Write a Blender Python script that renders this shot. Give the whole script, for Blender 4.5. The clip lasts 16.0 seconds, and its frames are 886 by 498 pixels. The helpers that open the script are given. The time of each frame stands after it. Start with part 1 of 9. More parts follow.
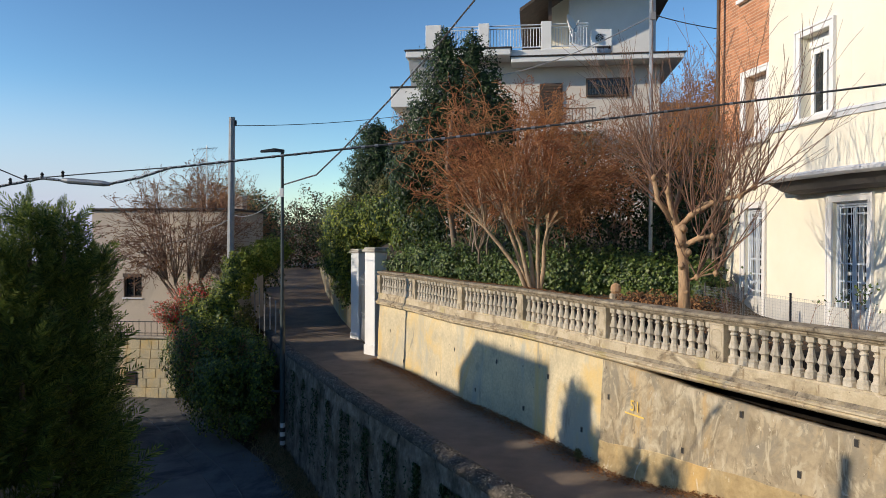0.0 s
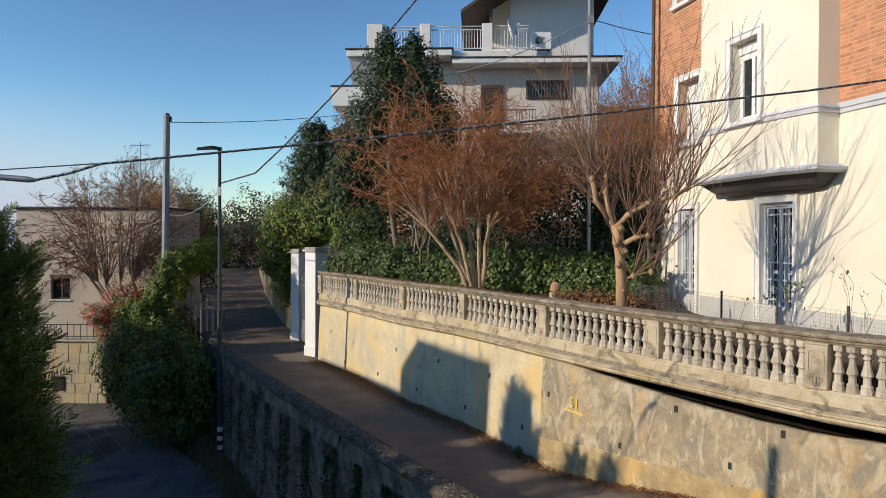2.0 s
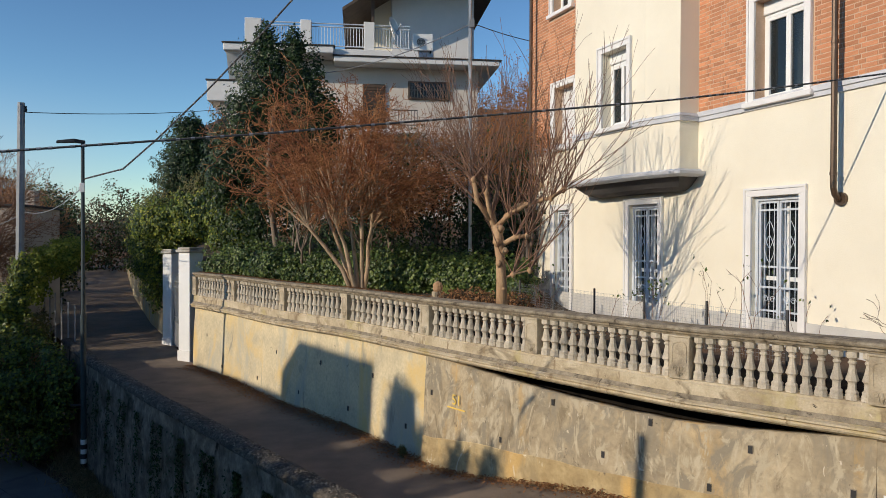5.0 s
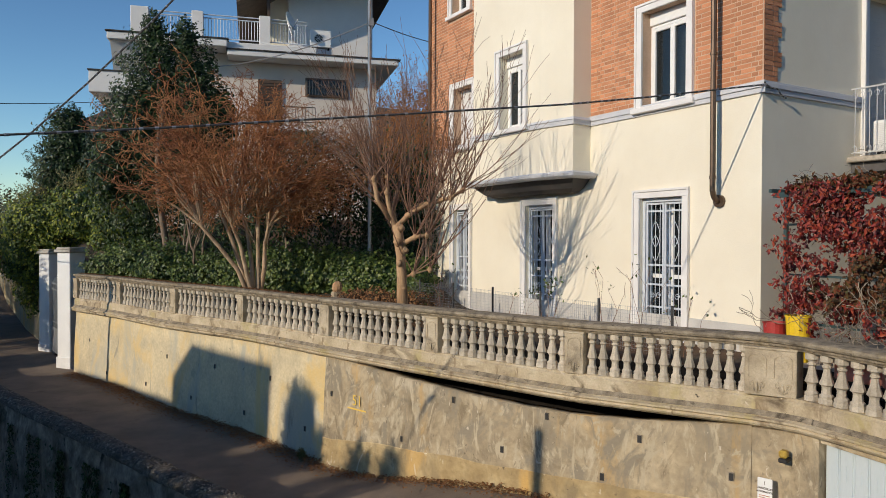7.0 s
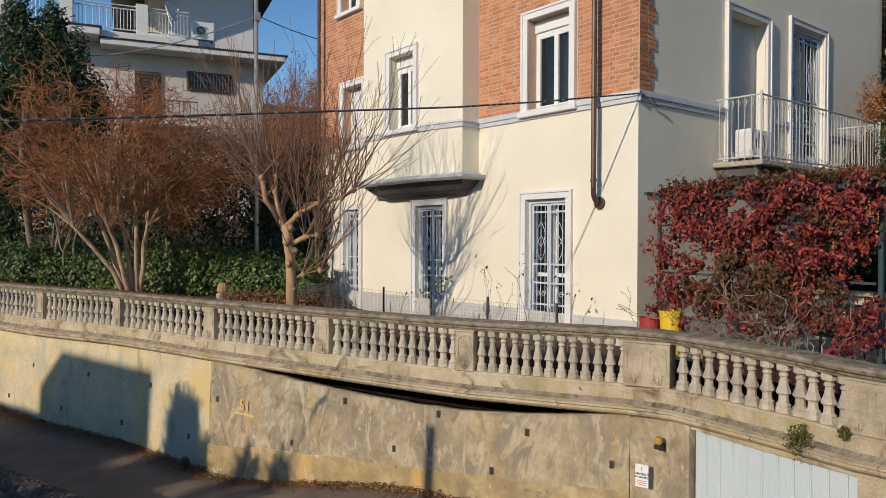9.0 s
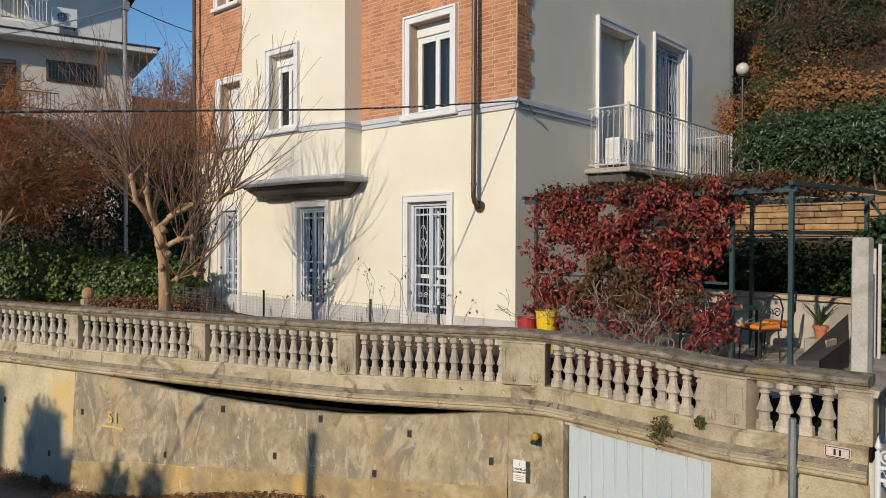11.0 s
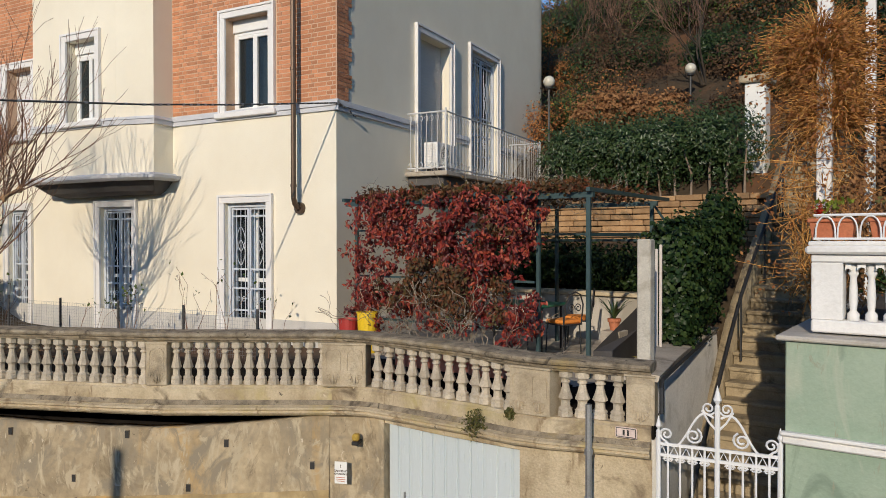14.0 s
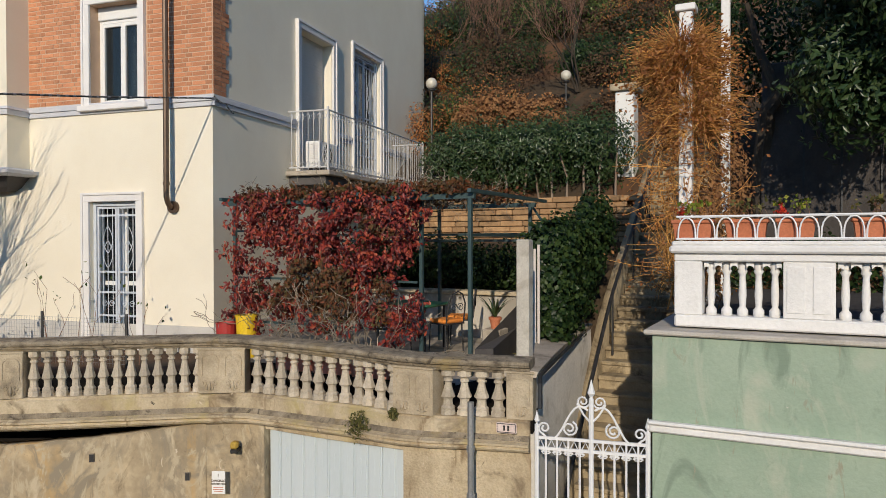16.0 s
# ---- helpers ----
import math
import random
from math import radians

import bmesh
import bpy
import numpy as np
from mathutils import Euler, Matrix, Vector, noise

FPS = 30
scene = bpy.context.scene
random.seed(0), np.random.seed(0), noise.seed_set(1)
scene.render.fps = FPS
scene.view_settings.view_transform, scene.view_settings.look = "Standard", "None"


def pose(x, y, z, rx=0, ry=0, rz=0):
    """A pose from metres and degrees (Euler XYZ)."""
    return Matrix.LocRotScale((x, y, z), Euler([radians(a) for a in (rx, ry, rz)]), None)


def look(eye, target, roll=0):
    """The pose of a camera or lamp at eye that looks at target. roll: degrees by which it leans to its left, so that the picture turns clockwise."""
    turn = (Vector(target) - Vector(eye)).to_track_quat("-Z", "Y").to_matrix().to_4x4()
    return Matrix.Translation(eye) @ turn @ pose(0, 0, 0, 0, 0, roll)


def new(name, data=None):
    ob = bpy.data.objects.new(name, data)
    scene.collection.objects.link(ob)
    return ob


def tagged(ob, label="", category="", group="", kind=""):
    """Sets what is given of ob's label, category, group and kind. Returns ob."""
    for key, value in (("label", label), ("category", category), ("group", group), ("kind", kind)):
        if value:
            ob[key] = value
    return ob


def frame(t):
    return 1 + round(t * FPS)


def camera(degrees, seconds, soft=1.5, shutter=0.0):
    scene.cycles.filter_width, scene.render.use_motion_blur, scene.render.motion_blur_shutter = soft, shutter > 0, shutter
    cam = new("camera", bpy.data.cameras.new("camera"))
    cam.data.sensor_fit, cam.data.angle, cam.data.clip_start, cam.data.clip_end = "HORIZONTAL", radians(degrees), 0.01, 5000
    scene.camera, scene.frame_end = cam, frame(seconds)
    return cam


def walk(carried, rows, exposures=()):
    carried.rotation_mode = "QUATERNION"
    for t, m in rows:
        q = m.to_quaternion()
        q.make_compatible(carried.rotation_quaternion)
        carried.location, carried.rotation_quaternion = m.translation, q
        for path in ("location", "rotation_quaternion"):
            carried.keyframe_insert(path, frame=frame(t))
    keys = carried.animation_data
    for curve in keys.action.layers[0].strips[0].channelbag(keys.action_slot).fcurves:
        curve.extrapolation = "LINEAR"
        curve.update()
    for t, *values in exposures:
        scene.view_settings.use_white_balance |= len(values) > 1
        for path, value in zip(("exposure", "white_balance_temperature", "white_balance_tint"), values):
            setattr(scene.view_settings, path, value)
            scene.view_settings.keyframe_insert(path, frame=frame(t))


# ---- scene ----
cam = camera(63.42, 16.0, soft=0.5)
EYE = (0.0, 0.0, 4.1)
# seconds, drift in metres, yaw, pitch, roll
PATH = [
    (0, 0.129, 0.146, -0.004, 0.35, -0.83, -0.13), (0.5, 0.127, 0.149, -0.006, -0.79, -0.83, -0.16), (1, 0.124, 0.155, -0.010, -1.94,
    -0.83, -0.17), (1.5, 0.123, 0.157, -0.015, -3.11, -0.80, -0.18), (2, 0.125, 0.160, -0.020, -4.32, -0.79, -0.18), (2.5, 0.127,
    0.165, -0.024, -5.68, -0.80, -0.19), (3, 0.126, 0.166, -0.024, -7.10, -0.79, -0.17), (5.5, 0.094, 0.174, -0.024, -15.65, -0.77,
    -0.20), (6, 0.086, 0.172, -0.021, -17.65, -0.78, -0.20), (6.5, 0.079, 0.176, -0.022, -19.69, -0.79, -0.23), (7, 0.065, 0.182,
    -0.021, -21.85, -0.79, -0.21), (7.5, 0.049, 0.185, -0.014, -24.02, -0.81, -0.20), (8, 0.036, 0.184, -0.011, -26.24, -0.81, -0.17),
    (8.5, 0.025, 0.176, -0.012, -28.46, -0.81, -0.16), (9, 0.018, 0.163, -0.011, -30.69, -0.80, -0.18), (11.5, 0.004, 0.092, 0.043,
    -42.27, -0.77, -0.15), (12, -0.002, 0.066, 0.051, -44.57, -0.77, -0.12), (12.5, -0.004, 0.053, 0.053, -46.93, -0.76, -0.09), (13,
    0.001, 0.040, 0.050, -49.23, -0.73, -0.05), (13.5, 0.003, 0.034, 0.049, -51.55, -0.70, -0.01), (14, 0.003, 0.028, 0.048, -53.90,
    -0.68, 0.04), (14.5, 0.008, 0.020, 0.052, -56.17, -0.68, 0.08), (15, 0.009, 0.022, 0.051, -58.47, -0.69, 0.11), (15.5, 0.013,
    0.025, 0.049, -60.84, -0.67, 0.10), (16, 0.019, 0.025, 0.050, -63.15, -0.67, 0.14)]
walk(cam, [(t, pose(EYE[0] + dx, EYE[1] + dy, EYE[2] + dz, 90 + p, r, y)) for t, dx, dy, dz, y, p, r in PATH],
     [(0.0, 0.4), (3.0, 0.27), (6.0, 0.1), (9.0, 0.04), (16.0, 0.04)])

# ---- light ----
SUN_EL = radians(20.5)
SUN_TO = Vector((-0.95, -0.313, 0)).normalized()          # towards the sun, on plan
world = bpy.data.worlds.new("sky")
scene.world = world
world.use_nodes = True
wn = world.node_tree
sky = wn.nodes.new("ShaderNodeTexSky")
sky.sky_type, sky.sun_disc = "NISHITA", False
sky.sun_elevation = SUN_EL
sky.sun_rotation = math.atan2(SUN_TO.x, SUN_TO.y)
sky.air_density, sky.dust_density, sky.ozone_density = 1.0, 0.0, 2.6
deep = wn.nodes.new("ShaderNodeGamma")
deep.inputs["Gamma"].default_value = 1.42
haze = wn.nodes.new("ShaderNodeMix")
haze.data_type, haze.blend_type = "RGBA", "MULTIPLY"
haze.inputs["Factor"].default_value = 1.0
haze.inputs["B"].default_value = (0.97, 1.02, 0.98, 1)
wn.links.new(sky.outputs[0], deep.inputs["Color"])
wn.links.new(deep.outputs[0], haze.inputs["A"])
wn.links.new(haze.outputs["Result"], wn.nodes["Background"].inputs[0])
wn.nodes["Background"].inputs[1].default_value = 0.068
sun = new("sun", bpy.data.lights.new("sun", "SUN"))
sun.data.energy, sun.data.angle, sun.data.color = 3.25, radians(0.55), (1.0, 0.865, 0.68)
sun.matrix_world = look((0, 0, 30), Vector((0, 0, 30)) - (SUN_TO * math.cos(SUN_EL) + Vector((0, 0, math.sin(SUN_EL)))))


# ---- materials ----
def mat(name, colors, scale=3.0, rough=0.8, bump=0.2, fine=40.0, metal=0.0, stain=None, stain_scale=0.7, stain_at=(0.5, 0.62), spread=(0.3, 0.7),
        island=0.0, obrand=0.0, stretch=(1, 1, 1), detail=6.0, spec=0.5, more=(), grain=0.26, warp=1.9):
    """A surface whose colour wanders between the given colours at two scales, with fine relief."""
    m = bpy.data.materials.new(name)
    m.use_nodes = True
    nt = m.node_tree
    N, link = nt.nodes, nt.links.new
    b = N["Principled BSDF"]
    b.inputs["Roughness"].default_value, b.inputs["Metallic"].default_value = rough, metal
    b.inputs["Specular IOR Level"].default_value = spec
    co = N.new("ShaderNodeTexCoord")
    mp = N.new("ShaderNodeMapping")
    mp.inputs["Scale"].default_value = stretch
    link(co.outputs["Object"], mp.inputs[0])
    n1 = N.new("ShaderNodeTexNoise")
    n1.inputs["Scale"].default_value, n1.inputs["Detail"].default_value, n1.inputs["Roughness"].default_value = scale, detail, 0.62
    link(mp.outputs[0], n1.inputs["Vector"])
    ramp = N.new("ShaderNodeValToRGB")
    el = ramp.color_ramp.elements
    while len(el) < len(colors):
        el.new(0.5)
    for i, c in enumerate(colors):
        el[i].position = spread[0] + (spread[1] - spread[0]) * i / max(1, len(colors) - 1)
        el[i].color = (*c, 1)
    link(n1.outputs["Fac"], ramp.inputs[0])
    col = ramp.outputs[0]
    n2 = N.new("ShaderNodeTexNoise")
    n2.inputs["Scale"].default_value, n2.inputs["Detail"].default_value = fine, 4.0
    link(mp.outputs[0], n2.inputs["Vector"])
    mr = N.new("ShaderNodeMapRange")
    mr.inputs["To Min"].default_value, mr.inputs["To Max"].default_value = 1 - grain, 1 + grain
    link(n2.outputs["Fac"], mr.inputs["Value"])

    def times(c, f):
        mx = N.new("ShaderNodeMix")
        mx.data_type, mx.blend_type = "RGBA", "MULTIPLY"
        mx.inputs["Factor"].default_value = 1.0
        link(c, mx.inputs["A"])
        link(f, mx.inputs["B"])
        return mx.outputs["Result"]
    col = times(col, mr.outputs[0])
    if island or obrand:
        src = N.new("ShaderNodeNewGeometry").outputs["Random Per Island"] if island else N.new("ShaderNodeObjectInfo").outputs["Random"]
        r2 = N.new("ShaderNodeMapRange")
        k = island or obrand
        r2.inputs["To Min"].default_value, r2.inputs["To Max"].default_value = 1 - k, 1 + k
        link(src, r2.inputs["Value"])
        col = times(col, r2.outputs[0])
    if stain:
        n3 = N.new("ShaderNodeTexNoise")
        n3.inputs["Scale"].default_value, n3.inputs["Detail"].default_value, n3.inputs["Roughness"].default_value = stain_scale, 7.0, 0.68
        n3.inputs["Distortion"].default_value = 0.6
        link(mp.outputs[0], n3.inputs["Vector"])
        r3 = N.new("ShaderNodeMapRange")
        r3.inputs["From Min"].default_value, r3.inputs["From Max"].default_value = stain_at
        link(n3.outputs["Fac"], r3.inputs["Value"])
        mx = N.new("ShaderNodeMix")
        mx.data_type = "RGBA"
        link(r3.outputs[0], mx.inputs["Factor"])
        link(col, mx.inputs["A"])
        mx.inputs["B"].default_value = (*stain, 1)
        col = mx.outputs["Result"]
    for c4, sc4, lo4, hi4, st4 in more:
        m4 = N.new("ShaderNodeMapping")
        m4.inputs["Scale"].default_value = st4
        m4.inputs["Location"].default_value = (sc4 * 3.1, 1.7, sc4)
        link(co.outputs["Object"], m4.inputs[0])
        n4 = N.new("ShaderNodeTexNoise")
        n4.inputs["Scale"].default_value, n4.inputs["Detail"].default_value, n4.inputs["Roughness"].default_value, n4.inputs["Distortion"].default_value = sc4, 8.0, 0.6, warp
        link(m4.outputs[0], n4.inputs["Vector"])
        r4 = N.new("ShaderNodeMapRange")
        r4.inputs["From Min"].default_value, r4.inputs["From Max"].default_value = lo4, hi4
        link(n4.outputs["Fac"], r4.inputs["Value"])
        mx = N.new("ShaderNodeMix")
        mx.data_type = "RGBA"
        link(r4.outputs[0], mx.inputs["Factor"])
        link(col, mx.inputs["A"])
        mx.inputs["B"].default_value = (*c4, 1)
        col = mx.outputs["Result"]
    link(col, b.inputs["Base Color"])
    if bump:
        bp = N.new("ShaderNodeBump")
        bp.inputs["Strength"].default_value, bp.inputs["Distance"].default_value = bump, 0.02
        link(n2.outputs["Fac"], bp.inputs["Height"])
        link(bp.outputs[0], b.inputs["Normal"])
    return m


def leafmat(name, colors, rough=0.5, trans=0.25, spec=0.4):
    """Leaves: each its own shade, some light through them."""
    m = bpy.data.materials.new(name)
    m.use_nodes = True
    N, link = m.node_tree.nodes, m.node_tree.links.new
    b = N["Principled BSDF"]
    ramp = N.new("ShaderNodeValToRGB")
    el = ramp.color_ramp.elements
    while len(el) < len(colors):
        el.new(0.5)
    for i, c in enumerate(colors):
        el[i].position, el[i].color = i / max(1, len(colors) - 1), (*c, 1)
    link(N.new("ShaderNodeNewGeometry").outputs["Random Per Island"], ramp.inputs[0])
    link(ramp.outputs[0], b.inputs["Base Color"])
    b.inputs["Roughness"].default_value = rough
    b.inputs["Specular IOR Level"].default_value = spec
    tr = N.new("ShaderNodeBsdfTranslucent")
    link(ramp.outputs[0], tr.inputs[0])
    mix = N.new("ShaderNodeMixShader")
    mix.inputs[0].default_value = trans
    link(b.outputs[0], mix.inputs[1])
    link(tr.outputs[0], mix.inputs[2])
    link(mix.outputs[0], N["Material Output"].inputs[0])
    return m


ASPHALT = mat("asphalt", [(0.15, 0.115, 0.085), (0.25, 0.19, 0.14)], 1.2, 0.9, 0.35, 90, stain=(0.085, 0.066, 0.05), stain_at=(0.58, 0.75))
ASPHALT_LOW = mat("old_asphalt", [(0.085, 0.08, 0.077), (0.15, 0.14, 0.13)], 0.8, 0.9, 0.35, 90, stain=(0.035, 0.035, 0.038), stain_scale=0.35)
SOIL = mat("soil", [(0.025, 0.017, 0.011), (0.065, 0.042, 0.026)], 2.5, 1.0, 0.8, 35, stain=(0.16, 0.085, 0.04), stain_scale=1.6)
# near-black soil: its colour carries the shade in gaps and behind balusters
SHADE_SOIL = mat("shade_black_soil", [(0.008, 0.007, 0.006), (0.02, 0.016, 0.013)], 3, 1.0, 0.5, 30, spec=0.1)
HILL = mat("hillside_soil", [(0.03, 0.023, 0.013), (0.085, 0.055, 0.03)], 0.9, 1.0, 0.8, 12, stain=(0.13, 0.06, 0.026), stain_scale=0.35)
PLASTER_OLD = mat("old_plaster", [(0.25, 0.2, 0.13), (0.37, 0.295, 0.19), (0.48, 0.385, 0.25)], 1.3, 0.95, 0.7, 14, detail=12, spread=(0.36, 0.64), warp=2.2,
                  more=[((0.54, 0.34, 0.125), 0.8, 0.56, 0.72, (1, 1, 0.18)), ((0.27, 0.23, 0.165), 1.1, 0.48, 0.6, (1, 1, 0.7)), ((0.51, 0.43, 0.3), 1.9, 0.54, 0.65, (1, 1, 0.5)), ((0.24, 0.19, 0.12), 1.7, 0.55, 0.66, (1, 1, 0.6)),
                        ((0.46, 0.385, 0.265), 3.4, 0.56, 0.62, (1, 1, 0.5)), ((0.3, 0.245, 0.165), 4.2, 0.57, 0.63, (1, 1, 0.4)), ((0.58, 0.5, 0.38), 6.5, 0.665, 0.7, (1, 1, 0.5)), ((0.17, 0.135, 0.09), 5.0, 0.65, 0.7, (1, 1, 0.5)), ((0.1, 0.085, 0.06), 9.0, 0.7, 0.73, (1, 1, 1))])
PLASTER_BASE = mat("ochre_base_plaster", [(0.31, 0.22, 0.105), (0.42, 0.31, 0.155), (0.53, 0.415, 0.235)], 1.8, 0.95, 0.7, 14, detail=12, spread=(0.34, 0.66), warp=1.0,
                   more=[((0.28, 0.215, 0.12), 1.4, 0.52, 0.64, (1, 1, 0.7)), ((0.6, 0.37, 0.12), 1.2, 0.55, 0.72, (1, 1, 0.3)), ((0.66, 0.58, 0.42), 3.0, 0.6, 0.66, (1, 1, 0.5)), ((0.16, 0.12, 0.075), 3.4, 0.62, 0.7, (1, 1, 1))])
PLASTER_PALE = mat("pale_plaster", [(0.47, 0.4, 0.27), (0.58, 0.49, 0.32), (0.66, 0.55, 0.35)], 1.6, 0.92, 0.5, 16, detail=11, spread=(0.34, 0.66), warp=0.7,
                   more=[((0.45, 0.42, 0.33), 1.0, 0.52, 0.66, (1, 1, 0.4)), ((0.66, 0.48, 0.21), 0.8, 0.5, 0.64, (1, 1, 0.6)), ((0.33, 0.3, 0.23), 3.0, 0.62, 0.7, (1, 1, 0.25)), ((0.24, 0.21, 0.16), 8.0, 0.69, 0.72, (1, 1, 0.6))])
STONE = mat("cast_stone", [(0.3, 0.245, 0.165), (0.46, 0.38, 0.265), (0.57, 0.49, 0.36)], 3.0, 0.95, 0.6, 60, stain=(0.12, 0.1, 0.075), stain_scale=1.8, stain_at=(0.55, 0.75))
STONE_TOP = mat("weathered_stone", [(0.13, 0.105, 0.075), (0.29, 0.24, 0.17), (0.44, 0.37, 0.27)], 7.0, 1.0, 1.0, 70, more=[((0.1, 0.08, 0.055), 5.0, 0.58, 0.66, (1, 1, 1))], stain=(0.34, 0.26, 0.13), stain_scale=2.2, stain_at=(0.56, 0.7))
LEDGE = mat("ledge_stone", [(0.34, 0.265, 0.165), (0.5, 0.41, 0.275), (0.62, 0.53, 0.38)], 2.2, 0.95, 0.6, 40, detail=11, warp=0.8, more=[((0.16, 0.12, 0.075), 1.6, 0.56, 0.68, (1, 1, 1.6)), ((0.27, 0.2, 0.12), 4.5, 0.58, 0.66, (1, 1, 0.4)), ((0.66, 0.57, 0.42), 5.0, 0.63, 0.68, (1, 1, 0.7)), ((0.07, 0.055, 0.04), 7.0, 0.68, 0.72, (1, 1, 1))], stain=(0.42, 0.34, 0.13), stain_scale=1.0, stain_at=(0.54, 0.72))
BALUSTER = mat("baluster_stone", [(0.4, 0.345, 0.265), (0.62, 0.55, 0.44)], 5.0, 0.9, 0.5, 60, obrand=0.16, stain=(0.2, 0.17, 0.13), stain_scale=6, stain_at=(0.58, 0.78))
RUBBLE = mat("rubble_wall", [(0.11, 0.09, 0.068), (0.19, 0.155, 0.12), (0.28, 0.235, 0.185)], 3.5, 1.0, 1.0, 20, detail=10, spread=(0.34, 0.66), spec=0.1, warp=0.8,
             more=[((0.03, 0.026, 0.02), 2.4, 0.58, 0.68, (1, 1, 0.5)), ((0.27, 0.23, 0.18), 5.0, 0.58, 0.7, (1, 1, 0.8)), ((0.045, 0.042, 0.026), 1.0, 0.52, 0.7, (1, 1, 0.9))])
COPING = mat("pebbled_coping", [(0.045, 0.038, 0.03), (0.095, 0.08, 0.064), (0.2, 0.175, 0.14)], 16, 1.0, 1.0, 45, stain=(0.045, 0.04, 0.032), stain_scale=2.5)
PEBBLE = mat("coping_gravel", [(0.05, 0.043, 0.035), (0.24, 0.21, 0.17)], 9, 0.95, 0.0, 40, island=0.5)
CREAM = mat("cream_render", [(0.78, 0.71, 0.57), (0.85, 0.79, 0.65)], 0.7, 0.9, 0.14, 60, detail=9, stain=(0.77, 0.72, 0.6), stain_scale=0.5, stain_at=(0.55, 0.8), grain=0.04)
PLINTH = mat("grey_plinth", [(0.5, 0.48, 0.45), (0.6, 0.58, 0.54)], 1.5, 0.9, 0.2, 50, grain=0.1)
TRIM = mat("white_trim", [(0.7, 0.68, 0.66), (0.8, 0.78, 0.76)], 2.0, 0.7, 0.08, 50, grain=0.05)
STRING = mat("grey_string", [(0.52, 0.53, 0.56), (0.62, 0.62, 0.64)], 2.0, 0.8, 0.1, 50, grain=0.06)
BRICK = mat("facing_brick", [(0.46, 0.19, 0.095), (0.6, 0.275, 0.14)], 6.0, 0.9, 0.4, 70, obrand=0.22)
BRICK_FAR = mat("facing_brick_joined", [(0.46, 0.19, 0.095), (0.6, 0.275, 0.14)], 6.0, 0.9, 0.4, 70, island=0.22)
MORTAR = mat("mortar", [(0.55, 0.38, 0.26), (0.63, 0.45, 0.32)], 5, 1.0, 0.3, 60)
WHITE = mat("white_paint", [(0.74, 0.74, 0.73), (0.82, 0.82, 0.8)], 1.5, 0.6, 0.08, 40, stain=(0.5, 0.47, 0.42), stain_scale=1.2, stain_at=(0.62, 0.8), grain=0.06)
WHITE_OLD = mat("flaking_white_paint", [(0.7, 0.69, 0.67), (0.82, 0.81, 0.79)], 2.0, 0.7, 0.25, 30, stain=(0.5, 0.43, 0.34), stain_scale=2.4, stain_at=(0.63, 0.78), grain=0.1)
IRON_WHITE = mat("white_iron", [(0.72, 0.73, 0.74), (0.8, 0.8, 0.8)], 8, 0.45, 0.05, 80, stain=(0.45, 0.33, 0.22), stain_scale=9, stain_at=(0.72, 0.84), grain=0.05)
IRON_PALE = mat("grey_white_iron", [(0.5, 0.5, 0.5), (0.6, 0.6, 0.59)], 8, 0.5, 0.05, 80, grain=0.05)
IRON_BLUE = mat("pale_blue_iron", [(0.5, 0.54, 0.6), (0.6, 0.64, 0.69)], 8, 0.5, 0.05, 80, grain=0.05)
IRON_GREEN = mat("dark_green_iron", [(0.03, 0.06, 0.065), (0.05, 0.085, 0.085)], 6, 0.45, 0.1, 80, stain=(0.12, 0.07, 0.04), stain_scale=6, stain_at=(0.65, 0.8))
IRON_DARK = mat("dark_iron", [(0.02, 0.021, 0.023), (0.04, 0.04, 0.042)], 8, 0.5, 0.1, 80)
COPPER = mat("brown_metal", [(0.09, 0.06, 0.04), (0.14, 0.09, 0.06)], 4, 0.4, 0.05, 60, metal=0.5)
STEEL = mat("galvanised_steel", [(0.28, 0.29, 0.3), (0.4, 0.41, 0.42)], 3, 0.45, 0.05, 60, metal=0.6)
POLE_GREEN = mat("green_grey_pole", [(0.025, 0.042, 0.046), (0.045, 0.065, 0.068)], 3, 0.5, 0.05, 60)
POLE_GREY = mat("concrete_pole", [(0.25, 0.26, 0.27), (0.36, 0.37, 0.38)], 3, 0.7, 0.2, 60)
GARAGE = mat("pale_blue_sheet_steel", [(0.56, 0.63, 0.66), (0.64, 0.7, 0.72)], 1.2, 0.45, 0.05, 60, stain=(0.45, 0.46, 0.44), stain_scale=1.8, stain_at=(0.6, 0.8), stretch=(1, 1, 0.25), grain=0.05)
GREENWALL = mat("green_render", [(0.26, 0.35, 0.26), (0.36, 0.44, 0.34)], 1.4, 0.9, 0.25, 30, detail=10, more=[((0.42, 0.46, 0.36), 0.9, 0.52, 0.62, (1, 1, 0.7)), ((0.21, 0.28, 0.21), 1.8, 0.57, 0.68, (1, 1, 0.4)), ((0.3, 0.3, 0.22), 5.0, 0.64, 0.69, (1, 1, 0.2)), ((0.5, 0.5, 0.42), 7.0, 0.7, 0.72, (1, 1, 1))], grain=0.1)
GREYWALL = mat("grey_render", [(0.42, 0.39, 0.34), (0.54, 0.5, 0.44)], 1.3, 0.92, 0.25, 40, stain=(0.33, 0.3, 0.25), stain_scale=1.1, grain=0.14)
CONCRETE = mat("concrete", [(0.36, 0.31, 0.25), (0.5, 0.44, 0.36)], 2.5, 0.92, 0.3, 60, stain=(0.24, 0.21, 0.17), stain_scale=1.6)
STEPSTONE = mat("step_stone", [(0.24, 0.19, 0.12), (0.42, 0.34, 0.22)], 2.4, 0.95, 0.5, 45, stain=(0.13, 0.1, 0.06), stain_scale=1.8)
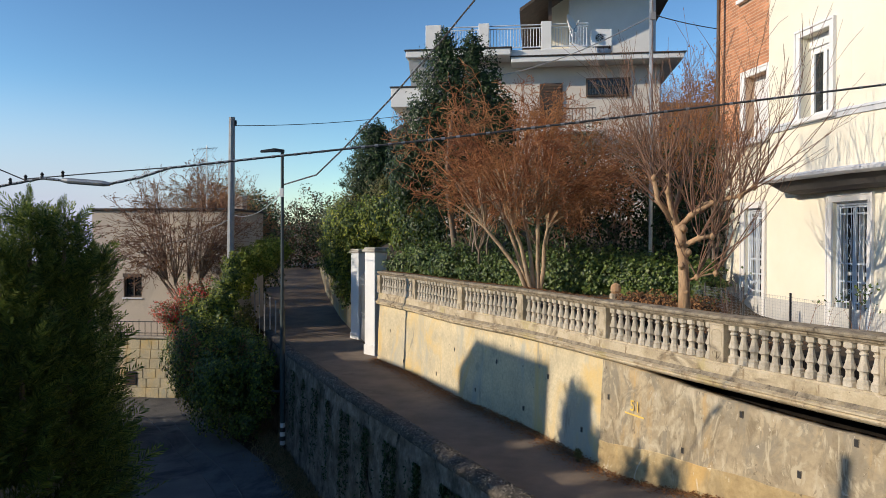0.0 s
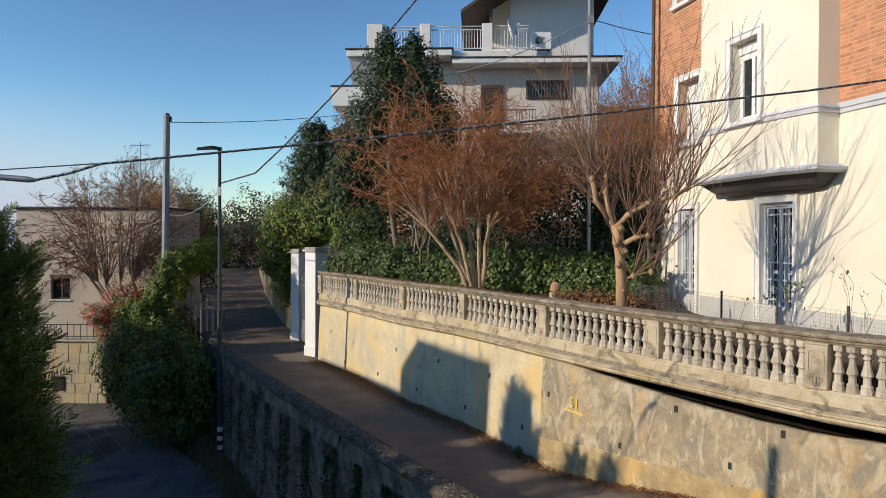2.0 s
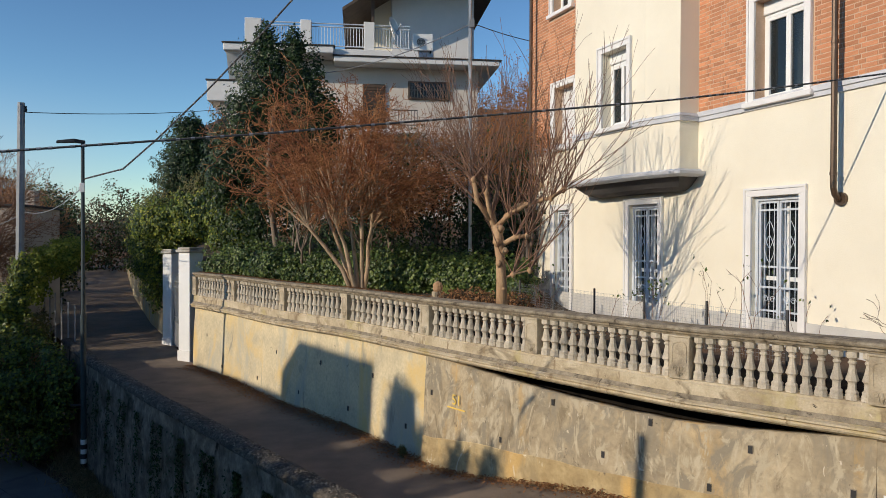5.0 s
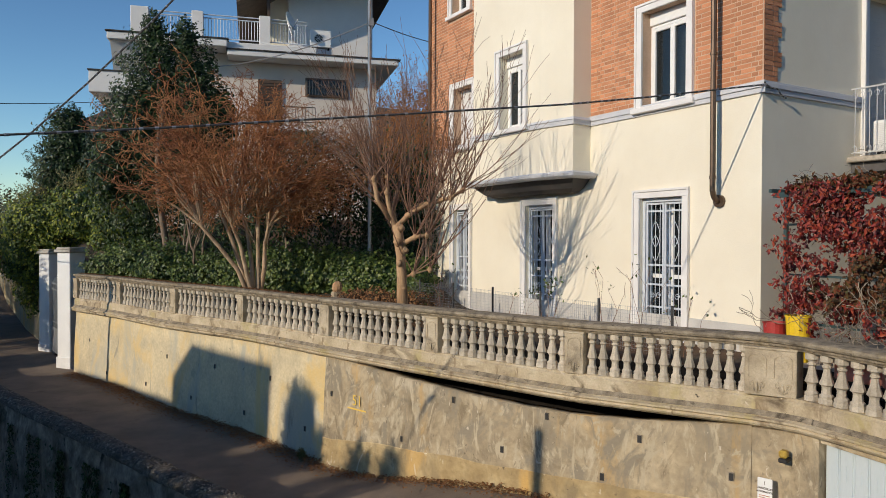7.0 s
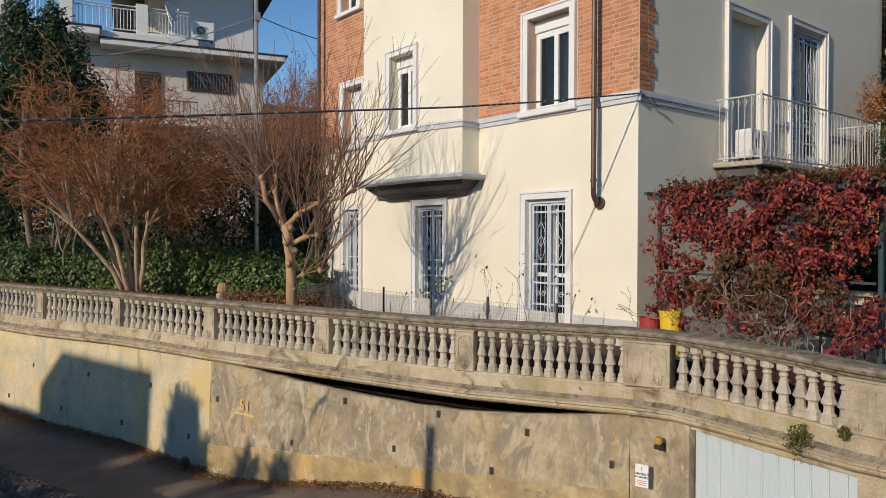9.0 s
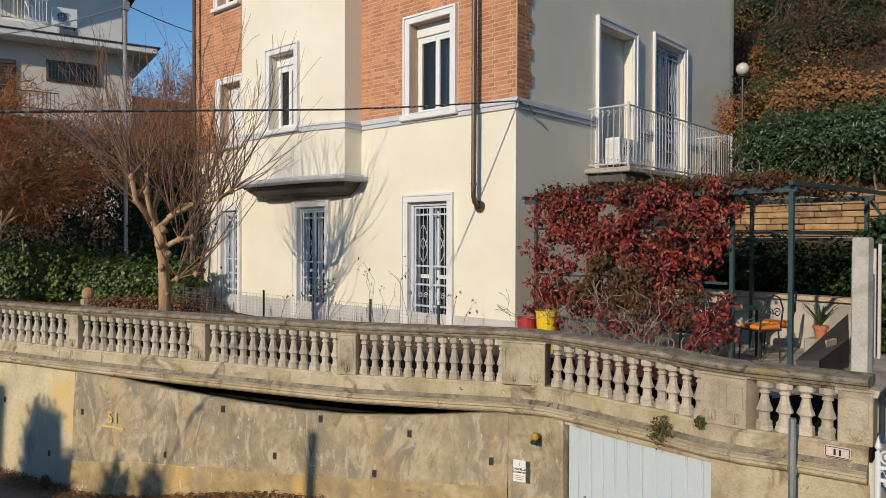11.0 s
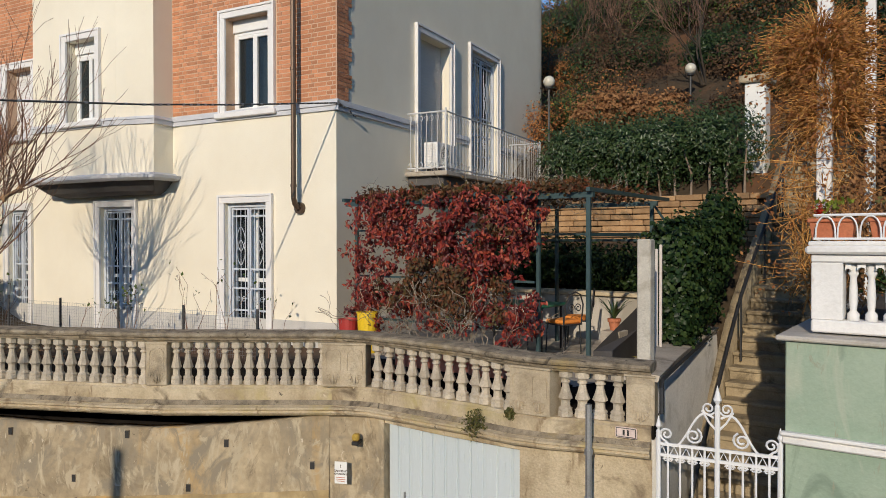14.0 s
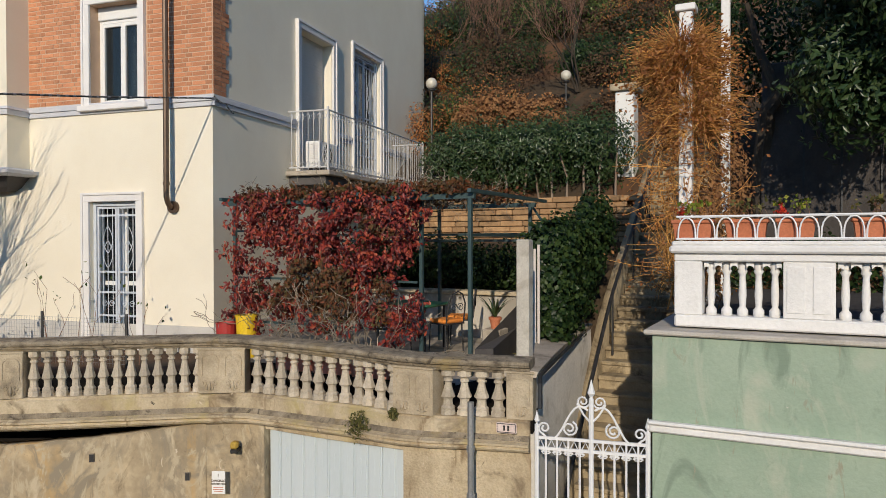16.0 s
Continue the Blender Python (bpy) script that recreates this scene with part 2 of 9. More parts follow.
TUFA = mat("tan_tufa", [(0.27, 0.155, 0.075), (0.45, 0.28, 0.14)], 4.0, 0.95, 0.6, 50, obrand=0.25, stain=(0.15, 0.1, 0.055), stain_scale=3, stain_at=(0.55, 0.72))
VILLA = mat("villa_render", [(0.6, 0.54, 0.48), (0.68, 0.62, 0.55)], 0.6, 0.9, 0.1, 30, grain=0.08)
VILLA_WHITE = mat("villa_white", [(0.7, 0.69, 0.67), (0.78, 0.77, 0.75)], 0.6, 0.85, 0.1, 30, grain=0.06)
BEIGE = mat("beige_render", [(0.5, 0.42, 0.34), (0.58, 0.5, 0.4)], 0.5, 0.92, 0.1, 30, stain=(0.42, 0.36, 0.3), stain_scale=0.3, grain=0.1)
DARKWOOD = mat("dark_wood", [(0.05, 0.035, 0.025), (0.1, 0.065, 0.045)], 3, 0.7, 0.3, 40, stretch=(1, 1, 0.2))
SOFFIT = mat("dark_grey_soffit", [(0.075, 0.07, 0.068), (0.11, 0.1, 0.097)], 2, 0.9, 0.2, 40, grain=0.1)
ROOFDARK = mat("dark_roof", [(0.04, 0.035, 0.033), (0.075, 0.065, 0.06)], 3, 0.9, 0.3, 30)
TERRACOTTA = mat("terracotta", [(0.42, 0.13, 0.06), (0.55, 0.2, 0.1)], 4, 0.8, 0.2, 50)
BARK_PALE = mat("pale_bark", [(0.36, 0.25, 0.16), (0.52, 0.38, 0.25)], 6, 0.9, 0.5, 40, stain=(0.22, 0.15, 0.09), stain_scale=5, stretch=(1, 1, 0.3))
BARK_TAN = mat("peeling_tan_bark", [(0.33, 0.19, 0.1), (0.52, 0.34, 0.19)], 5, 0.9, 0.7, 30, stain=(0.16, 0.1, 0.06), stain_scale=4, stain_at=(0.52, 0.66), stretch=(1, 1, 0.3))
BARK_GREY = mat("grey_bark", [(0.16, 0.12, 0.09), (0.3, 0.23, 0.17)], 6, 0.95, 0.5, 40, stretch=(1, 1, 0.3))
BARK_DARK = mat("dark_bark", [(0.035, 0.027, 0.02), (0.075, 0.058, 0.042)], 6, 0.95, 0.5, 40, stretch=(1, 1, 0.3))
TWIG_RED = mat("red_brown_twigs", [(0.2, 0.075, 0.036), (0.33, 0.135, 0.055), (0.45, 0.23, 0.095)], 1.2, 0.85, 0.0, 30, island=0.3)
TWIG_GREY = mat("grey_vine_stems", [(0.2, 0.16, 0.12), (0.38, 0.32, 0.25)], 3, 0.85, 0.0, 30, island=0.3)
TWIG_BROWN = mat("brown_twigs", [(0.16, 0.085, 0.055), (0.26, 0.15, 0.1)], 2, 0.85, 0.0, 30, island=0.25)
VINE_DRY = mat("dry_vine", [(0.36, 0.15, 0.04), (0.56, 0.27, 0.07), (0.68, 0.4, 0.13)], 3, 0.85, 0.0, 30, island=0.45)
BLACK = mat("black_rubber", [(0.012, 0.012, 0.013), (0.03, 0.03, 0.03)], 5, 0.6, 0.0, 40)
CABLE = mat("cable_sheath", [(0.045, 0.045, 0.047), (0.09, 0.09, 0.09)], 8, 0.6, 0.0, 60)
LENS = mat("grimy_lens", [(0.3, 0.19, 0.03), (0.5, 0.34, 0.06)], 12, 0.5, 0.1, 60)
YELLOW = mat("yellow_plastic", [(0.75, 0.5, 0.02), (0.85, 0.6, 0.04)], 2, 0.4, 0.0, 40)
RED = mat("red_plastic", [(0.35, 0.03, 0.03), (0.45, 0.05, 0.04)], 2, 0.5, 0.0, 40)
ORANGE = mat("orange_cloth", [(0.75, 0.22, 0.03), (0.85, 0.32, 0.06)], 4, 0.9, 0.2, 40)
TABLE_GREEN = mat("green_tabletop", [(0.02, 0.13, 0.07), (0.03, 0.18, 0.1)], 2, 0.5, 0.05, 40)
STRIPE_W = mat("white_band", [(0.65, 0.65, 0.62), (0.75, 0.75, 0.72)], 4, 0.6, 0.0, 40, grain=0.05)
PAINT_YELLOW = mat("yellow_spray", [(0.75, 0.5, 0.08), (0.8, 0.56, 0.12)], 4, 0.8, 0.0, 40)
GLOBE = mat("opal_globe", [(0.55, 0.52, 0.44), (0.62, 0.59, 0.5)], 2, 0.3, 0.0, 40, grain=0.04)
CURTAIN = mat("white_curtain", [(0.6, 0.6, 0.6), (0.72, 0.72, 0.72)], 2, 0.9, 0.1, 40, grain=0.05)
# interiors coloured dark, so that rooms look unlit through the windows
DARKROOM = mat("unlit_interior", [(0.1, 0.095, 0.09), (0.14, 0.13, 0.12)], 2, 0.9, 0.0, 40)
BACKDROP = mat("far_haze_glow", [(0.52, 0.55, 0.62), (0.58, 0.6, 0.66)], 0.01, 1.0, 0.0, 0.2)

# the ridges glow a little: distance haze put into their colour
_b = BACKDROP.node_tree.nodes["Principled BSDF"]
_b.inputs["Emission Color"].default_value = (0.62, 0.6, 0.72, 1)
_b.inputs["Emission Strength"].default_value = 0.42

GLASS = bpy.data.materials.new("window_glass")
GLASS.use_nodes = True
_g = GLASS.node_tree.nodes["Principled BSDF"]
_g.inputs["Base Color"].default_value = (0.05, 0.065, 0.075, 1)
_g.inputs["Roughness"].default_value = 0.04
_g.inputs["Transmission Weight"].default_value = 0.75
_g.inputs["IOR"].default_value = 1.45

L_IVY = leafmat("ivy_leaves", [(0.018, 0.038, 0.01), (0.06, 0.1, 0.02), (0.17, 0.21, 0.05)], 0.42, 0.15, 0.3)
# lit copy of the ivy: sunlight put into a brighter leaf colour
L_IVY_LIT = leafmat("ivy_lit_colour", [(0.08, 0.12, 0.015), (0.22, 0.27, 0.035), (0.38, 0.38, 0.07)], 0.5, 0.3, 0.2)
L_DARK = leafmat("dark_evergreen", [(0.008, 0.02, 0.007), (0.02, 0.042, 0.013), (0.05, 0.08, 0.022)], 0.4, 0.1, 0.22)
L_LAUREL = leafmat("laurel_leaves", [(0.015, 0.035, 0.012), (0.035, 0.065, 0.022), (0.07, 0.1, 0.04)], 0.32, 0.1, 0.3)
L_THUJA = leafmat("thuja_sprays", [(0.03, 0.065, 0.018), (0.075, 0.13, 0.03), (0.16, 0.22, 0.045), (0.29, 0.34, 0.07)], 0.6, 0.35)
L_RED = leafmat("red_creeper_leaves", [(0.05, 0.012, 0.011), (0.13, 0.018, 0.016), (0.26, 0.03, 0.025), (0.42, 0.09, 0.04)], 0.45, 0.2, 0.35)
L_RED_OLD = leafmat("brown_creeper_leaves", [(0.035, 0.022, 0.012), (0.085, 0.05, 0.022), (0.18, 0.055, 0.025), (0.09, 0.085, 0.03)], 0.55, 0.15, 0.25)
L_CROWN = leafmat("rusty_buds", [(0.26, 0.07, 0.025), (0.38, 0.12, 0.04), (0.45, 0.2, 0.06)], 0.8, 0.3)
L_BERRY = leafmat("red_berries", [(0.4, 0.02, 0.015), (0.55, 0.05, 0.02)], 0.4, 0.0)
L_BROWN = leafmat("dry_leaves", [(0.14, 0.06, 0.025), (0.26, 0.12, 0.045), (0.36, 0.19, 0.08)], 0.8, 0.2)
L_RUST = leafmat("rust_leaves", [(0.2, 0.075, 0.025), (0.33, 0.13, 0.04), (0.42, 0.2, 0.07)], 0.8, 0.25)
L_UMBER = leafmat("umber_twig_leaves", [(0.035, 0.022, 0.014), (0.075, 0.045, 0.027), (0.13, 0.08, 0.045)], 0.8, 0.15, 0.2)
L_OLIVE = leafmat("olive_shrub_leaves", [(0.06, 0.07, 0.02), (0.12, 0.12, 0.035), (0.2, 0.16, 0.05)], 0.6, 0.2)
L_GRASS = leafmat("grass_blades", [(0.09, 0.085, 0.035), (0.2, 0.15, 0.075), (0.3, 0.22, 0.12)], 0.7, 0.2)


# ---- geometry helpers ----
class Geo:
    """Collects vertices and faces; m places what is added next."""

    def __init__(self, m=None):
        self.v, self.f, self.m = [], [], m or Matrix.Identity(4)

    def add(self, verts, faces):
        o = len(self.v)
        m = self.m
        self.v += [tuple(m @ Vector(p)) for p in verts]
        self.f += [tuple(o + i for i in f) for f in faces]
        return self

    def box(self, x0, x1, y0, y1, z0, z1, c=0.0):
        """A box, its upright and level edges chamfered by c."""
        if c <= 0:
            p = [(x, y, z) for z in (z0, z1) for x, y in ((x0, y0), (x1, y0), (x1, y1), (x0, y1))]
            return self.add(p, [(3, 2, 1, 0), (4, 5, 6, 7), (0, 1, 5, 4), (1, 2, 6, 5), (2, 3, 7, 6), (3, 0, 4, 7)])
        bm = bmesh.new()
        bmesh.ops.create_cube(bm, size=1, matrix=Matrix.LocRotScale(((x0 + x1) / 2, (y0 + y1) / 2, (z0 + z1) / 2), None, (x1 - x0, y1 - y0, z1 - z0)))
        bmesh.ops.bevel(bm, geom=bm.edges[:], offset=c, segments=1, affect="EDGES")
        bm.verts.index_update()
        self.add([v.co.copy() for v in bm.verts], [[v.index for v in f.verts] for f in bm.faces])
        bm.free()
        return self

    def tube(self, pts, r, sides=6, cap=True):
        """A round bar along pts; r one radius or one a point."""
        pts = [Vector(p) for p in pts]
        rs = list(r) if hasattr(r, "__len__") else [r] * len(pts)
        vs, fs = [], []
        side = None
        for i, p in enumerate(pts):
            d = (pts[min(i + 1, len(pts) - 1)] - pts[max(i - 1, 0)])
            d = d.normalized() if d.length > 1e-9 else Vector((0, 0, 1))
            if side is None:
                side = d.cross(Vector((0, 0, 1)) if abs(d.z) < 0.9 else Vector((1, 0, 0))).normalized()
            side = (side - d * side.dot(d)).normalized()
            up = d.cross(side)
            for k in range(sides):
                a = 2 * math.pi * k / sides
                vs.append(p + (side * math.cos(a) + up * math.sin(a)) * rs[i])
        for i in range(len(pts) - 1):
            for k in range(sides):
                a, b = i * sides + k, i * sides + (k + 1) % sides
                fs.append((a, b, b + sides, a + sides))
        if cap:
            fs.append(tuple(range(sides))[::-1])
            fs.append(tuple(range((len(pts) - 1) * sides, len(pts) * sides)))
        return self.add(vs, fs)

    def lathe(self, profile, sides=12, at=(0, 0)):
        """profile: (radius, z) from below upwards."""
        vs = [(at[0] + r * math.cos(2 * math.pi * k / sides), at[1] + r * math.sin(2 * math.pi * k / sides), z) for r, z in profile for k in range(sides)]
        fs = [(i * sides + k, i * sides + (k + 1) % sides, (i + 1) * sides + (k + 1) % sides, (i + 1) * sides + k) for i in range(len(profile) - 1) for k in range(sides)]
        n = (len(profile) - 1) * sides
        fs += [tuple(range(sides))[::-1], tuple(range(n, n + sides))]
        return self.add(vs, fs)

    def sweep(self, section, path, closed_ends=True):
        """section: (out, z) points, counter-clockwise, carried along the plan path (x, y); out is to the right of the way."""
        vs, fs, n = [], [], len(section)
        P = [Vector(p) for p in path]
        for i, p in enumerate(P):
            a = (P[i] - P[i - 1]).normalized() if i else None
            b = (P[i + 1] - P[i]).normalized() if i + 1 < len(P) else None
            a, b = a or b, b or a
            d = (a + b).normalized()
            q = Vector((d.y, -d.x)) / max(0.5, d.dot(a))
            vs += [(p.x + q.x * o, p.y + q.y * o, z) for o, z in section]
        for i in range(len(P) - 1):
            for k in range(n):
                a, b = i * n + k, i * n + (k + 1) % n
                fs.append((a, a + n, b + n, b))
        if closed_ends:
            fs += [tuple(range(n)), tuple(range((len(P) - 1) * n, len(P) * n))[::-1]]
        return self.add(vs, fs)

    def prism(self, poly, z0, z1):
        """A plan polygon (counter-clockwise) raised from z0 to z1."""
        n = len(poly)
        vs = [(x, y, z0) for x, y in poly] + [(x, y, z1) for x, y in poly]
        return self.add(vs, [tuple(range(n))[::-1], tuple(range(n, 2 * n))] + [(i, (i + 1) % n, n + (i + 1) % n, n + i) for i in range(n)])

    def out(self, name, material, parent=None, label="", smooth=False):
        me = bpy.data.meshes.new(name)
        me.from_pydata(self.v, [], self.f)
        me.materials.append(material)
        me.update()
        if smooth:
            me.shade_smooth()
        ob = new(name, me)
        if parent:
            ob.parent = parent
        if label:
            ob["label"] = label
        return ob


def raw(name, V, F, material, parent=None, label=""):
    """One mesh from arrays of vertices and equal faces."""
    me = bpy.data.meshes.new(name)
    V = np.asarray(V, dtype=np.float32)
    F = np.asarray(F, dtype=np.int32)
    k = F.shape[1]
    me.vertices.add(len(V))
    me.vertices.foreach_set("co", V.ravel())
    me.loops.add(F.size)
    me.loops.foreach_set("vertex_index", F.ravel())
    me.polygons.add(len(F))
    me.polygons.foreach_set("loop_start", np.arange(0, F.size, k, dtype=np.int32))
    me.update(calc_edges=True)
    me.materials.append(material)
    ob = new(name, me)
    if parent:
        ob.parent = parent
    if label:
        ob["label"] = label
    return ob


def thing(name, label, category, group="", kind="", at=(0, 0, 0)):
    """An Empty that holds a thing's parts (its parts keep world coordinates)."""
    e = new(name)
    e.empty_display_size = 0.2
    return tagged(e, label, category, group, kind)


rng = np.random.default_rng(7)


def unit(n):
    d = rng.normal(size=(n, 3))
    return d / np.linalg.norm(d, axis=1)[:, None]


def leaf_mesh(name, P, size, material, parent=None, label="", aspect=0.5, normals=None, droop=0.25, loose=0.6):
    """A leaf (a folded kite of two triangles a side) at each point of P."""
    n = len(P)
    size = size * rng.uniform(0.6, 1.3, n)[:, None]
    nrm = unit(n) if normals is None else normals + unit(n) * loose
    nrm /= np.linalg.norm(nrm, axis=1)[:, None] + 1e-9
    d = np.cross(nrm, unit(n))
    d[:, 2] -= droop
    d /= np.linalg.norm(d, axis=1)[:, None] + 1e-9
    s = np.cross(nrm, d)
    s /= np.linalg.norm(s, axis=1)[:, None] + 1e-9
    up = np.cross(d, s)
    w = size * aspect * 0.5
    a, b = P - d * size * 0.5, P + d * size * 0.5
    l, r = P - s * w + up * w * 0.4, P + s * w + up * w * 0.4
    V = np.stack([a, r, b, l], axis=1).reshape(-1, 3)
    i = np.arange(n)[:, None] * 4
    F = np.concatenate([i + [0, 1, 2], i + [0, 2, 3]], axis=1).reshape(-1, 3)
    return raw(name, V, F, material, parent, label)


def blob_points(n, blobs, shell=0.55):
    """Points in a union of ellipsoids (x, y, z, rx, ry, rz), denser near the skin, broken up into clumps. Returns points and outward normals."""
    vol = np.array([b[3] * b[4] * b[5] for b in blobs]) ** (2 / 3)
    k = rng.choice(len(blobs), n, p=vol / vol.sum())
    B = np.array(blobs)[k]
    d = unit(n)
    lump = 1 + 0.22 * np.sin(d[:, 0] * 7 + B[:, 0] * 3) * np.sin(d[:, 1] * 6 + B[:, 1]) + 0.16 * np.sin(d[:, 2] * 11 + d[:, 0] * 5 + B[:, 2])
    r = (shell + (1 - shell) * rng.uniform(0, 1, n) ** 0.5) * lump + rng.normal(0, 0.05, n)
    P = B[:, :3] + d * r[:, None] * B[:, 3:]
    nn = d / B[:, 3:]
    return P, nn / np.linalg.norm(nn, axis=1)[:, None]


def tubes(segs, sides=3):
    """Many thin tapered bars at once. segs: rows of x0 y0 z0 r0 x1 y1 z1 r1."""
    S = np.asarray(segs, dtype=np.float64)
    a, ra, b, rb = S[:, :3], S[:, 3:4], S[:, 4:7], S[:, 7:8]
    d = b - a
    d /= np.linalg.norm(d, axis=1)[:, None] + 1e-9
    ref = np.where(np.abs(d[:, 2:3]) < 0.9, [[0, 0, 1.0]], [[1.0, 0, 0]])
    s = np.cross(d, ref)
    s /= np.linalg.norm(s, axis=1)[:, None]
    u = np.cross(d, s)
    ring = []
    for k in range(sides):
        an = 2 * math.pi * k / sides
        o = s * math.cos(an) + u * math.sin(an)
        ring.append((a + o * ra, b + o * rb))
    V = np.stack([r[0] for r in ring] + [r[1] for r in ring], axis=1).reshape(-1, 3)
    i = np.arange(len(S))[:, None] * 2 * sides
    F = np.concatenate([i + [k, (k + 1) % sides, sides + (k + 1) % sides, sides + k] for k in range(sides)], axis=1).reshape(-1, 4)
    return V, F


def grow(segs, p, d, length, r, depth, rnd, split=(2, 3), spread=0.55, shrink=0.74, lift=0.15, steps=3, wobble=0.16, tips=None, minr=0.003):
    """A branch with its forks, written into segs."""
    p, d = Vector(p), Vector(d).normalized()
    for i in range(steps):
        d = (d + Vector((rnd.gauss(0, wobble), rnd.gauss(0, wobble), rnd.gauss(0, wobble) + lift * 0.3))).normalized()
        q = p + d * length / steps
        r1 = max(minr, r * (1 - 0.32 / steps))
        segs.append((depth, *p, r, *q, r1))
        p, r = q, r1
    if depth <= 0:
        if tips is not None:
            tips.append(tuple(p))
        return
    for k in range(rnd.randint(*split)):
        e = (d + Vector((rnd.gauss(0, spread), rnd.gauss(0, spread), rnd.gauss(0, spread * 0.7) + lift))).normalized()
        grow(segs, p, e, length * shrink * rnd.uniform(0.75, 1.2), max(minr, r * rnd.uniform(0.55, 0.78)), depth - 1, rnd, split, spread, shrink, lift, steps, wobble, tips, minr)


# ---- plan ----
EYE_Z = EYE[2]
WALL = [(-2.12, 24.3), (-0.82, 21.75), (0.5, 18.5), (1.8, 16.0), (2.96, 13.05), (4.1, 10.58), (5.2, 8.27), (6.46, 6.5)]
WALL_TURN = [(6.62, 6.02), (6.58, 5.3), (6.49, 4.3), (6.34, 3.75), (6.34, 3.32), (6.46, 2.8), (6.54, 2.38)]
PARAPET = [(-6.6, 26.5), (-4.8, 21.9), (-2.38, 16.43), (-0.8, 13.2), (0.08, 11.26), (0.85, 9.7), (2.2, 7.2), (4.3, 3.6), (5.2, 0.0), (5.4, -8.0)]
RAIL_Z, LEDGE_Z, TERRACE_Z, LOW_Z = 3.0, 1.86, 2.35, -2.25
CORNER = Vector((8.54, 8.43, 0))
U = Vector((-0.1444, 0.9895, 0))        # along the sunlit front of the house, away from its corner
V_ = Vector((0.9895, 0.1444, 0))        # along the shaded side
FRONT = Matrix(((U.x, -V_.x, 0, CORNER.x), (U.y, -V_.y, 0, CORNER.y), (0, 0, 1, 0), (0, 0, 0, 1)))   # x along, y outwards
SIDE = Matrix(((V_.x, U.x, 0, CORNER.x), (V_.y, U.y, 0, CORNER.y), (0, 0, 1, 0), (0, 0, 0, 1)))     # x along, y inwards

_wl = [(6.6, -30.0), (6.6, 0.0), (6.45, 2.36)] + [p for p in WALL[::-1]] + [(-2.6, 26.2), (-3.5, 29.2), (-4.7, 33.0), (-6.9, 42), (-11, 62), (-20, 120)]
_wy, _wx = [p[1] for p in _wl], [p[0] for p in _wl]
_pl = [(-45, 120), (-24, 62), (-13, 42), (-9.3, 33)] + PARAPET + [(5.4, -30)]
_py, _px = [p[1] for p in _pl][::-1], [p[0] for p in _pl][::-1]


def wall_x(y):
    return np.interp(y, _wy, _wx)


def par_x(y):
    return np.interp(y, _py, _px)


def step(a, b, t):
    t = np.clip((t - a) / (b - a), 0, 1)
    return t * t * (3 - 2 * t)


def road_z(y):
    return 0.05 * np.maximum(0, np.asarray(y, float) - 25) * step(25, 32, y)


def garden_z(x, y):
    """The ground above the retaining wall."""
    d = (x - wall_x(y)) * 0.9
    z = TERRACE_Z + (0.28 * step(14.2, 16.0, y) * step(0.4, 1.6, d) + 0.12 * step(2, 6, d) * step(12, 16, y)) * (1 - step(5.0, 6.4, x) * step(18, 16.6, y))
    z = z + 0.14 * np.maximum(0, y - 22) * step(2, 8, d)
    up = 1 - 0.85 * step(13, 24, y)
    z = z + (step(11.4, 13.7, x) * 1.75 + step(13.85, 14.25, x) * 0.85 + 0.62 * np.maximum(0, np.minimum(x, 60) - 14.6)) * up
    corridor = step(0.8, 1.1, y) * (1 - step(2.95, 3.25, y))
    z = z + (np.minimum(z, 0.16 + (x - 6.85) / 0.272 * 0.172 - 0.5) - z) * corridor
    return z + road_z(y)


def ground_z(x, y):
    low = LOW_Z - 0.05 - 0.16 * np.maximum(0, -x - 22) * step(22, 40, -x)
    low = np.maximum(low, -70)
    dp, dw = (x - par_x(y)) * 0.9, (x - wall_x(y)) * 0.9
    r = road_z(y) - 0.08
    z = low + (r - low) * step(0.08, 0.5, dp)
    return z + (garden_z(x, y) - r) * step(0.8, 1.15, dw)


def ground_sheet():
    xs = np.unique(np.concatenate([-np.geomspace(24, 4500, 22), np.arange(-24, -9, 0.8), np.arange(-9, 14, 0.3), np.arange(14, 60, 1.2), np.geomspace(61, 4500, 14)]))
    ys = np.unique(np.concatenate([-np.geomspace(12, 4500, 14), np.arange(-12, 1, 0.9), np.arange(1, 34, 0.3), np.arange(34, 70, 1.2), np.geomspace(71, 4500, 18)]))
    X, Y = np.meshgrid(xs, ys)
    Z = ground_z(X, Y)
    near = (np.abs(X) < 60) & (np.abs(Y) < 70)
    Z = Z + np.where(near, 0.03 * np.sin(X * 2.3 + Y) * np.sin(Y * 1.9), 0)
    V = np.stack([X, Y, Z], axis=-1).reshape(-1, 3)
    n = len(xs)
    i = (np.arange(len(ys) - 1)[:, None] * n + np.arange(n - 1)[None]).ravel()[:, None]
    return tagged(raw("ground", V, i + [0, 1, n + 1, n], HILL), "brown earth and leaf litter falling away to the valley", "ground", kind="structure")


ground_sheet().data.shade_smooth()


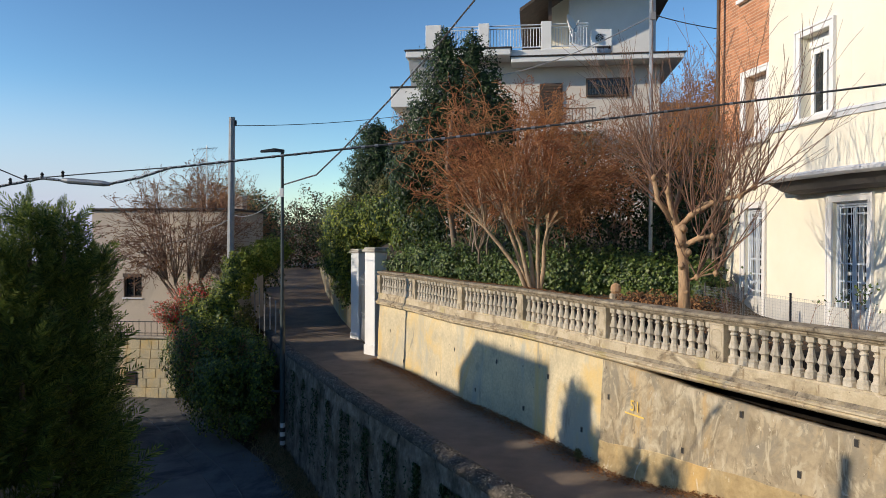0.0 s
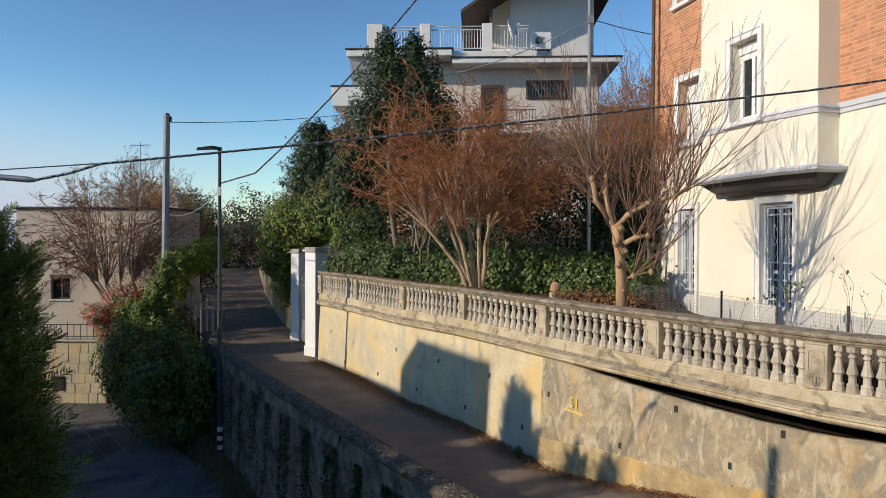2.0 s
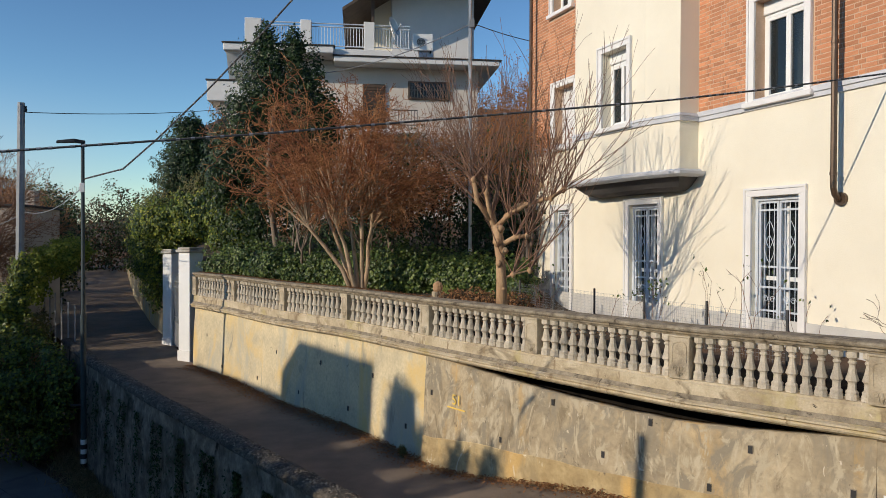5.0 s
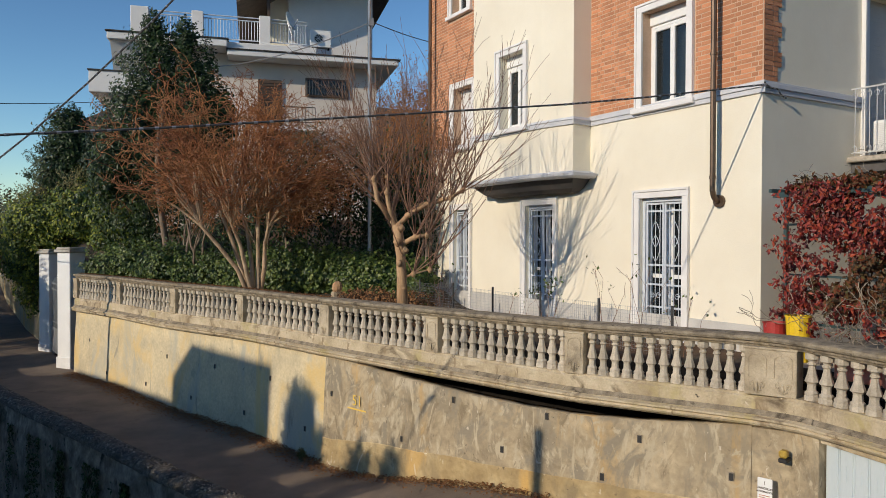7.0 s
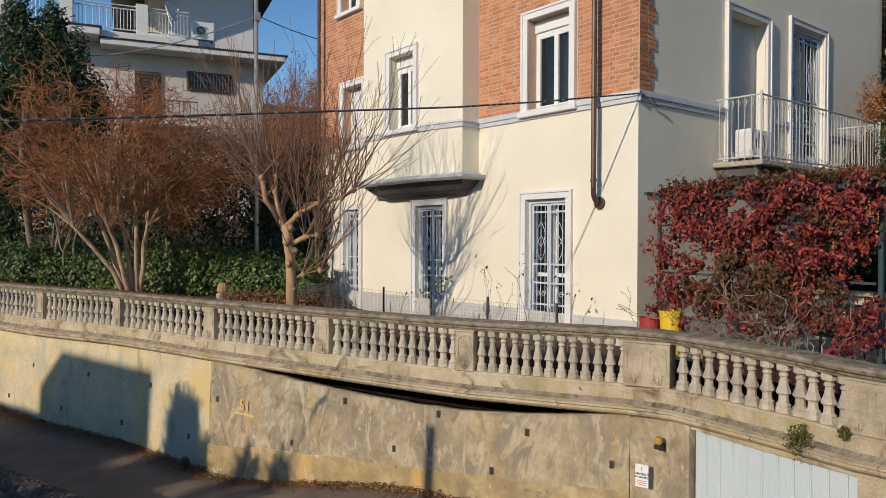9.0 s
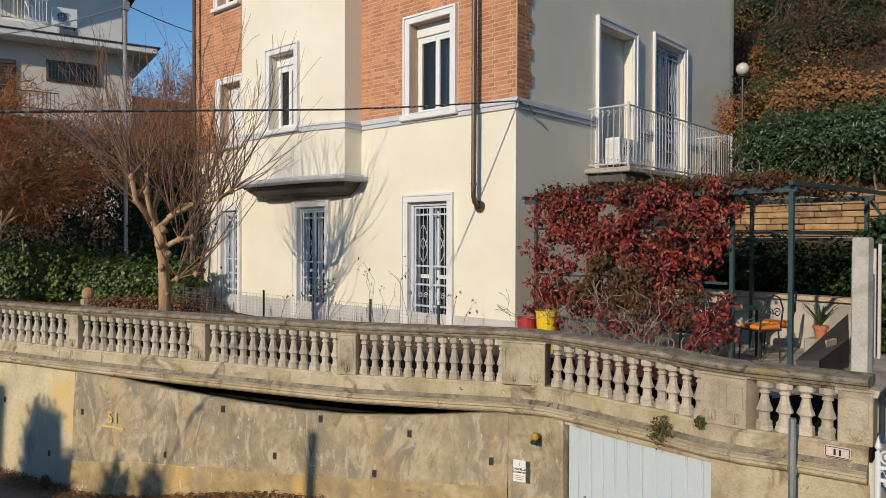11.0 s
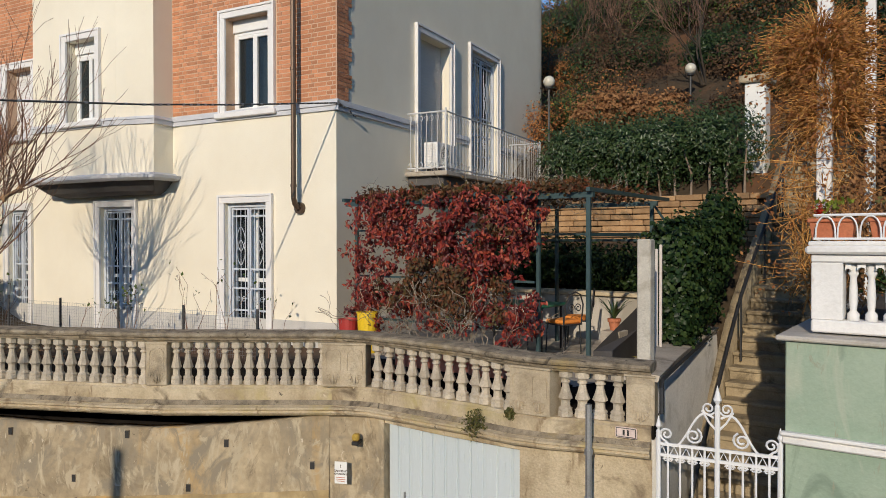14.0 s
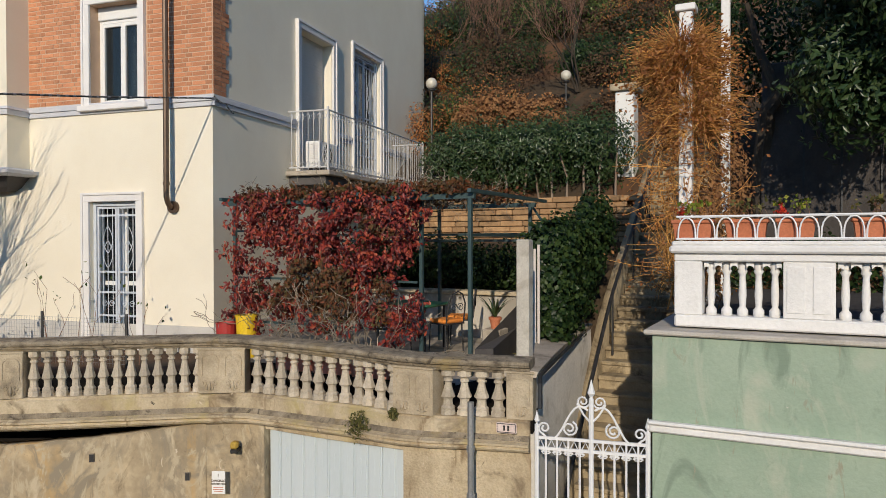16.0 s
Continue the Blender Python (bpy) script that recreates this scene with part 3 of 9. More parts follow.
def strip(name, left, right, ys, z, material, rise=lambda y: 0.0):
    """A sheet between two plan lines given as x of y."""
    L, R, Z = left(ys), right(ys), z(ys)
    nx = 8
    V, F = [], []
    for y, l, r, zz in zip(ys, L, R, Z):
        for k in range(nx):
            f = k / (nx - 1)
            V.append((l + (r - l) * f, y, zz + 0.05 * (0.25 - (f - 0.5) ** 2) + rise(y) * max(0.0, f - 0.2) / 0.8))
    for i in range(len(ys) - 1):
        for k in range(nx - 1):
            a = i * nx + k
            F.append((a, a + 1, a + nx + 1, a + nx))
    ob = raw(name, V, F, material)
    ob.data.shade_smooth()
    return ob


ROAD_Y = np.concatenate([np.arange(-28, 26, 0.8), np.arange(26, 64, 1.5)])
tagged(strip("road_upper", lambda y: par_x(y) + 0.2 + 0.3 * step(24, 30, y), lambda y: wall_x(y) - 0.02, ROAD_Y, lambda y: road_z(y), ASPHALT, lambda y: 0.62 * float(step(12.9, 8.4, y))),
       "worn brown-grey asphalt lane climbing between walls", "road", kind="structure")
LOW_Y = np.arange(-25, 34, 0.9)


def low_right(y):
    return np.interp(y, [-25, 0, 13, 17.5, 19.8, 23.9, 29.9, 34], [4.5, 4.2, -1.2, -3.3, -4.7, -7.4, -11.3, -13.6])


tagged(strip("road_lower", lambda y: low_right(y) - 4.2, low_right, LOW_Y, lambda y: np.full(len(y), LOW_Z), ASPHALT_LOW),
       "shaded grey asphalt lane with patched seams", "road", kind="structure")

# distance: pale ridges beyond the valley, glowing in place of haze
gz = Geo()
for j, (dist, h) in enumerate(((2600, 40), (3900, 95))):
    pts = []
    for i in range(60):
        a = radians(10 + i * 2.2)
        pts.append((-math.sin(a) * dist, math.cos(a) * dist, h * (0.5 + 0.5 * noise.noise((i * 0.23, j * 5, 0)))))
    o = len(gz.v)
    gz.v += [(x, y, -90) for x, y, z in pts] + [(x, y, z) for x, y, z in pts]
    gz.f += [(o + i, o + i + 1, o + 61 + i, o + 60 + i) for i in range(59)]
tagged(gz.out("backdrop", BACKDROP), "ridges beyond the valley with haze put in as a pale glow", "backdrop", kind="structure")


# horizon haze painted as a glowing sheet that fades upwards
HAZE = bpy.data.materials.new("haze_glow_sheet")
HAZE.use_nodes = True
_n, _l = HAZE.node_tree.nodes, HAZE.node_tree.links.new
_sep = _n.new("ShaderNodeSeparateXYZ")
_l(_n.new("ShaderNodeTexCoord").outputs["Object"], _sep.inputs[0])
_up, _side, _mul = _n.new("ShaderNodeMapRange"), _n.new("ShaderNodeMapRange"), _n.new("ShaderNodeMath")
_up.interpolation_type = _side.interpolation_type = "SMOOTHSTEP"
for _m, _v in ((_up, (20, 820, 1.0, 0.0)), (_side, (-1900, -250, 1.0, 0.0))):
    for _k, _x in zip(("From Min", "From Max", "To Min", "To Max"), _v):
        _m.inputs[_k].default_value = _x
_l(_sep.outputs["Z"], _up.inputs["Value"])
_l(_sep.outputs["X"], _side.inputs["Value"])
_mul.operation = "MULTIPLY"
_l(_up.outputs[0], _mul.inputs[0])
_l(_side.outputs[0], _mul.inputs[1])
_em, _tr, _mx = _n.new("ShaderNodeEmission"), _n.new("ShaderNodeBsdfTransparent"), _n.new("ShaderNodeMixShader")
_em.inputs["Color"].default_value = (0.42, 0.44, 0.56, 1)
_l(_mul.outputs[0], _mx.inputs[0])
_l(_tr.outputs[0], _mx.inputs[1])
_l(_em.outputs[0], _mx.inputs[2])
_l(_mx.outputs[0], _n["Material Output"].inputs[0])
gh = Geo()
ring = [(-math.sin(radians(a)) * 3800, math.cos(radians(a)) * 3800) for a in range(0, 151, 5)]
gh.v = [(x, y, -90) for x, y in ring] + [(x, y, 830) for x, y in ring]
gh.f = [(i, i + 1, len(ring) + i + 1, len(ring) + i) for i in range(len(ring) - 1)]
tagged(gh.out("backdrop_haze", HAZE), "glowing lilac sheet standing for haze over the valley horizon", "backdrop", kind="structure")


# ---- retaining wall with its ledge ----
def offset(path, d):
    """The plan path moved d to its right."""
    P = [Vector(p) for p in path]
    res = []
    for i, p in enumerate(P):
        t = (P[min(i + 1, len(P) - 1)] - P[max(i - 1, 0)]).normalized()
        res.append((p.x + t.y * d, p.y - t.x * d))
    return res


def densify(path, n):
    P = np.array(path, float)
    s = np.concatenate([[0], np.cumsum(np.linalg.norm(np.diff(P, axis=0), axis=1))])
    t = np.linspace(0, s[-1], n)
    return [(float(x), float(y)) for x, y in zip(np.interp(t, s, P[:, 0]), np.interp(t, s, P[:, 1]))], t


# out is to the right of the way from the gate to the stairs, that is towards the road
wall_pts, wall_s = densify(WALL, 60)
RUN = wall_s[-1]
cut = 37
pale = wall_pts[:cut + 1]
old = wall_pts[cut:]


def sink(y):
    """How much of its height the balustrade keeps below the handrail: it gets lower towards the gate."""
    return float(np.interp(y, [2.0, 2.9, 3.5, 3.8, 4.8, 5.9, 6.4, 14, 20], [0.775, 0.785, 0.805, 0.82, 0.865, 0.895, 0.922, 0.93, 1.0]))


def ledge_z(y):
    """Underside of the ledge."""
    return 3.0 - (3.0 - LEDGE_Z) * sink(y)


def top_at(s):
    return ledge_z(float(np.interp(s, wall_s, [p[1] for p in wall_pts])))


def wall_face(name, path, s, top, material, face, label):
    """The wall's facing: road face leaning a little, uneven, its top at top(s)."""
    V, F, nz = [], [], 12
    P = [Vector(p) for p in path]
    for i, p in enumerate(P):
        t = (P[min(i + 1, len(P) - 1)] - P[max(i - 1, 0)]).normalized()
        q = Vector((t.y, -t.x))
        zt = top(s[i])
        for k in range(nz):
            z = -0.15 + (zt + 0.15) * k / (nz - 1)
            o = face + 0.10 * (1 - z / 2.0) + 0.018 * noise.noise((p.x * 0.8, p.y * 0.8, z * 1.1)) + 0.006 * noise.noise((p.x * 5, p.y * 5, z * 5))
            V.append((p.x + q.x * o, p.y + q.y * o, z))
        for z in (zt, -0.15):
            V.append((p.x + q.x * (face - 0.22), p.y + q.y * (face - 0.22), z))
    m = nz + 2
    for i in range(len(P) - 1):
        for k in range(m):
            a, b = i * m + k, i * m + (k + 1) % m
            F.append((a, a + m, b + m, b))
    ob = raw(name, V, F, material)
    return tagged(ob, label, "wall", kind="structure")


wall_face("wall_retaining_pale", pale, wall_s[:cut + 1], lambda s: top_at(s) + 0.01, PLASTER_PALE, 0.02, "pale plastered retaining wall along the lane")
gap0, gap1 = wall_s[cut] + 0.1, RUN - 0.12


def old_top(s):
    f = min(1, max(0, (s - gap0) / (gap1 - gap0)))
    return top_at(s) + 0.01 - 0.19 * math.sin(math.pi * f ** 1.3) ** 0.8 - 0.012 * noise.noise((s * 3, 0, 0)) * (0 < f < 1)


old_pts, old_s = densify([wall_pts[cut]] + WALL[5:], 40)
wall_face("wall_retaining_old", old_pts, [wall_s[cut] + v for v in old_s], old_top, PLASTER_OLD, 0.075, "stained peeling old plaster retaining wall")
# black backing stands for the dark cavity under the ledge
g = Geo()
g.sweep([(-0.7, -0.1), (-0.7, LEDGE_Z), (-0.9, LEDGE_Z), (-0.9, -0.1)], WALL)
tagged(g.out("wall_earth", SHADE_SOIL), "earth coloured near black for the shade behind the wall facing", "wall", kind="structure")

# bed darkened so that the gaps between balusters look shaded
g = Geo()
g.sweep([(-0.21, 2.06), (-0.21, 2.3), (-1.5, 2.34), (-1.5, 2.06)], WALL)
tagged(g.out("terrace_edge", SHADE_SOIL), "planting bed coloured near black for the shade behind the balustrade", "soil", kind="structure")
g = Geo()
V, F = [], []
base_pts, base_s = densify([wall_pts[cut]] + WALL[5:], 50)
Pb = [Vector(p) for p in base_pts]
for i, p in enumerate(Pb):
    t = (Pb[min(i + 1, 49)] - Pb[max(i - 1, 0)]).normalized()
    q = Vector((t.y, -t.x))
    zt = float(np.interp(base_s[i] / base_s[-1], [0, 0.55, 1], [0.52, 0.9, 1.05])) + 0.05 * noise.noise((p.x * 0.9, p.y * 0.9, 4)) + 0.02 * noise.noise((p.x * 5, p.y * 5, 1))
    for z in (-0.15, 0.15, zt * 0.6, zt - 0.015, zt, zt + 0.001):
        o = 0.075 + 0.10 * (1 - z / 2.0) + 0.012 + 0.018 * noise.noise((p.x * 0.8, p.y * 0.8, z * 1.1))
        if z > zt:
            o -= 0.03
        V.append((p.x + q.x * o, p.y + q.y * o, z))
for i in range(49):
    for k in range(5):
        a = i * 6 + k
        F.append((a, a + 6, a + 7, a + 1))
tagged(raw("wall_base_render", V, F, PLASTER_BASE), "ochre patched base render along the wall foot", "wall", kind="structure")

# continuation along the garage and to the stairs
g = Geo()
g.sweep([(0.05, -0.15), (0.05, LEDGE_Z), (-0.3, LEDGE_Z), (-0.3, -0.15)], [(6.42, 6.45), (6.6, 6.05), (6.63, 5.72)])
g.v = [(x, y, ledge_z(y) if z > 1 else z) for x, y, z in g.v]
tagged(g.out("wall_garage_jamb", PLASTER_OLD), "stained plaster wall beside the garage", "wall", kind="structure")
g = Geo()
g.sweep([(0.05, -0.15), (0.05, LEDGE_Z), (-0.3, LEDGE_Z), (-0.3, -0.15)], [(6.35, 3.66), (6.34, 3.32), (6.46, 2.8), (6.53, 2.37)])
g.v = [(x, y, ledge_z(y) if z > 1 else z) for x, y, z in g.v]
tagged(g.out("wall_garage_far_jamb", LEDGE), "cream stained plaster wall between garage and gate", "wall", kind="structure")

# ---- balustrade ----
def settle(g):
    g.v = [(x, y, 3.0 - (3.0 - z) * sink(y)) for x, y, z in g.v]
    return g


balustrade = thing("balustrade", "weathered cast-stone balustrade on a moulded ledge above the wall", "balustrade")
fine, _ = densify(WALL, 30)
fine_turn, _ = densify([(6.46, 6.5)] + WALL_TURN, 14)
path_all = fine + fine_turn[1:]
ledge = [(-0.32, 1.86), (0.06, 1.86), (0.09, 1.885), (0.15, 1.9), (0.17, 1.93), (0.15, 1.955), (0.19, 1.975), (0.19, 2.0), (0.13, 2.02), (0.11, 2.05), (-0.32, 2.05)]
settle(Geo().sweep(ledge, path_all)).out("ledge", LEDGE, balustrade, "moulded stone ledge with lichen")
plinth = [(-0.2, 2.05), (0.085, 2.05), (0.085, 2.23), (0.06, 2.25), (0.06, 2.275), (-0.2, 2.275)]
settle(Geo().sweep(plinth, path_all)).out("plinth", LEDGE, balustrade)
rail = [(-0.24, 2.93), (-0.18, 2.9), (-0.16, 2.868), (0.035, 2.868), (0.045, 2.89), (0.07, 2.9), (0.075, 2.925), (0.115, 2.94), (0.125, 2.965), (0.115, 2.99), (0.06, 3.003), (-0.18, 3.005), (-0.24, 2.985)]
wash = [(0.086, 2.052), (0.126, 2.022), (0.135, 2.03), (0.088, 2.085)]
settle(Geo().sweep(wash, path_all)).out("ledge_wash", STONE_TOP, balustrade, "dark lichen-stained slope on the ledge")
Geo().sweep(rail, path_all).out("rail", STONE_TOP, balustrade, "weathered moulded handrail")

bal_profile = [(0.078, 0.0), (0.078, 0.055), (0.07, 0.064), (0.074, 0.098), (0.052, 0.122), (0.047, 0.19), (0.053, 0.215), (0.076, 0.236), (0.071, 0.26), (0.052, 0.32), (0.039, 0.39), (0.034, 0.43),
               (0.05, 0.443), (0.05, 0.463), (0.034, 0.475), (0.045, 0.497), (0.073, 0.515), (0.073, 0.595)]
bal_mesh = None


def baluster(p, z, mesh_mat, parent, wide=1.0):
    global bal_mesh
    if bal_mesh is None:
        ob = Geo().lathe(bal_profile, 8).out("baluster", mesh_mat, parent)
        bal_mesh = ob.data
    else:
        ob = new("baluster", bal_mesh)
        ob.parent = parent
    k = sink(p[1])
    ob.location = (p[0], p[1], 3.0 - (3.0 - z) * k)
    ob.scale = (wide, wide, (2.87 - 3.0 + (3.0 - z) * k) / 0.595)
    ob.rotation_euler = (rng.normal(0, 0.008), rng.normal(0, 0.008), rng.uniform(0, 6))
    return ob


def post(a, tdir, w, parent, label=""):
    """A pier between plinth and rail, with sunk arched panels and carved leaves on its road face."""
    m = Matrix(((tdir.x, -tdir.y, 0, a.x), (tdir.y, tdir.x, 0, a.y), (0, 0, 1, 0), (0, 0, 0, 1)))   # x along, y away from the road
    g = Geo(m)
    g.box(-w / 2, w / 2, -0.075, 0.17, 2.27, 2.84, 0.008)
    g.box(-w / 2 - 0.012, w / 2 + 0.012, -0.087, 0.18, 2.8405, 2.867, 0.004)
    n = 2 if w > 0.35 else 1
    for k in range(n):
        c = (k - (n - 1) / 2) * w / n
        hw = w / n * 0.34
        arch = [(c - hw, 2.5)] + [(c - hw * math.cos(math.pi * i / 6), 2.72 + 0.06 * math.sin(math.pi * i / 6)) for i in range(7)] + [(c + hw, 2.5)]
        g.tube([(x, -0.074, z) for x, z in arch], 0.012, 5)
        # a carved palmette between two scrolls below the panel
        for sgn in (-1, 1):
            g.tube([(c + sgn * (hw * 0.62 + 0.034 * (1 - 0.07 * i) * math.cos(2.6 - i * 0.75)), -0.075, 2.405 + 0.04 * (1 - 0.07 * i) * math.sin(2.6 - i * 0.75)) for i in range(11)], 0.0115, 5)
            g.tube([(c + sgn * 0.012, -0.074, 2.31), (c + sgn * 0.04, -0.08, 2.34), (c + sgn * 0.03, -0.075, 2.39)], (0.008, 0.016, 0.006), 6)
        g.tube([(c, -0.076, 2.3), (c, -0.086, 2.36), (c, -0.075, 2.44)], (0.008, 0.021, 0.006), 6)
    return settle(g).out("post", STONE, parent, label)


def lead_on(a, b, n, wa=0.26, wb=0.26):
    a, b = Vector(a), Vector(b)
    t = (b - a)
    ln = t.length
    t /= ln
    free = ln - wa / 2 - wb / 2
    for i in range(n):
        p = a + t * (wa / 2 + free * (i + 0.5) / n)
        q = p + Vector((-t.y, t.x)) * 0.04
        baluster((q.x, q.y), 2.275, BALUSTER, balustrade, min(1.0, free / n / 0.172))
    return t


for i, p in enumerate(WALL[:-1]):
    t = (Vector(WALL[i + 1]) - Vector(p)).normalized()
    lead_on(p, WALL[i + 1], 14 if i == 1 else 13, wb=0.06 if i == 6 else 0.26)
    post(Vector(p), t, 0.26, balustrade)
post(Vector((6.5, 6.27)), Vector((0.42, -0.9)).normalized(), 0.56, balustrade, "broad carved corner pier")
tq = densify(WALL_TURN[:4], 49)[0]
for i in range(12):
    p, p2 = Vector(tq[3 + 4 * i - (i > 8)]), Vector(tq[4 + 4 * i - (i > 8)])
    t = (p2 - p).normalized()
    q = p + Vector((-t.y, t.x)) * 0.04
    baluster((q.x, q.y), 2.275, BALUSTER, balustrade, 0.98)
post(Vector((6.33, 3.53)), Vector((-0.02, -1.0)).normalized(), 0.46, balustrade, "broad carved pier")
lead_on((6.345, 3.3), (6.52, 2.5), 4, 0.04, 0.24)
post(Vector((6.525, 2.48)), Vector((0.2, -0.98)).normalized(), 0.26, balustrade)

# parapet between the two lanes
par_f, par_s = densify(PARAPET, 90)
V, F = [], []
P = [Vector(p) for p in par_f]
for i, p in enumerate(P):
    t = (P[min(i + 1, 89)] - P[max(i - 1, 0)]).normalized()
    q = Vector((t.y, -t.x))               # towards the lower lane
    prof = [(0.12, LOW_Z - 0.1), (0.08, -1.5), (0.05, -0.7), (0.02, 0.0), (-0.02, 0.55), (-0.08, 0.6), (-0.3, 0.6), (-0.34, 0.55), (-0.34, -0.12)]
    for k, (o, z) in enumerate(prof):
        n1 = noise.noise((p.x * 1.7, p.y * 1.7, z * 1.6 + k)) * 0.07
        V.append((p.x + q.x * (o + n1), p.y + q.y * (o + n1), z + (0.03 * n1 / 0.07 if 0 < k < 8 else 0) + float(road_z(p.y))))
nk = 9
for i in range(89):
    for k in range(nk - 1):
        a = i * nk + k
        F.append((a, a + nk, a + nk + 1, a + 1))
tagged(raw("wall_parapet", V, F, RUBBLE), "dark mossy rubble wall between the two lanes", "wall", kind="structure")
cop = thing("coping", "rough pebbled concrete coping on the rubble wall", "coping", kind="structure")
V, F = [], []
prof = [(0.01, 0.56), (0.03, 0.62), (-0.02, 0.69), (-0.12, 0.72), (-0.24, 0.715), (-0.35, 0.68), (-0.36, 0.58)]
par_ff, _ = densify(PARAPET, 400)
P = [Vector(p) for p in par_ff]
for i, p in enumerate(P):
    t = (P[min(i + 1, 399)] - P[max(i - 1, 0)]).normalized()
    q = Vector((t.y, -t.x))
    for k, (o, z) in enumerate(prof):
        n1 = noise.noise((p.x * 6, p.y * 6, k * 1.3)) * 0.035 + noise.noise((p.x * 17, p.y * 17, k * 2.1)) * 0.02
        V.append((p.x + q.x * (o + n1), p.y + q.y * (o + n1), z + n1 + float(road_z(p.y))))
for i in range(399):
    for k in range(6):
        a = i * 7 + k
        F.append((a, a + 7, a + 8, a + 1))
raw("coping_stones", V, F, COPING, cop)
# pebbles standing out of it
n = 4200
i = rng.integers(40, 330, n)
A, B = np.array(par_ff)[i], np.array(par_ff)[i + 1]
td = (B - A) / np.linalg.norm(B - A, axis=1)[:, None]
o = rng.uniform(-0.33, 0.02, n)
C = A + (B - A) * rng.uniform(0, 1, n)[:, None] + np.stack([td[:, 1], -td[:, 0]], axis=1) * o[:, None]
C = np.column_stack([C, 0.715 - 5.0 * np.abs(o + 0.17) ** 3 * 1.6 + road_z(C[:, 1])])
sz = rng.uniform(0.012, 0.032, n)[:, None, None]
octa = np.array([(1, 0, 0), (0, 1, 0), (-1, 0, 0), (0, -1, 0), (0, 0, 0.7), (0, 0, -0.7)])
Vp = (C[:, None, :] + octa[None] * sz * rng.uniform(0.7, 1.2, (n, 6, 1))).reshape(-1, 3)
Fp = (np.arange(n)[:, None, None] * 6 + np.array([(0, 1, 4), (1, 2, 4), (2, 3, 4), (3, 0, 4), (1, 0, 5), (2, 1, 5), (3, 2, 5), (0, 3, 5)])[None]).reshape(-1, 3)
peb = raw("coping_pebbles", Vp, Fp, PEBBLE, cop)
peb["kind"] = "stuff"
# tar seams in the lower lane
for o in (1.45, 2.15):
    Geo().tube([(float(low_right(y)) - o + 0.06 * math.sin(y * 1.3 + o), y, LOW_Z + 0.004 + 0.012 * math.cos(y * 2.1)) for y in np.arange(9.0, 25.5, 0.35)], 0.022, 4).out("road_seam", BLACK, bpy.data.objects["road_lower"])


# ---- the house on the terrace ----
def wall_panel(name, m, out, length, z0, z1, th, holes, material, parent, x0=0.0, label=""):
    """A wall with openings that go through it. out: +1 where the frame's y points outwards. holes: (xa, xb, za, zb)."""
    xs = sorted({x0, x0 + length, *[h[0] for h in holes], *[h[1] for h in holes]})
    zs = sorted({z0, z1, *[h[2] for h in holes], *[h[3] for h in holes]})
    g = Geo(m)

    def inside(x, z):
        return any(h[0] < x < h[1] and h[2] < z < h[3] for h in holes)
    for i in range(len(xs) - 1):
        for k in range(len(zs) - 1):
            if inside((xs[i] + xs[i + 1]) / 2, (zs[k] + zs[k + 1]) / 2):
                continue
            for y in (0.0, -th * out):
                q = [(xs[i], y, zs[k]), (xs[i + 1], y, zs[k]), (xs[i + 1], y, zs[k + 1]), (xs[i], y, zs[k + 1])]
                g.add(q, [(0, 1, 2, 3)])
    for a, b, c, d in list(holes) + [(x0, x0 + length, z0, z1)]:
        y0, y1 = 0.0, -th * out
        for p, q in (((a, c), (b, c)), ((b, c), (b, d)), ((b, d), (a, d)), ((a, d), (a, c))):
            g.add([(p[0], y0, p[1]), (q[0], y0, q[1]), (q[0], y1, q[1]), (p[0], y1, p[1])], [(0, 1, 2, 3)])
    return g.out(name, material, parent, label)


def surround(g, out, a, b, c, d, w, proud=0.05, sill=True):
    """Trim round an opening, butted at its corners."""
    y0, y1 = sorted((0.002 * out, proud * out))
    g.box(a - w, a, y0, y1, c, d, 0.006)
    g.box(b, b + w, y0, y1, c, d, 0.006)
    g.box(a - w, b + w, y0, y1, d, d + w, 0.006)
    y0, y1 = sorted((proud * out * 0.98, proud * out + 0.02 * out))
    g.box(a - w, a - w + 0.04, y0, y1, c, d + w - 0.04)
    g.box(b + w - 0.04, b + w, y0, y1, c, d + w - 0.04)
    g.box(a - w, b + w, y0, y1, d + w - 0.04, d + w)


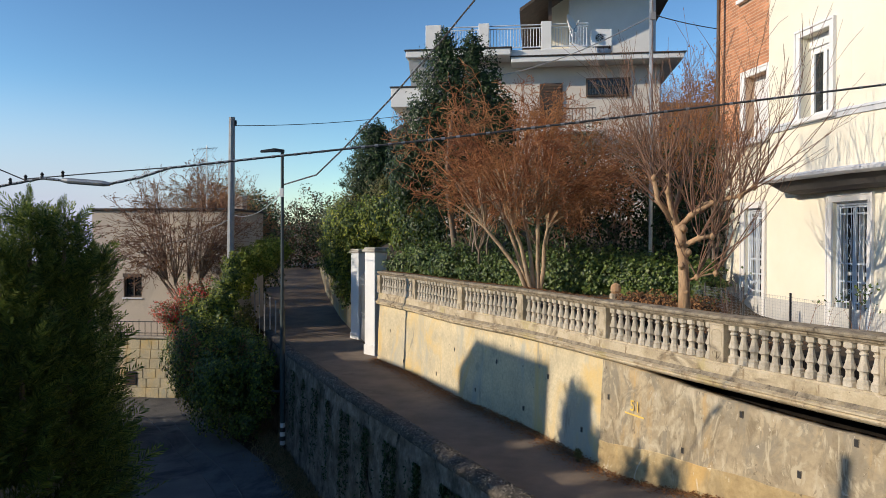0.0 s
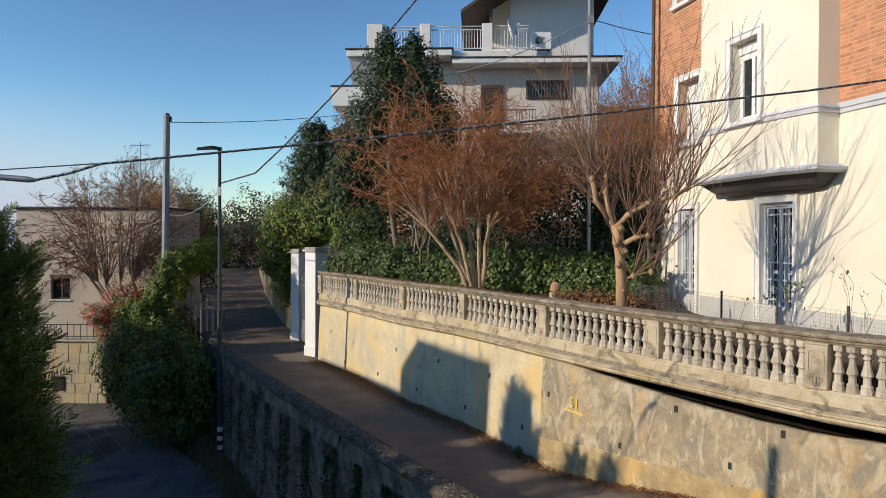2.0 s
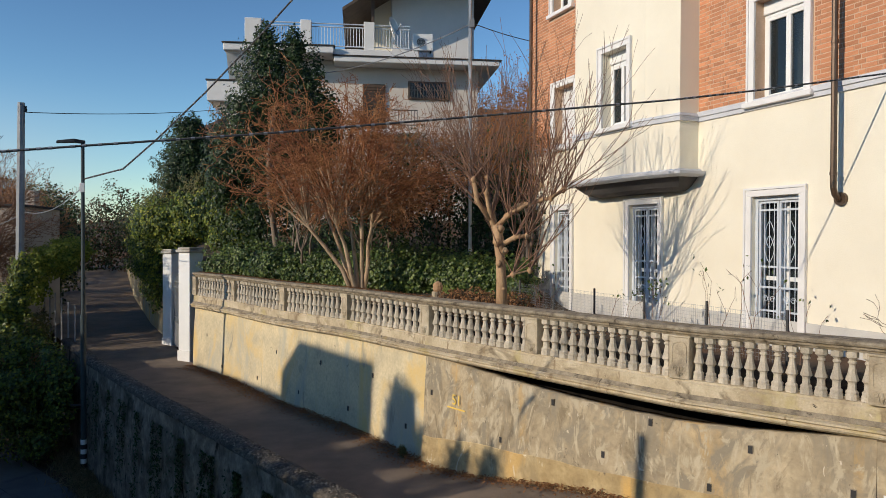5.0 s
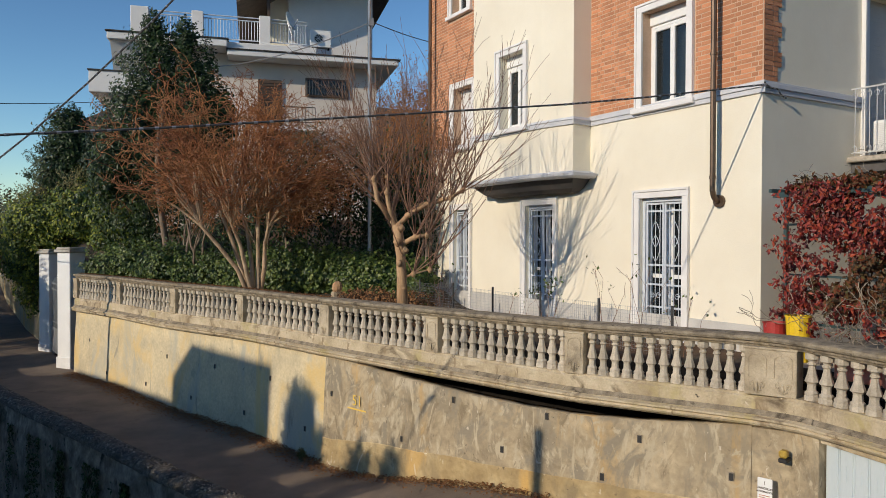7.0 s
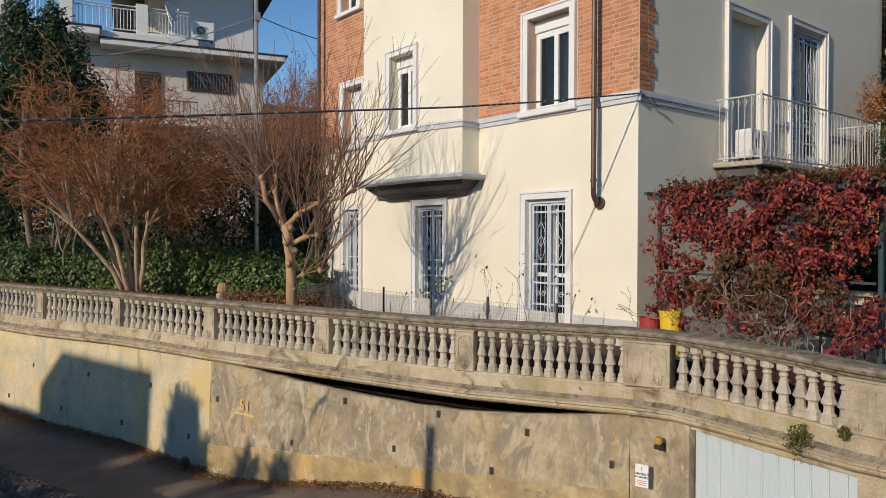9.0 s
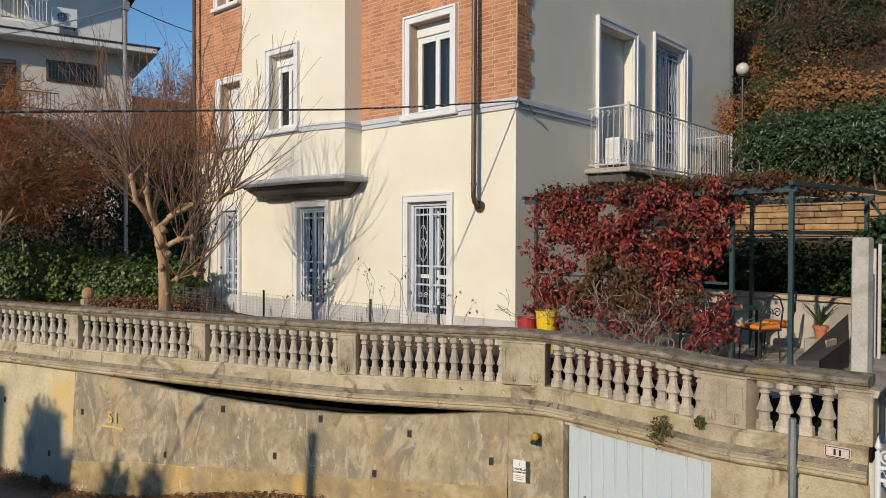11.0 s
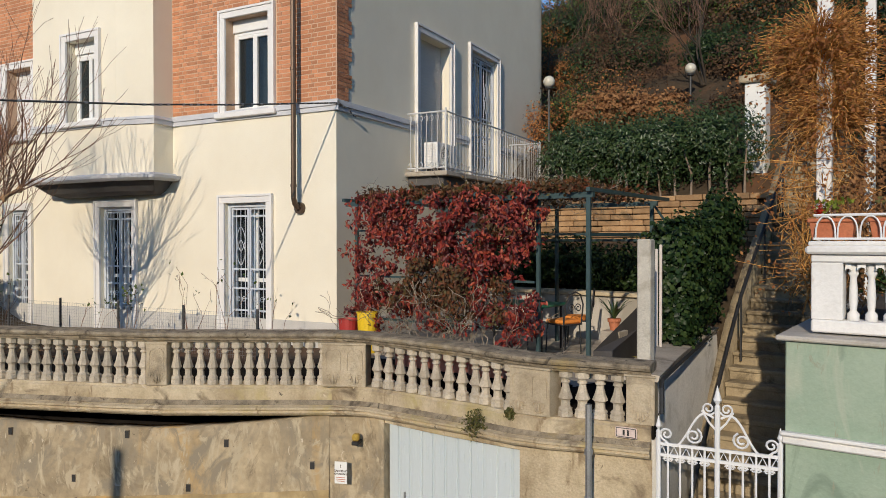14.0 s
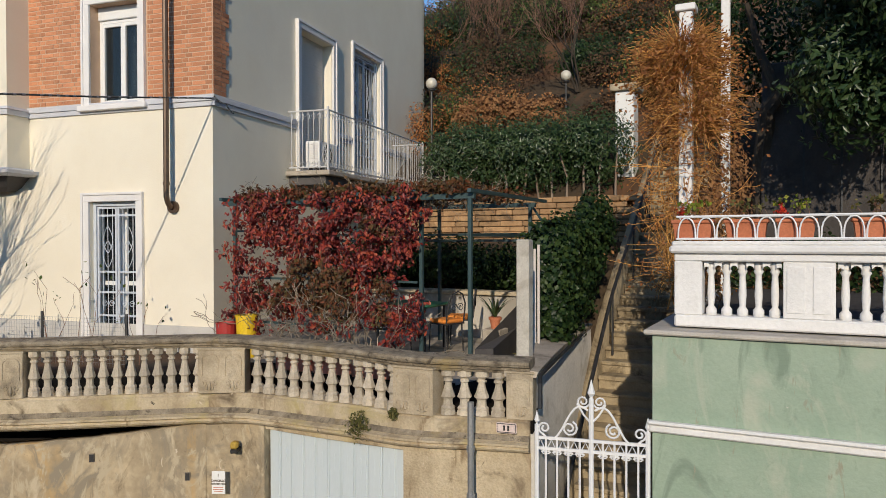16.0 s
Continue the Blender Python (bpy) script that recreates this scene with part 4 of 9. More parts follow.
def casement(m, out, a, b, c, d, parent, box_h=0.22, recess=0.2, curtain=0.35, shut=False, w=0.15):
    """A window: trim, sill, roller-shutter box, white frame, two sashes with panes; shut: the shutter is down."""
    g = Geo(m)
    surround(g, out, a, b, c, d, w)
    win = g.out("window", TRIM, parent, "white-trimmed window" if not shut else "white-trimmed window with its shutter down")
    y0, y1 = sorted((-0.12 * out, 0.12 * out))
    Geo(m).box(a - w - 0.05, b + w + 0.05, y0, y1, c - 0.1, c - 0.003, 0.012).out("sill", TRIM, win)
    yb0, yb1 = sorted((-recess * out, -(recess + 0.1) * out))
    if shut:
        n = 26
        for i in range(n):
            z = c + (d - c) * i / n
            Geo(m).box(a, b, yb0, yb1 - 0.01, z + 0.004, z + (d - c) / n - 0.004).out("slat", TRIM, win)
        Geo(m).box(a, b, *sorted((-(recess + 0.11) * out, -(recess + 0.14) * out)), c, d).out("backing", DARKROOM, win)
        return win
    Geo(m).box(a, b, *sorted((-(recess - 0.04) * out, -(recess + 0.1) * out)), d - box_h, d, 0.01).out("shutter_box", WHITE, win)
    g = Geo(m)
    fz = d - box_h
    for x0, x1, z0, z1 in ((a, a + 0.06, c, fz), (b - 0.06, b, c, fz), (a + 0.06, b - 0.06, c, c + 0.06), (a + 0.06, b - 0.06, fz - 0.06, fz)):
        g.box(x0, x1, yb0, yb1, z0, z1, 0.008)
    g.out("frame", WHITE, win)
    mid = (a + b) / 2
    ys0, ys1 = sorted((-(recess - 0.01) * out, -(recess + 0.06) * out))
    for x0, x1 in ((a + 0.062, mid), (mid, b - 0.062)):
        g = Geo(m)
        for p0, p1, z0, z1 in ((x0, x0 + 0.05, c + 0.062, fz - 0.062), (x1 - 0.05, x1, c + 0.062, fz - 0.062), (x0 + 0.05, x1 - 0.05, c + 0.062, c + 0.12), (x0 + 0.05, x1 - 0.05, fz - 0.12, fz - 0.062)):
            g.box(p0, p1, ys0, ys1, z0, z1, 0.006)
        g.out("sash", WHITE, win)
        y = -(recess + 0.03) * out
        pane = Geo(m).box(x0 + 0.05, x1 - 0.05, *sorted((y, y - 0.008 * out)), c + 0.12, fz - 0.12).out("pane", GLASS, win)
        pane.visible_shadow = False
    if curtain:
        V, F = [], []
        n = 40
        for i in range(n):
            x = mid - 0.02 - curtain * (b - a) / 2 * (1 - i / (n - 1)) * 1.6
            y = -(recess + 0.2 + 0.03 * math.sin(i * 1.1)) * out
            V += [(m @ Vector((x, y, c + 0.05)))[:], (m @ Vector((x - 0.05 * math.sin(i * 0.1), y, fz - 0.05)))[:]]
        F = [(2 * i, 2 * i + 2, 2 * i + 3, 2 * i + 1) for i in range(n - 1)]
        raw("curtain", V, F, CURTAIN, win)
    return win


def scroll(g, x, y, z, r, turn=1, th=0.007, n=14, a0=0.0, turns=1.4):
    g.tube([(x + turn * r * (1 - 0.75 * i / n) * math.cos(a0 + i / n * turns * 2 * math.pi), y, z + r * (1 - 0.75 * i / n) * math.sin(a0 + i / n * turns * 2 * math.pi)) for i in range(n + 1)], th, 4)


def french(m, out, a, b, c, d, parent, w=0.15, recess=0.1, shaded=False):
    """A tall glazed door behind a pale-blue wrought-iron grille of two leaves."""
    g = Geo(m)
    surround(g, out, a, b, c, d, w, 0.045)
    win = g.out("french_window", TRIM, parent, "tall barred french window with pale blue grille")
    g = Geo(m)
    y = -recess * out
    fr = [(a, a + 0.06), (b - 0.06, b)]
    for x0, x1 in fr:
        g.box(x0, x1, *sorted((y - 0.03, y + 0.03)), c, d)
    g.box(a + 0.06, b - 0.06, *sorted((y - 0.03, y + 0.03)), d - 0.07, d)
    g.out("grille_frame", IRON_BLUE, win)
    mid = (a + b) / 2
    for x0, x1 in ((a + 0.07, mid - 0.005), (mid + 0.005, b - 0.07)):
        g = Geo(m)
        zz = [c + 0.04, c + (d - c) * 0.22, c + (d - c) * 0.38, c + (d - c) * 0.52, d - 0.3 * 0.5 - 0.08, d - 0.1]
        for z in zz:
            g.box(x0, x1, *sorted((y - 0.012, y + 0.012)), z - 0.016, z + 0.016)
        for x in (x0 + 0.02, x1 - 0.02):
            g.box(x - 0.02, x + 0.02, *sorted((y - 0.016, y + 0.016)), c + 0.03, d - 0.09)
        n = 3
        for i in range(n):
            x = x0 + (x1 - x0) * (i + 1) / (n + 1)
            g.tube([(x, y, c + 0.04), (x, y, d - 0.1)], 0.008, 4)
        cx = (x0 + x1) / 2
        for zc in (c + (d - c) * 0.74, c + (d - c) * 0.64):
            for sg in (-1, 1):
                g.tube([(cx + sg * (0.015 + 0.085 * math.sin(math.pi * k / 8)), y, zc - 0.22 + 0.44 * k / 8) for k in range(9)], 0.007, 4)
        for zc in (c + (d - c) * 0.3, c + (d - c) * 0.12):
            for sg in (-1, 1):
                scroll(g, cx + sg * 0.07, y, zc, 0.06, sg)
        g.out("grille_leaf", IRON_BLUE, win, "pale blue wrought-iron grille leaf")
    yg = -(recess + 0.16) * out
    for x0, x1 in ((a, mid), (mid, b)):
        g = Geo(m)
        for p0, p1, z0, z1 in ((x0, x0 + 0.07, c, d), (x1 - 0.07, x1, c, d), (x0 + 0.07, x1 - 0.07, c, c + 0.35), (x0 + 0.07, x1 - 0.07, d - 0.08, d), (x0 + 0.07, x1 - 0.07, c + 1.05, c + 1.12)):
            g.box(p0, p1, *sorted((yg - 0.025, yg + 0.025)), z0, z1)
        g.out("door_leaf", WHITE, win)
        pane = Geo(m).box(x0 + 0.07, x1 - 0.07, *sorted((yg - 0.004, yg + 0.004)), c + 0.35, d - 0.08).out("pane", GLASS, win)
        pane.visible_shadow = False
    return win


house = thing("house", "cream villa with brick upper storey, white trims and a bow window", "house")
TOP = 13.4
LF, LS = 10.3, 9.8                      # lengths of the front and of the side
BAY0, BAY1, BAY_OUT = 3.8, 6.95, 0.62
STR = 6.38                              # top of the ground storey
FW = [(1.49, 2.47), (4.92, 5.88), (8.24, 8.97)]
DOOR_TOP = 4.82
W2 = (1.425, 2.43, 6.44, 8.14)
holes_g = [(a, b, TERRACE_Z, DOOR_TOP) for a, b in FW]
wall_panel("wall", FRONT, 1, LF, TERRACE_Z - 0.3, STR, 0.35, holes_g, CREAM, house)
up_holes = [W2, (8.1, 9.0, 6.42, 7.93), (1.45, 2.45, 10.0, 11.6), (8.3, 9.1, 9.85, 11.3)]
wall_panel("wall", FRONT, 1, 3.8, STR, TOP, 0.35, [up_holes[0], up_holes[2]], MORTAR, house)
wall_panel("wall", FRONT, 1, LF - 7.35, STR, TOP, 0.35, [up_holes[1], up_holes[3]], MORTAR, house, x0=7.35)
wall_panel("wall", FRONT, 1, 3.55, STR, TOP, 0.35, [], CREAM, house, x0=3.8)
sd_holes = [(2.72, 4.06, 5.48, 8.28), (5.14, 6.6, 5.48, 8.5)]
wall_panel("wall", SIDE, -1, LS - 0.351, TERRACE_Z - 0.3, TOP, 0.35, sd_holes, CREAM, house, x0=0.351, label="cream side wall in shade")
# far walls, floors and flat roof close the body
g = Geo(FRONT)
g.box(0, LF, -LS, -LS + 0.3, TERRACE_Z - 0.3, TOP)
g.box(LF - 0.3, LF - 0.001, -LS + 0.3, -0.351, TERRACE_Z - 0.3, TOP)
g.out("wall", CREAM, house)
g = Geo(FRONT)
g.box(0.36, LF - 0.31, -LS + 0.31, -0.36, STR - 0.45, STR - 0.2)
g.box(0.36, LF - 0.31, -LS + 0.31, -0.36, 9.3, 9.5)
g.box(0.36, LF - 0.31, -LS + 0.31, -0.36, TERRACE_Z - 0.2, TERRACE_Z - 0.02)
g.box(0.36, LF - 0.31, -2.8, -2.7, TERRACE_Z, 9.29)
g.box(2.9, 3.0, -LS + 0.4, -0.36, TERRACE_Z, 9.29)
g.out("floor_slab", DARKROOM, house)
g = Geo(FRONT)
g.box(-0.7, LF + 0.7, -LS - 0.7, 0.7, TOP, TOP + 0.18, 0.03)
g.add([(-0.6, 0.6, TOP + 0.18), (LF + 0.6, 0.6, TOP + 0.18), (LF + 0.6, -LS - 0.6, TOP + 0.18), (-0.6, -LS - 0.6, TOP + 0.18), (LF / 2 - 2, -LS / 2, TOP + 2.4), (LF / 2 + 2, -LS / 2, TOP + 2.4)],
      [(0, 1, 5, 4), (2, 3, 4, 5), (1, 2, 5), (3, 0, 4)])
g.out("roof", ROOFDARK, house, "dark hipped roof with boarded eaves")
# plinth band and string course
Geo(FRONT).box(-0.02, LF, 0.002, 0.03, TERRACE_Z - 0.3, 2.78, 0.006).out("plinth_band", PLINTH, house)
Geo(SIDE).box(0.002, LS, -0.03, -0.002, TERRACE_Z - 0.3, 2.78, 0.006).out("plinth_band", PLINTH, house)
for mm, sg, x0, x1 in ((FRONT, 1, -0.06, 3.8), (FRONT, 1, 7.0, LF), (SIDE, -1, 0.0, LS)):
    if mm is SIDE:
        spans = [(x0, sd_holes[0][0] - 0.17), (sd_holes[0][1] + 0.17, sd_holes[1][0] - 0.17), (sd_holes[1][1] + 0.17, x1)]
    else:
        spans = [(x0, x1)]
    for a, b in spans:
        g = Geo(mm)
        for z0, z1, o in ((6.3, 6.38, 0.035), (6.38, 6.45, 0.06), (6.45, 6.48, 0.045)):
            g.box(a, b, *sorted((0.002 * sg, o * sg)), z0, z1, 0.004)
        g.out("string_course", STRING, house, "grey moulded string course")

# bow window: a front, a chamfer and a short return over a moulded shelf
bow = [(7.35, 0.0), (7.1, BAY_OUT), (4.6, BAY_OUT), (3.8, 0.44), (3.8, 0.0)]


def bow_ring(off):
    return [(7.35 + off, 0.0), (7.1 + off * 0.9, BAY_OUT + off), (4.65 - off * 0.2, BAY_OUT + off), (3.8 - off, 0.44 + off * 0.8), (3.8 - off, 0.0)]


def bow_side(name, p, q, z0, z1, th, holes, material):
    d = Vector((q[0] - p[0], q[1] - p[1]))
    ln = d.length
    d /= ln
    m = FRONT @ Matrix(((d.x, -d.y, 0, p[0]), (d.y, d.x, 0, p[1]), (0, 0, 1, 0), (0, 0, 0, 1)))
    return wall_panel(name, m, -1, ln, z0, z1, th, holes, material, house), m, ln


for i in range(4):
    holes = []
    if i == 1:
        holes = [(1.09, 1.95, 6.44, 8.03), (1.09, 1.95, 9.85, 11.4)]
    _, mb, ln = bow_side("bow_wall", bow[i], bow[i + 1], 5.4, TOP, 0.22, holes, CREAM)
    if i == 1:
        casement(mb, -1, *holes[0], house, curtain=0.0)
        casement(mb, -1, *holes[1], house, curtain=0.0)


def ring_band(g, off0, off1, z0, z1):
    a, b = bow_ring(off0), bow_ring(off1)
    n = len(a)
    vs = [(*p, z0) for p in a] + [(*p, z1) for p in b]
    g.add(vs, [(i, i + 1, n + i + 1, n + i) for i in range(n - 1)] + [tuple(range(n))[::-1], tuple(range(n, 2 * n))])


g = Geo(FRONT)
ring_band(g, 0.04, 0.05, 6.31, 6.4)
ring_band(g, 0.07, 0.05, 6.4, 6.45)
g.out("bow_string", STRING, house)
g = Geo(FRONT)
ring_band(g, 0.14, 0.2, 5.27, 5.31)
ring_band(g, 0.2, 0.21, 5.31, 5.36)
ring_band(g, 0.12, 0.06, 5.36, 5.41)
g.out("bow_shelf", STRING, house, "grey moulded shelf under the bow window")
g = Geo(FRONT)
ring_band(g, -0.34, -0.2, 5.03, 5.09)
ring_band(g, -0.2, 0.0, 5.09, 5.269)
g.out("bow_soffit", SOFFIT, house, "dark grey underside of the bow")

casement(FRONT, 1, *W2, house, curtain=0.5)
casement(FRONT, 1, *up_holes[1], house, shut=True)
casement(FRONT, 1, *up_holes[2], house)
casement(FRONT, 1, *up_holes[3], house)
for a, b in FW:
    french(FRONT, 1, a, b, TERRACE_Z, DOOR_TOP, house)
# side: a shuttered balcony door and a barred one
a, b, c, d = sd_holes[0]
g = Geo(SIDE)
surround(g, -1, a, b, c, d, 0.15, 0.06)
door = g.out("balcony_doorway", TRIM, house, "white-trimmed balcony door with its shutter down")
for i in range(40):
    z = c + (d - c) * i / 40
    Geo(SIDE).box(a, b, 0.2, 0.23, z + 0.001, z + (d - c) / 40 - 0.001).out("slat", PLINTH, door)
Geo(SIDE).box(a + 0.08, a + 0.3, 0.12, 0.19, c + 0.75, c + 1.05, 0.02).out("lamp_box", WHITE, door)
french(SIDE, -1, *sd_holes[1], house, w=0.14)

# bricks of the upper storey: courses with their joints
COURSE, BLEN = 0.076, 0.26


def brick_rows(x0, x1, z0, z1, holes, phase=0.0):
    res = []
    n = int((z1 - z0) / COURSE)
    for k in range(n):
        z = z0 + k * COURSE
        x = x0 - (BLEN * 0.72 if k % 2 else 0) + phase
        j = 0
        while x < x1:
            ln = BLEN if (j + k) % 2 else BLEN * 0.46
            a, b = max(x, x0), min(x + ln, x1)
            for h in holes:
                if h[2] - 0.17 < z + COURSE / 2 < h[3] + 0.17:
                    if h[0] - 0.17 < a < h[1] + 0.17 and h[0] - 0.17 < b < h[1] + 0.17:
                        a = b
                    elif a < h[0] - 0.17 < b:
                        b = h[0] - 0.17
                    elif a < h[1] + 0.17 < b:
                        a = h[1] + 0.17
            if b - a > 0.04:
                res.append((a + 0.008, b - 0.008, z + 0.009, z + COURSE - 0.009))
            x += ln
            j += 1
    return res


brick_cache = {}


def brick_object(m, out, a, b, z0, z1, parent):
    key = (round(b - a, 3), out)
    if key not in brick_cache:
        me = Geo().box(-(b - a) / 2, (b - a) / 2, *sorted((0.0, 0.006 * out)), 0, z1 - z0).out("brick", BRICK, parent)
        brick_cache[key] = me.data
        ob = me
    else:
        ob = new("brick", brick_cache[key])
        ob.parent = parent
    ob.matrix_basis = m @ Matrix.Translation(((a + b) / 2, 0, z0))
    return ob


def brick_mesh(m, out, rows, name="brickwork"):
    g = Geo(m)
    for a, b, z0, z1 in rows:
        g.box(a, b, *sorted((0.0, 0.006 * out)), z0, z1)
    ob = g.out(name, BRICK_FAR, house, "orange-red facing bricks with pale joints")
    ob["kind"] = "stuff"
    return ob

# rain pipes
for s in (0.74, 9.95):
    y = 0.19
    g = Geo(FRONT)
    g.tube([(s, y, TOP), (s, y, 4.86), (s, y - 0.03, 4.77), (s, y - 0.09, 4.71), (s, 0.05, 4.7)], 0.046, 10)
    for z in (5.05, 7.0, 9.0):
        g.tube([(s, y, z), (s, y, z + 0.04)], 0.056, 10)
    pipe = tagged(g.out("rain_pipe", COPPER, None, smooth=False), "brown metal rain pipe on the house front", "rain pipe", "rain pipes")
    g = Geo(FRONT)
    n = 14
    ctr = (s, 4.7)
    vs = [(ctr[0] + 0.1 * math.cos(2 * math.pi * k / n), yy, ctr[1] + 0.1 * math.sin(2 * math.pi * k / n)) for yy in (0.003, 0.06) for k in range(n)]
    g.add(vs, [tuple(range(n)), tuple(range(n, 2 * n))[::-1]] + [(k, n + k, n + (k + 1) % n, (k + 1) % n) for k in range(n)])
    g.out("end_disc", COPPER, pipe)
# balcony
BX0, BX1, BD = 2.18, 7.35, 0.92
balcony = thing("balcony", "concrete balcony with white wrought-iron railing", "balcony")
Geo(SIDE).box(BX0, BX1, -BD, -0.002, 5.37, 5.46, 0.012).out("slab", CONCRETE, balcony)
# dark material here puts the shade under the balcony into the colour
Geo(SIDE).box(BX0 + 0.12, BX1 - 0.1, -BD + 0.14, -0.003, 5.2, 5.369, 0.01).out("bracket", SOFFIT, balcony, "underside coloured dark for the shade beneath the slab")


def balcony_rail(a, b, n):
    a, b = Vector(a), Vector(b)
    t = (b - a).normalized()
    for k in range(n):
        p = a + (b - a) * (k + 0.5) / n
        g = Geo(SIDE)
        g.tube([(p.x, p.y, 5.47), (p.x, p.y, 6.56)], 0.0065, 4)
        for zc in (5.58, 6.46):
            g.tube([(p.x + t.x * 0.05 * math.cos(i * 0.7) * (1 - i / 12), p.y + t.y * 0.05 * math.cos(i * 0.7) * (1 - i / 12), zc + 0.05 * math.sin(i * 0.7)) for i in range(9)], 0.006, 3)
        g.out("baluster", IRON_PALE, balcony)
    for z in (5.52, 6.57):
        Geo(SIDE).tube([(a.x, a.y, z), (b.x, b.y, z)], 0.016, 6).out("rail", IRON_PALE, balcony)


balcony_rail((BX0 + 0.05, -BD + 0.05, 0), (BX1 - 0.05, -BD + 0.05, 0), 38)
balcony_rail((BX0 + 0.05, -BD + 0.05, 0), (BX0 + 0.05, -0.05, 0), 7)
balcony_rail((BX1 - 0.05, -BD + 0.05, 0), (BX1 - 0.05, -0.05, 0), 7)
for x in (BX0 + 0.05, BX1 - 0.05):
    Geo(SIDE).tube([(x, -BD + 0.05, 5.45), (x, -BD + 0.05, 6.63)], 0.022, 6).out("corner_post", IRON_PALE, balcony)


def ac_unit(m, label, w=0.8, h=0.55, dp=0.3):
    t = thing("air_conditioner", label, "air conditioner", "air conditioners")
    g = Geo(m)
    g.box(-w / 2, w / 2, -dp, 0, 0.06, h, 0.02)
    g.out("casing", WHITE, t)
    n = 20
    cx, cz, r = -0.1, h / 2 + 0.03, 0.2
    g = Geo(m)
    vs = [(cx + r * math.cos(2 * math.pi * k / n), -dp - 0.006, cz + r * math.sin(2 * math.pi * k / n)) for k in range(n)]
    g.add(vs, [tuple(range(n))[::-1]])
    g.out("fan_opening", BLACK, t)
    g = Geo(m)
    for rr in (0.06, 0.12, 0.18, 0.205):
        g.tube([(cx + rr * math.cos(2 * math.pi * k / n), -dp - 0.015, cz + rr * math.sin(2 * math.pi * k / n)) for k in range(n + 1)], 0.006, 3, False)
    for k in range(6):
        a = math.pi * k / 6
        g.tube([(cx - 0.2 * math.cos(a), -dp - 0.015, cz - 0.2 * math.sin(a)), (cx + 0.2 * math.cos(a), -dp - 0.015, cz + 0.2 * math.sin(a))], 0.005, 3)
    g.out("fan_guard", WHITE, t)
    g = Geo(m)
    for k in range(14):
        z = 0.1 + k * (h - 0.14) / 14
        g.box(-w / 2 - 0.012, -w / 2 - 0.001, -dp + 0.03, -0.03, z, z + 0.018)
    g.out("vent_slats", TRIM, t)
    for x in (-w / 2 + 0.1, w / 2 - 0.1):
        Geo(m).box(x - 0.03, x + 0.03, -dp + 0.02, -0.02, 0, 0.06).out("foot", BLACK, t)
    return t


ac_unit(SIDE @ pose(2.66, -0.38, 5.465, 0, 0, 0), "white air-conditioning unit standing on the balcony")


# ---- the villa up the slope ----
VB = Matrix.Translation((-1.8, 35.2, 0)) @ pose(0, 0, 0, 0, 0, -7)        # x to the right along its front, y away


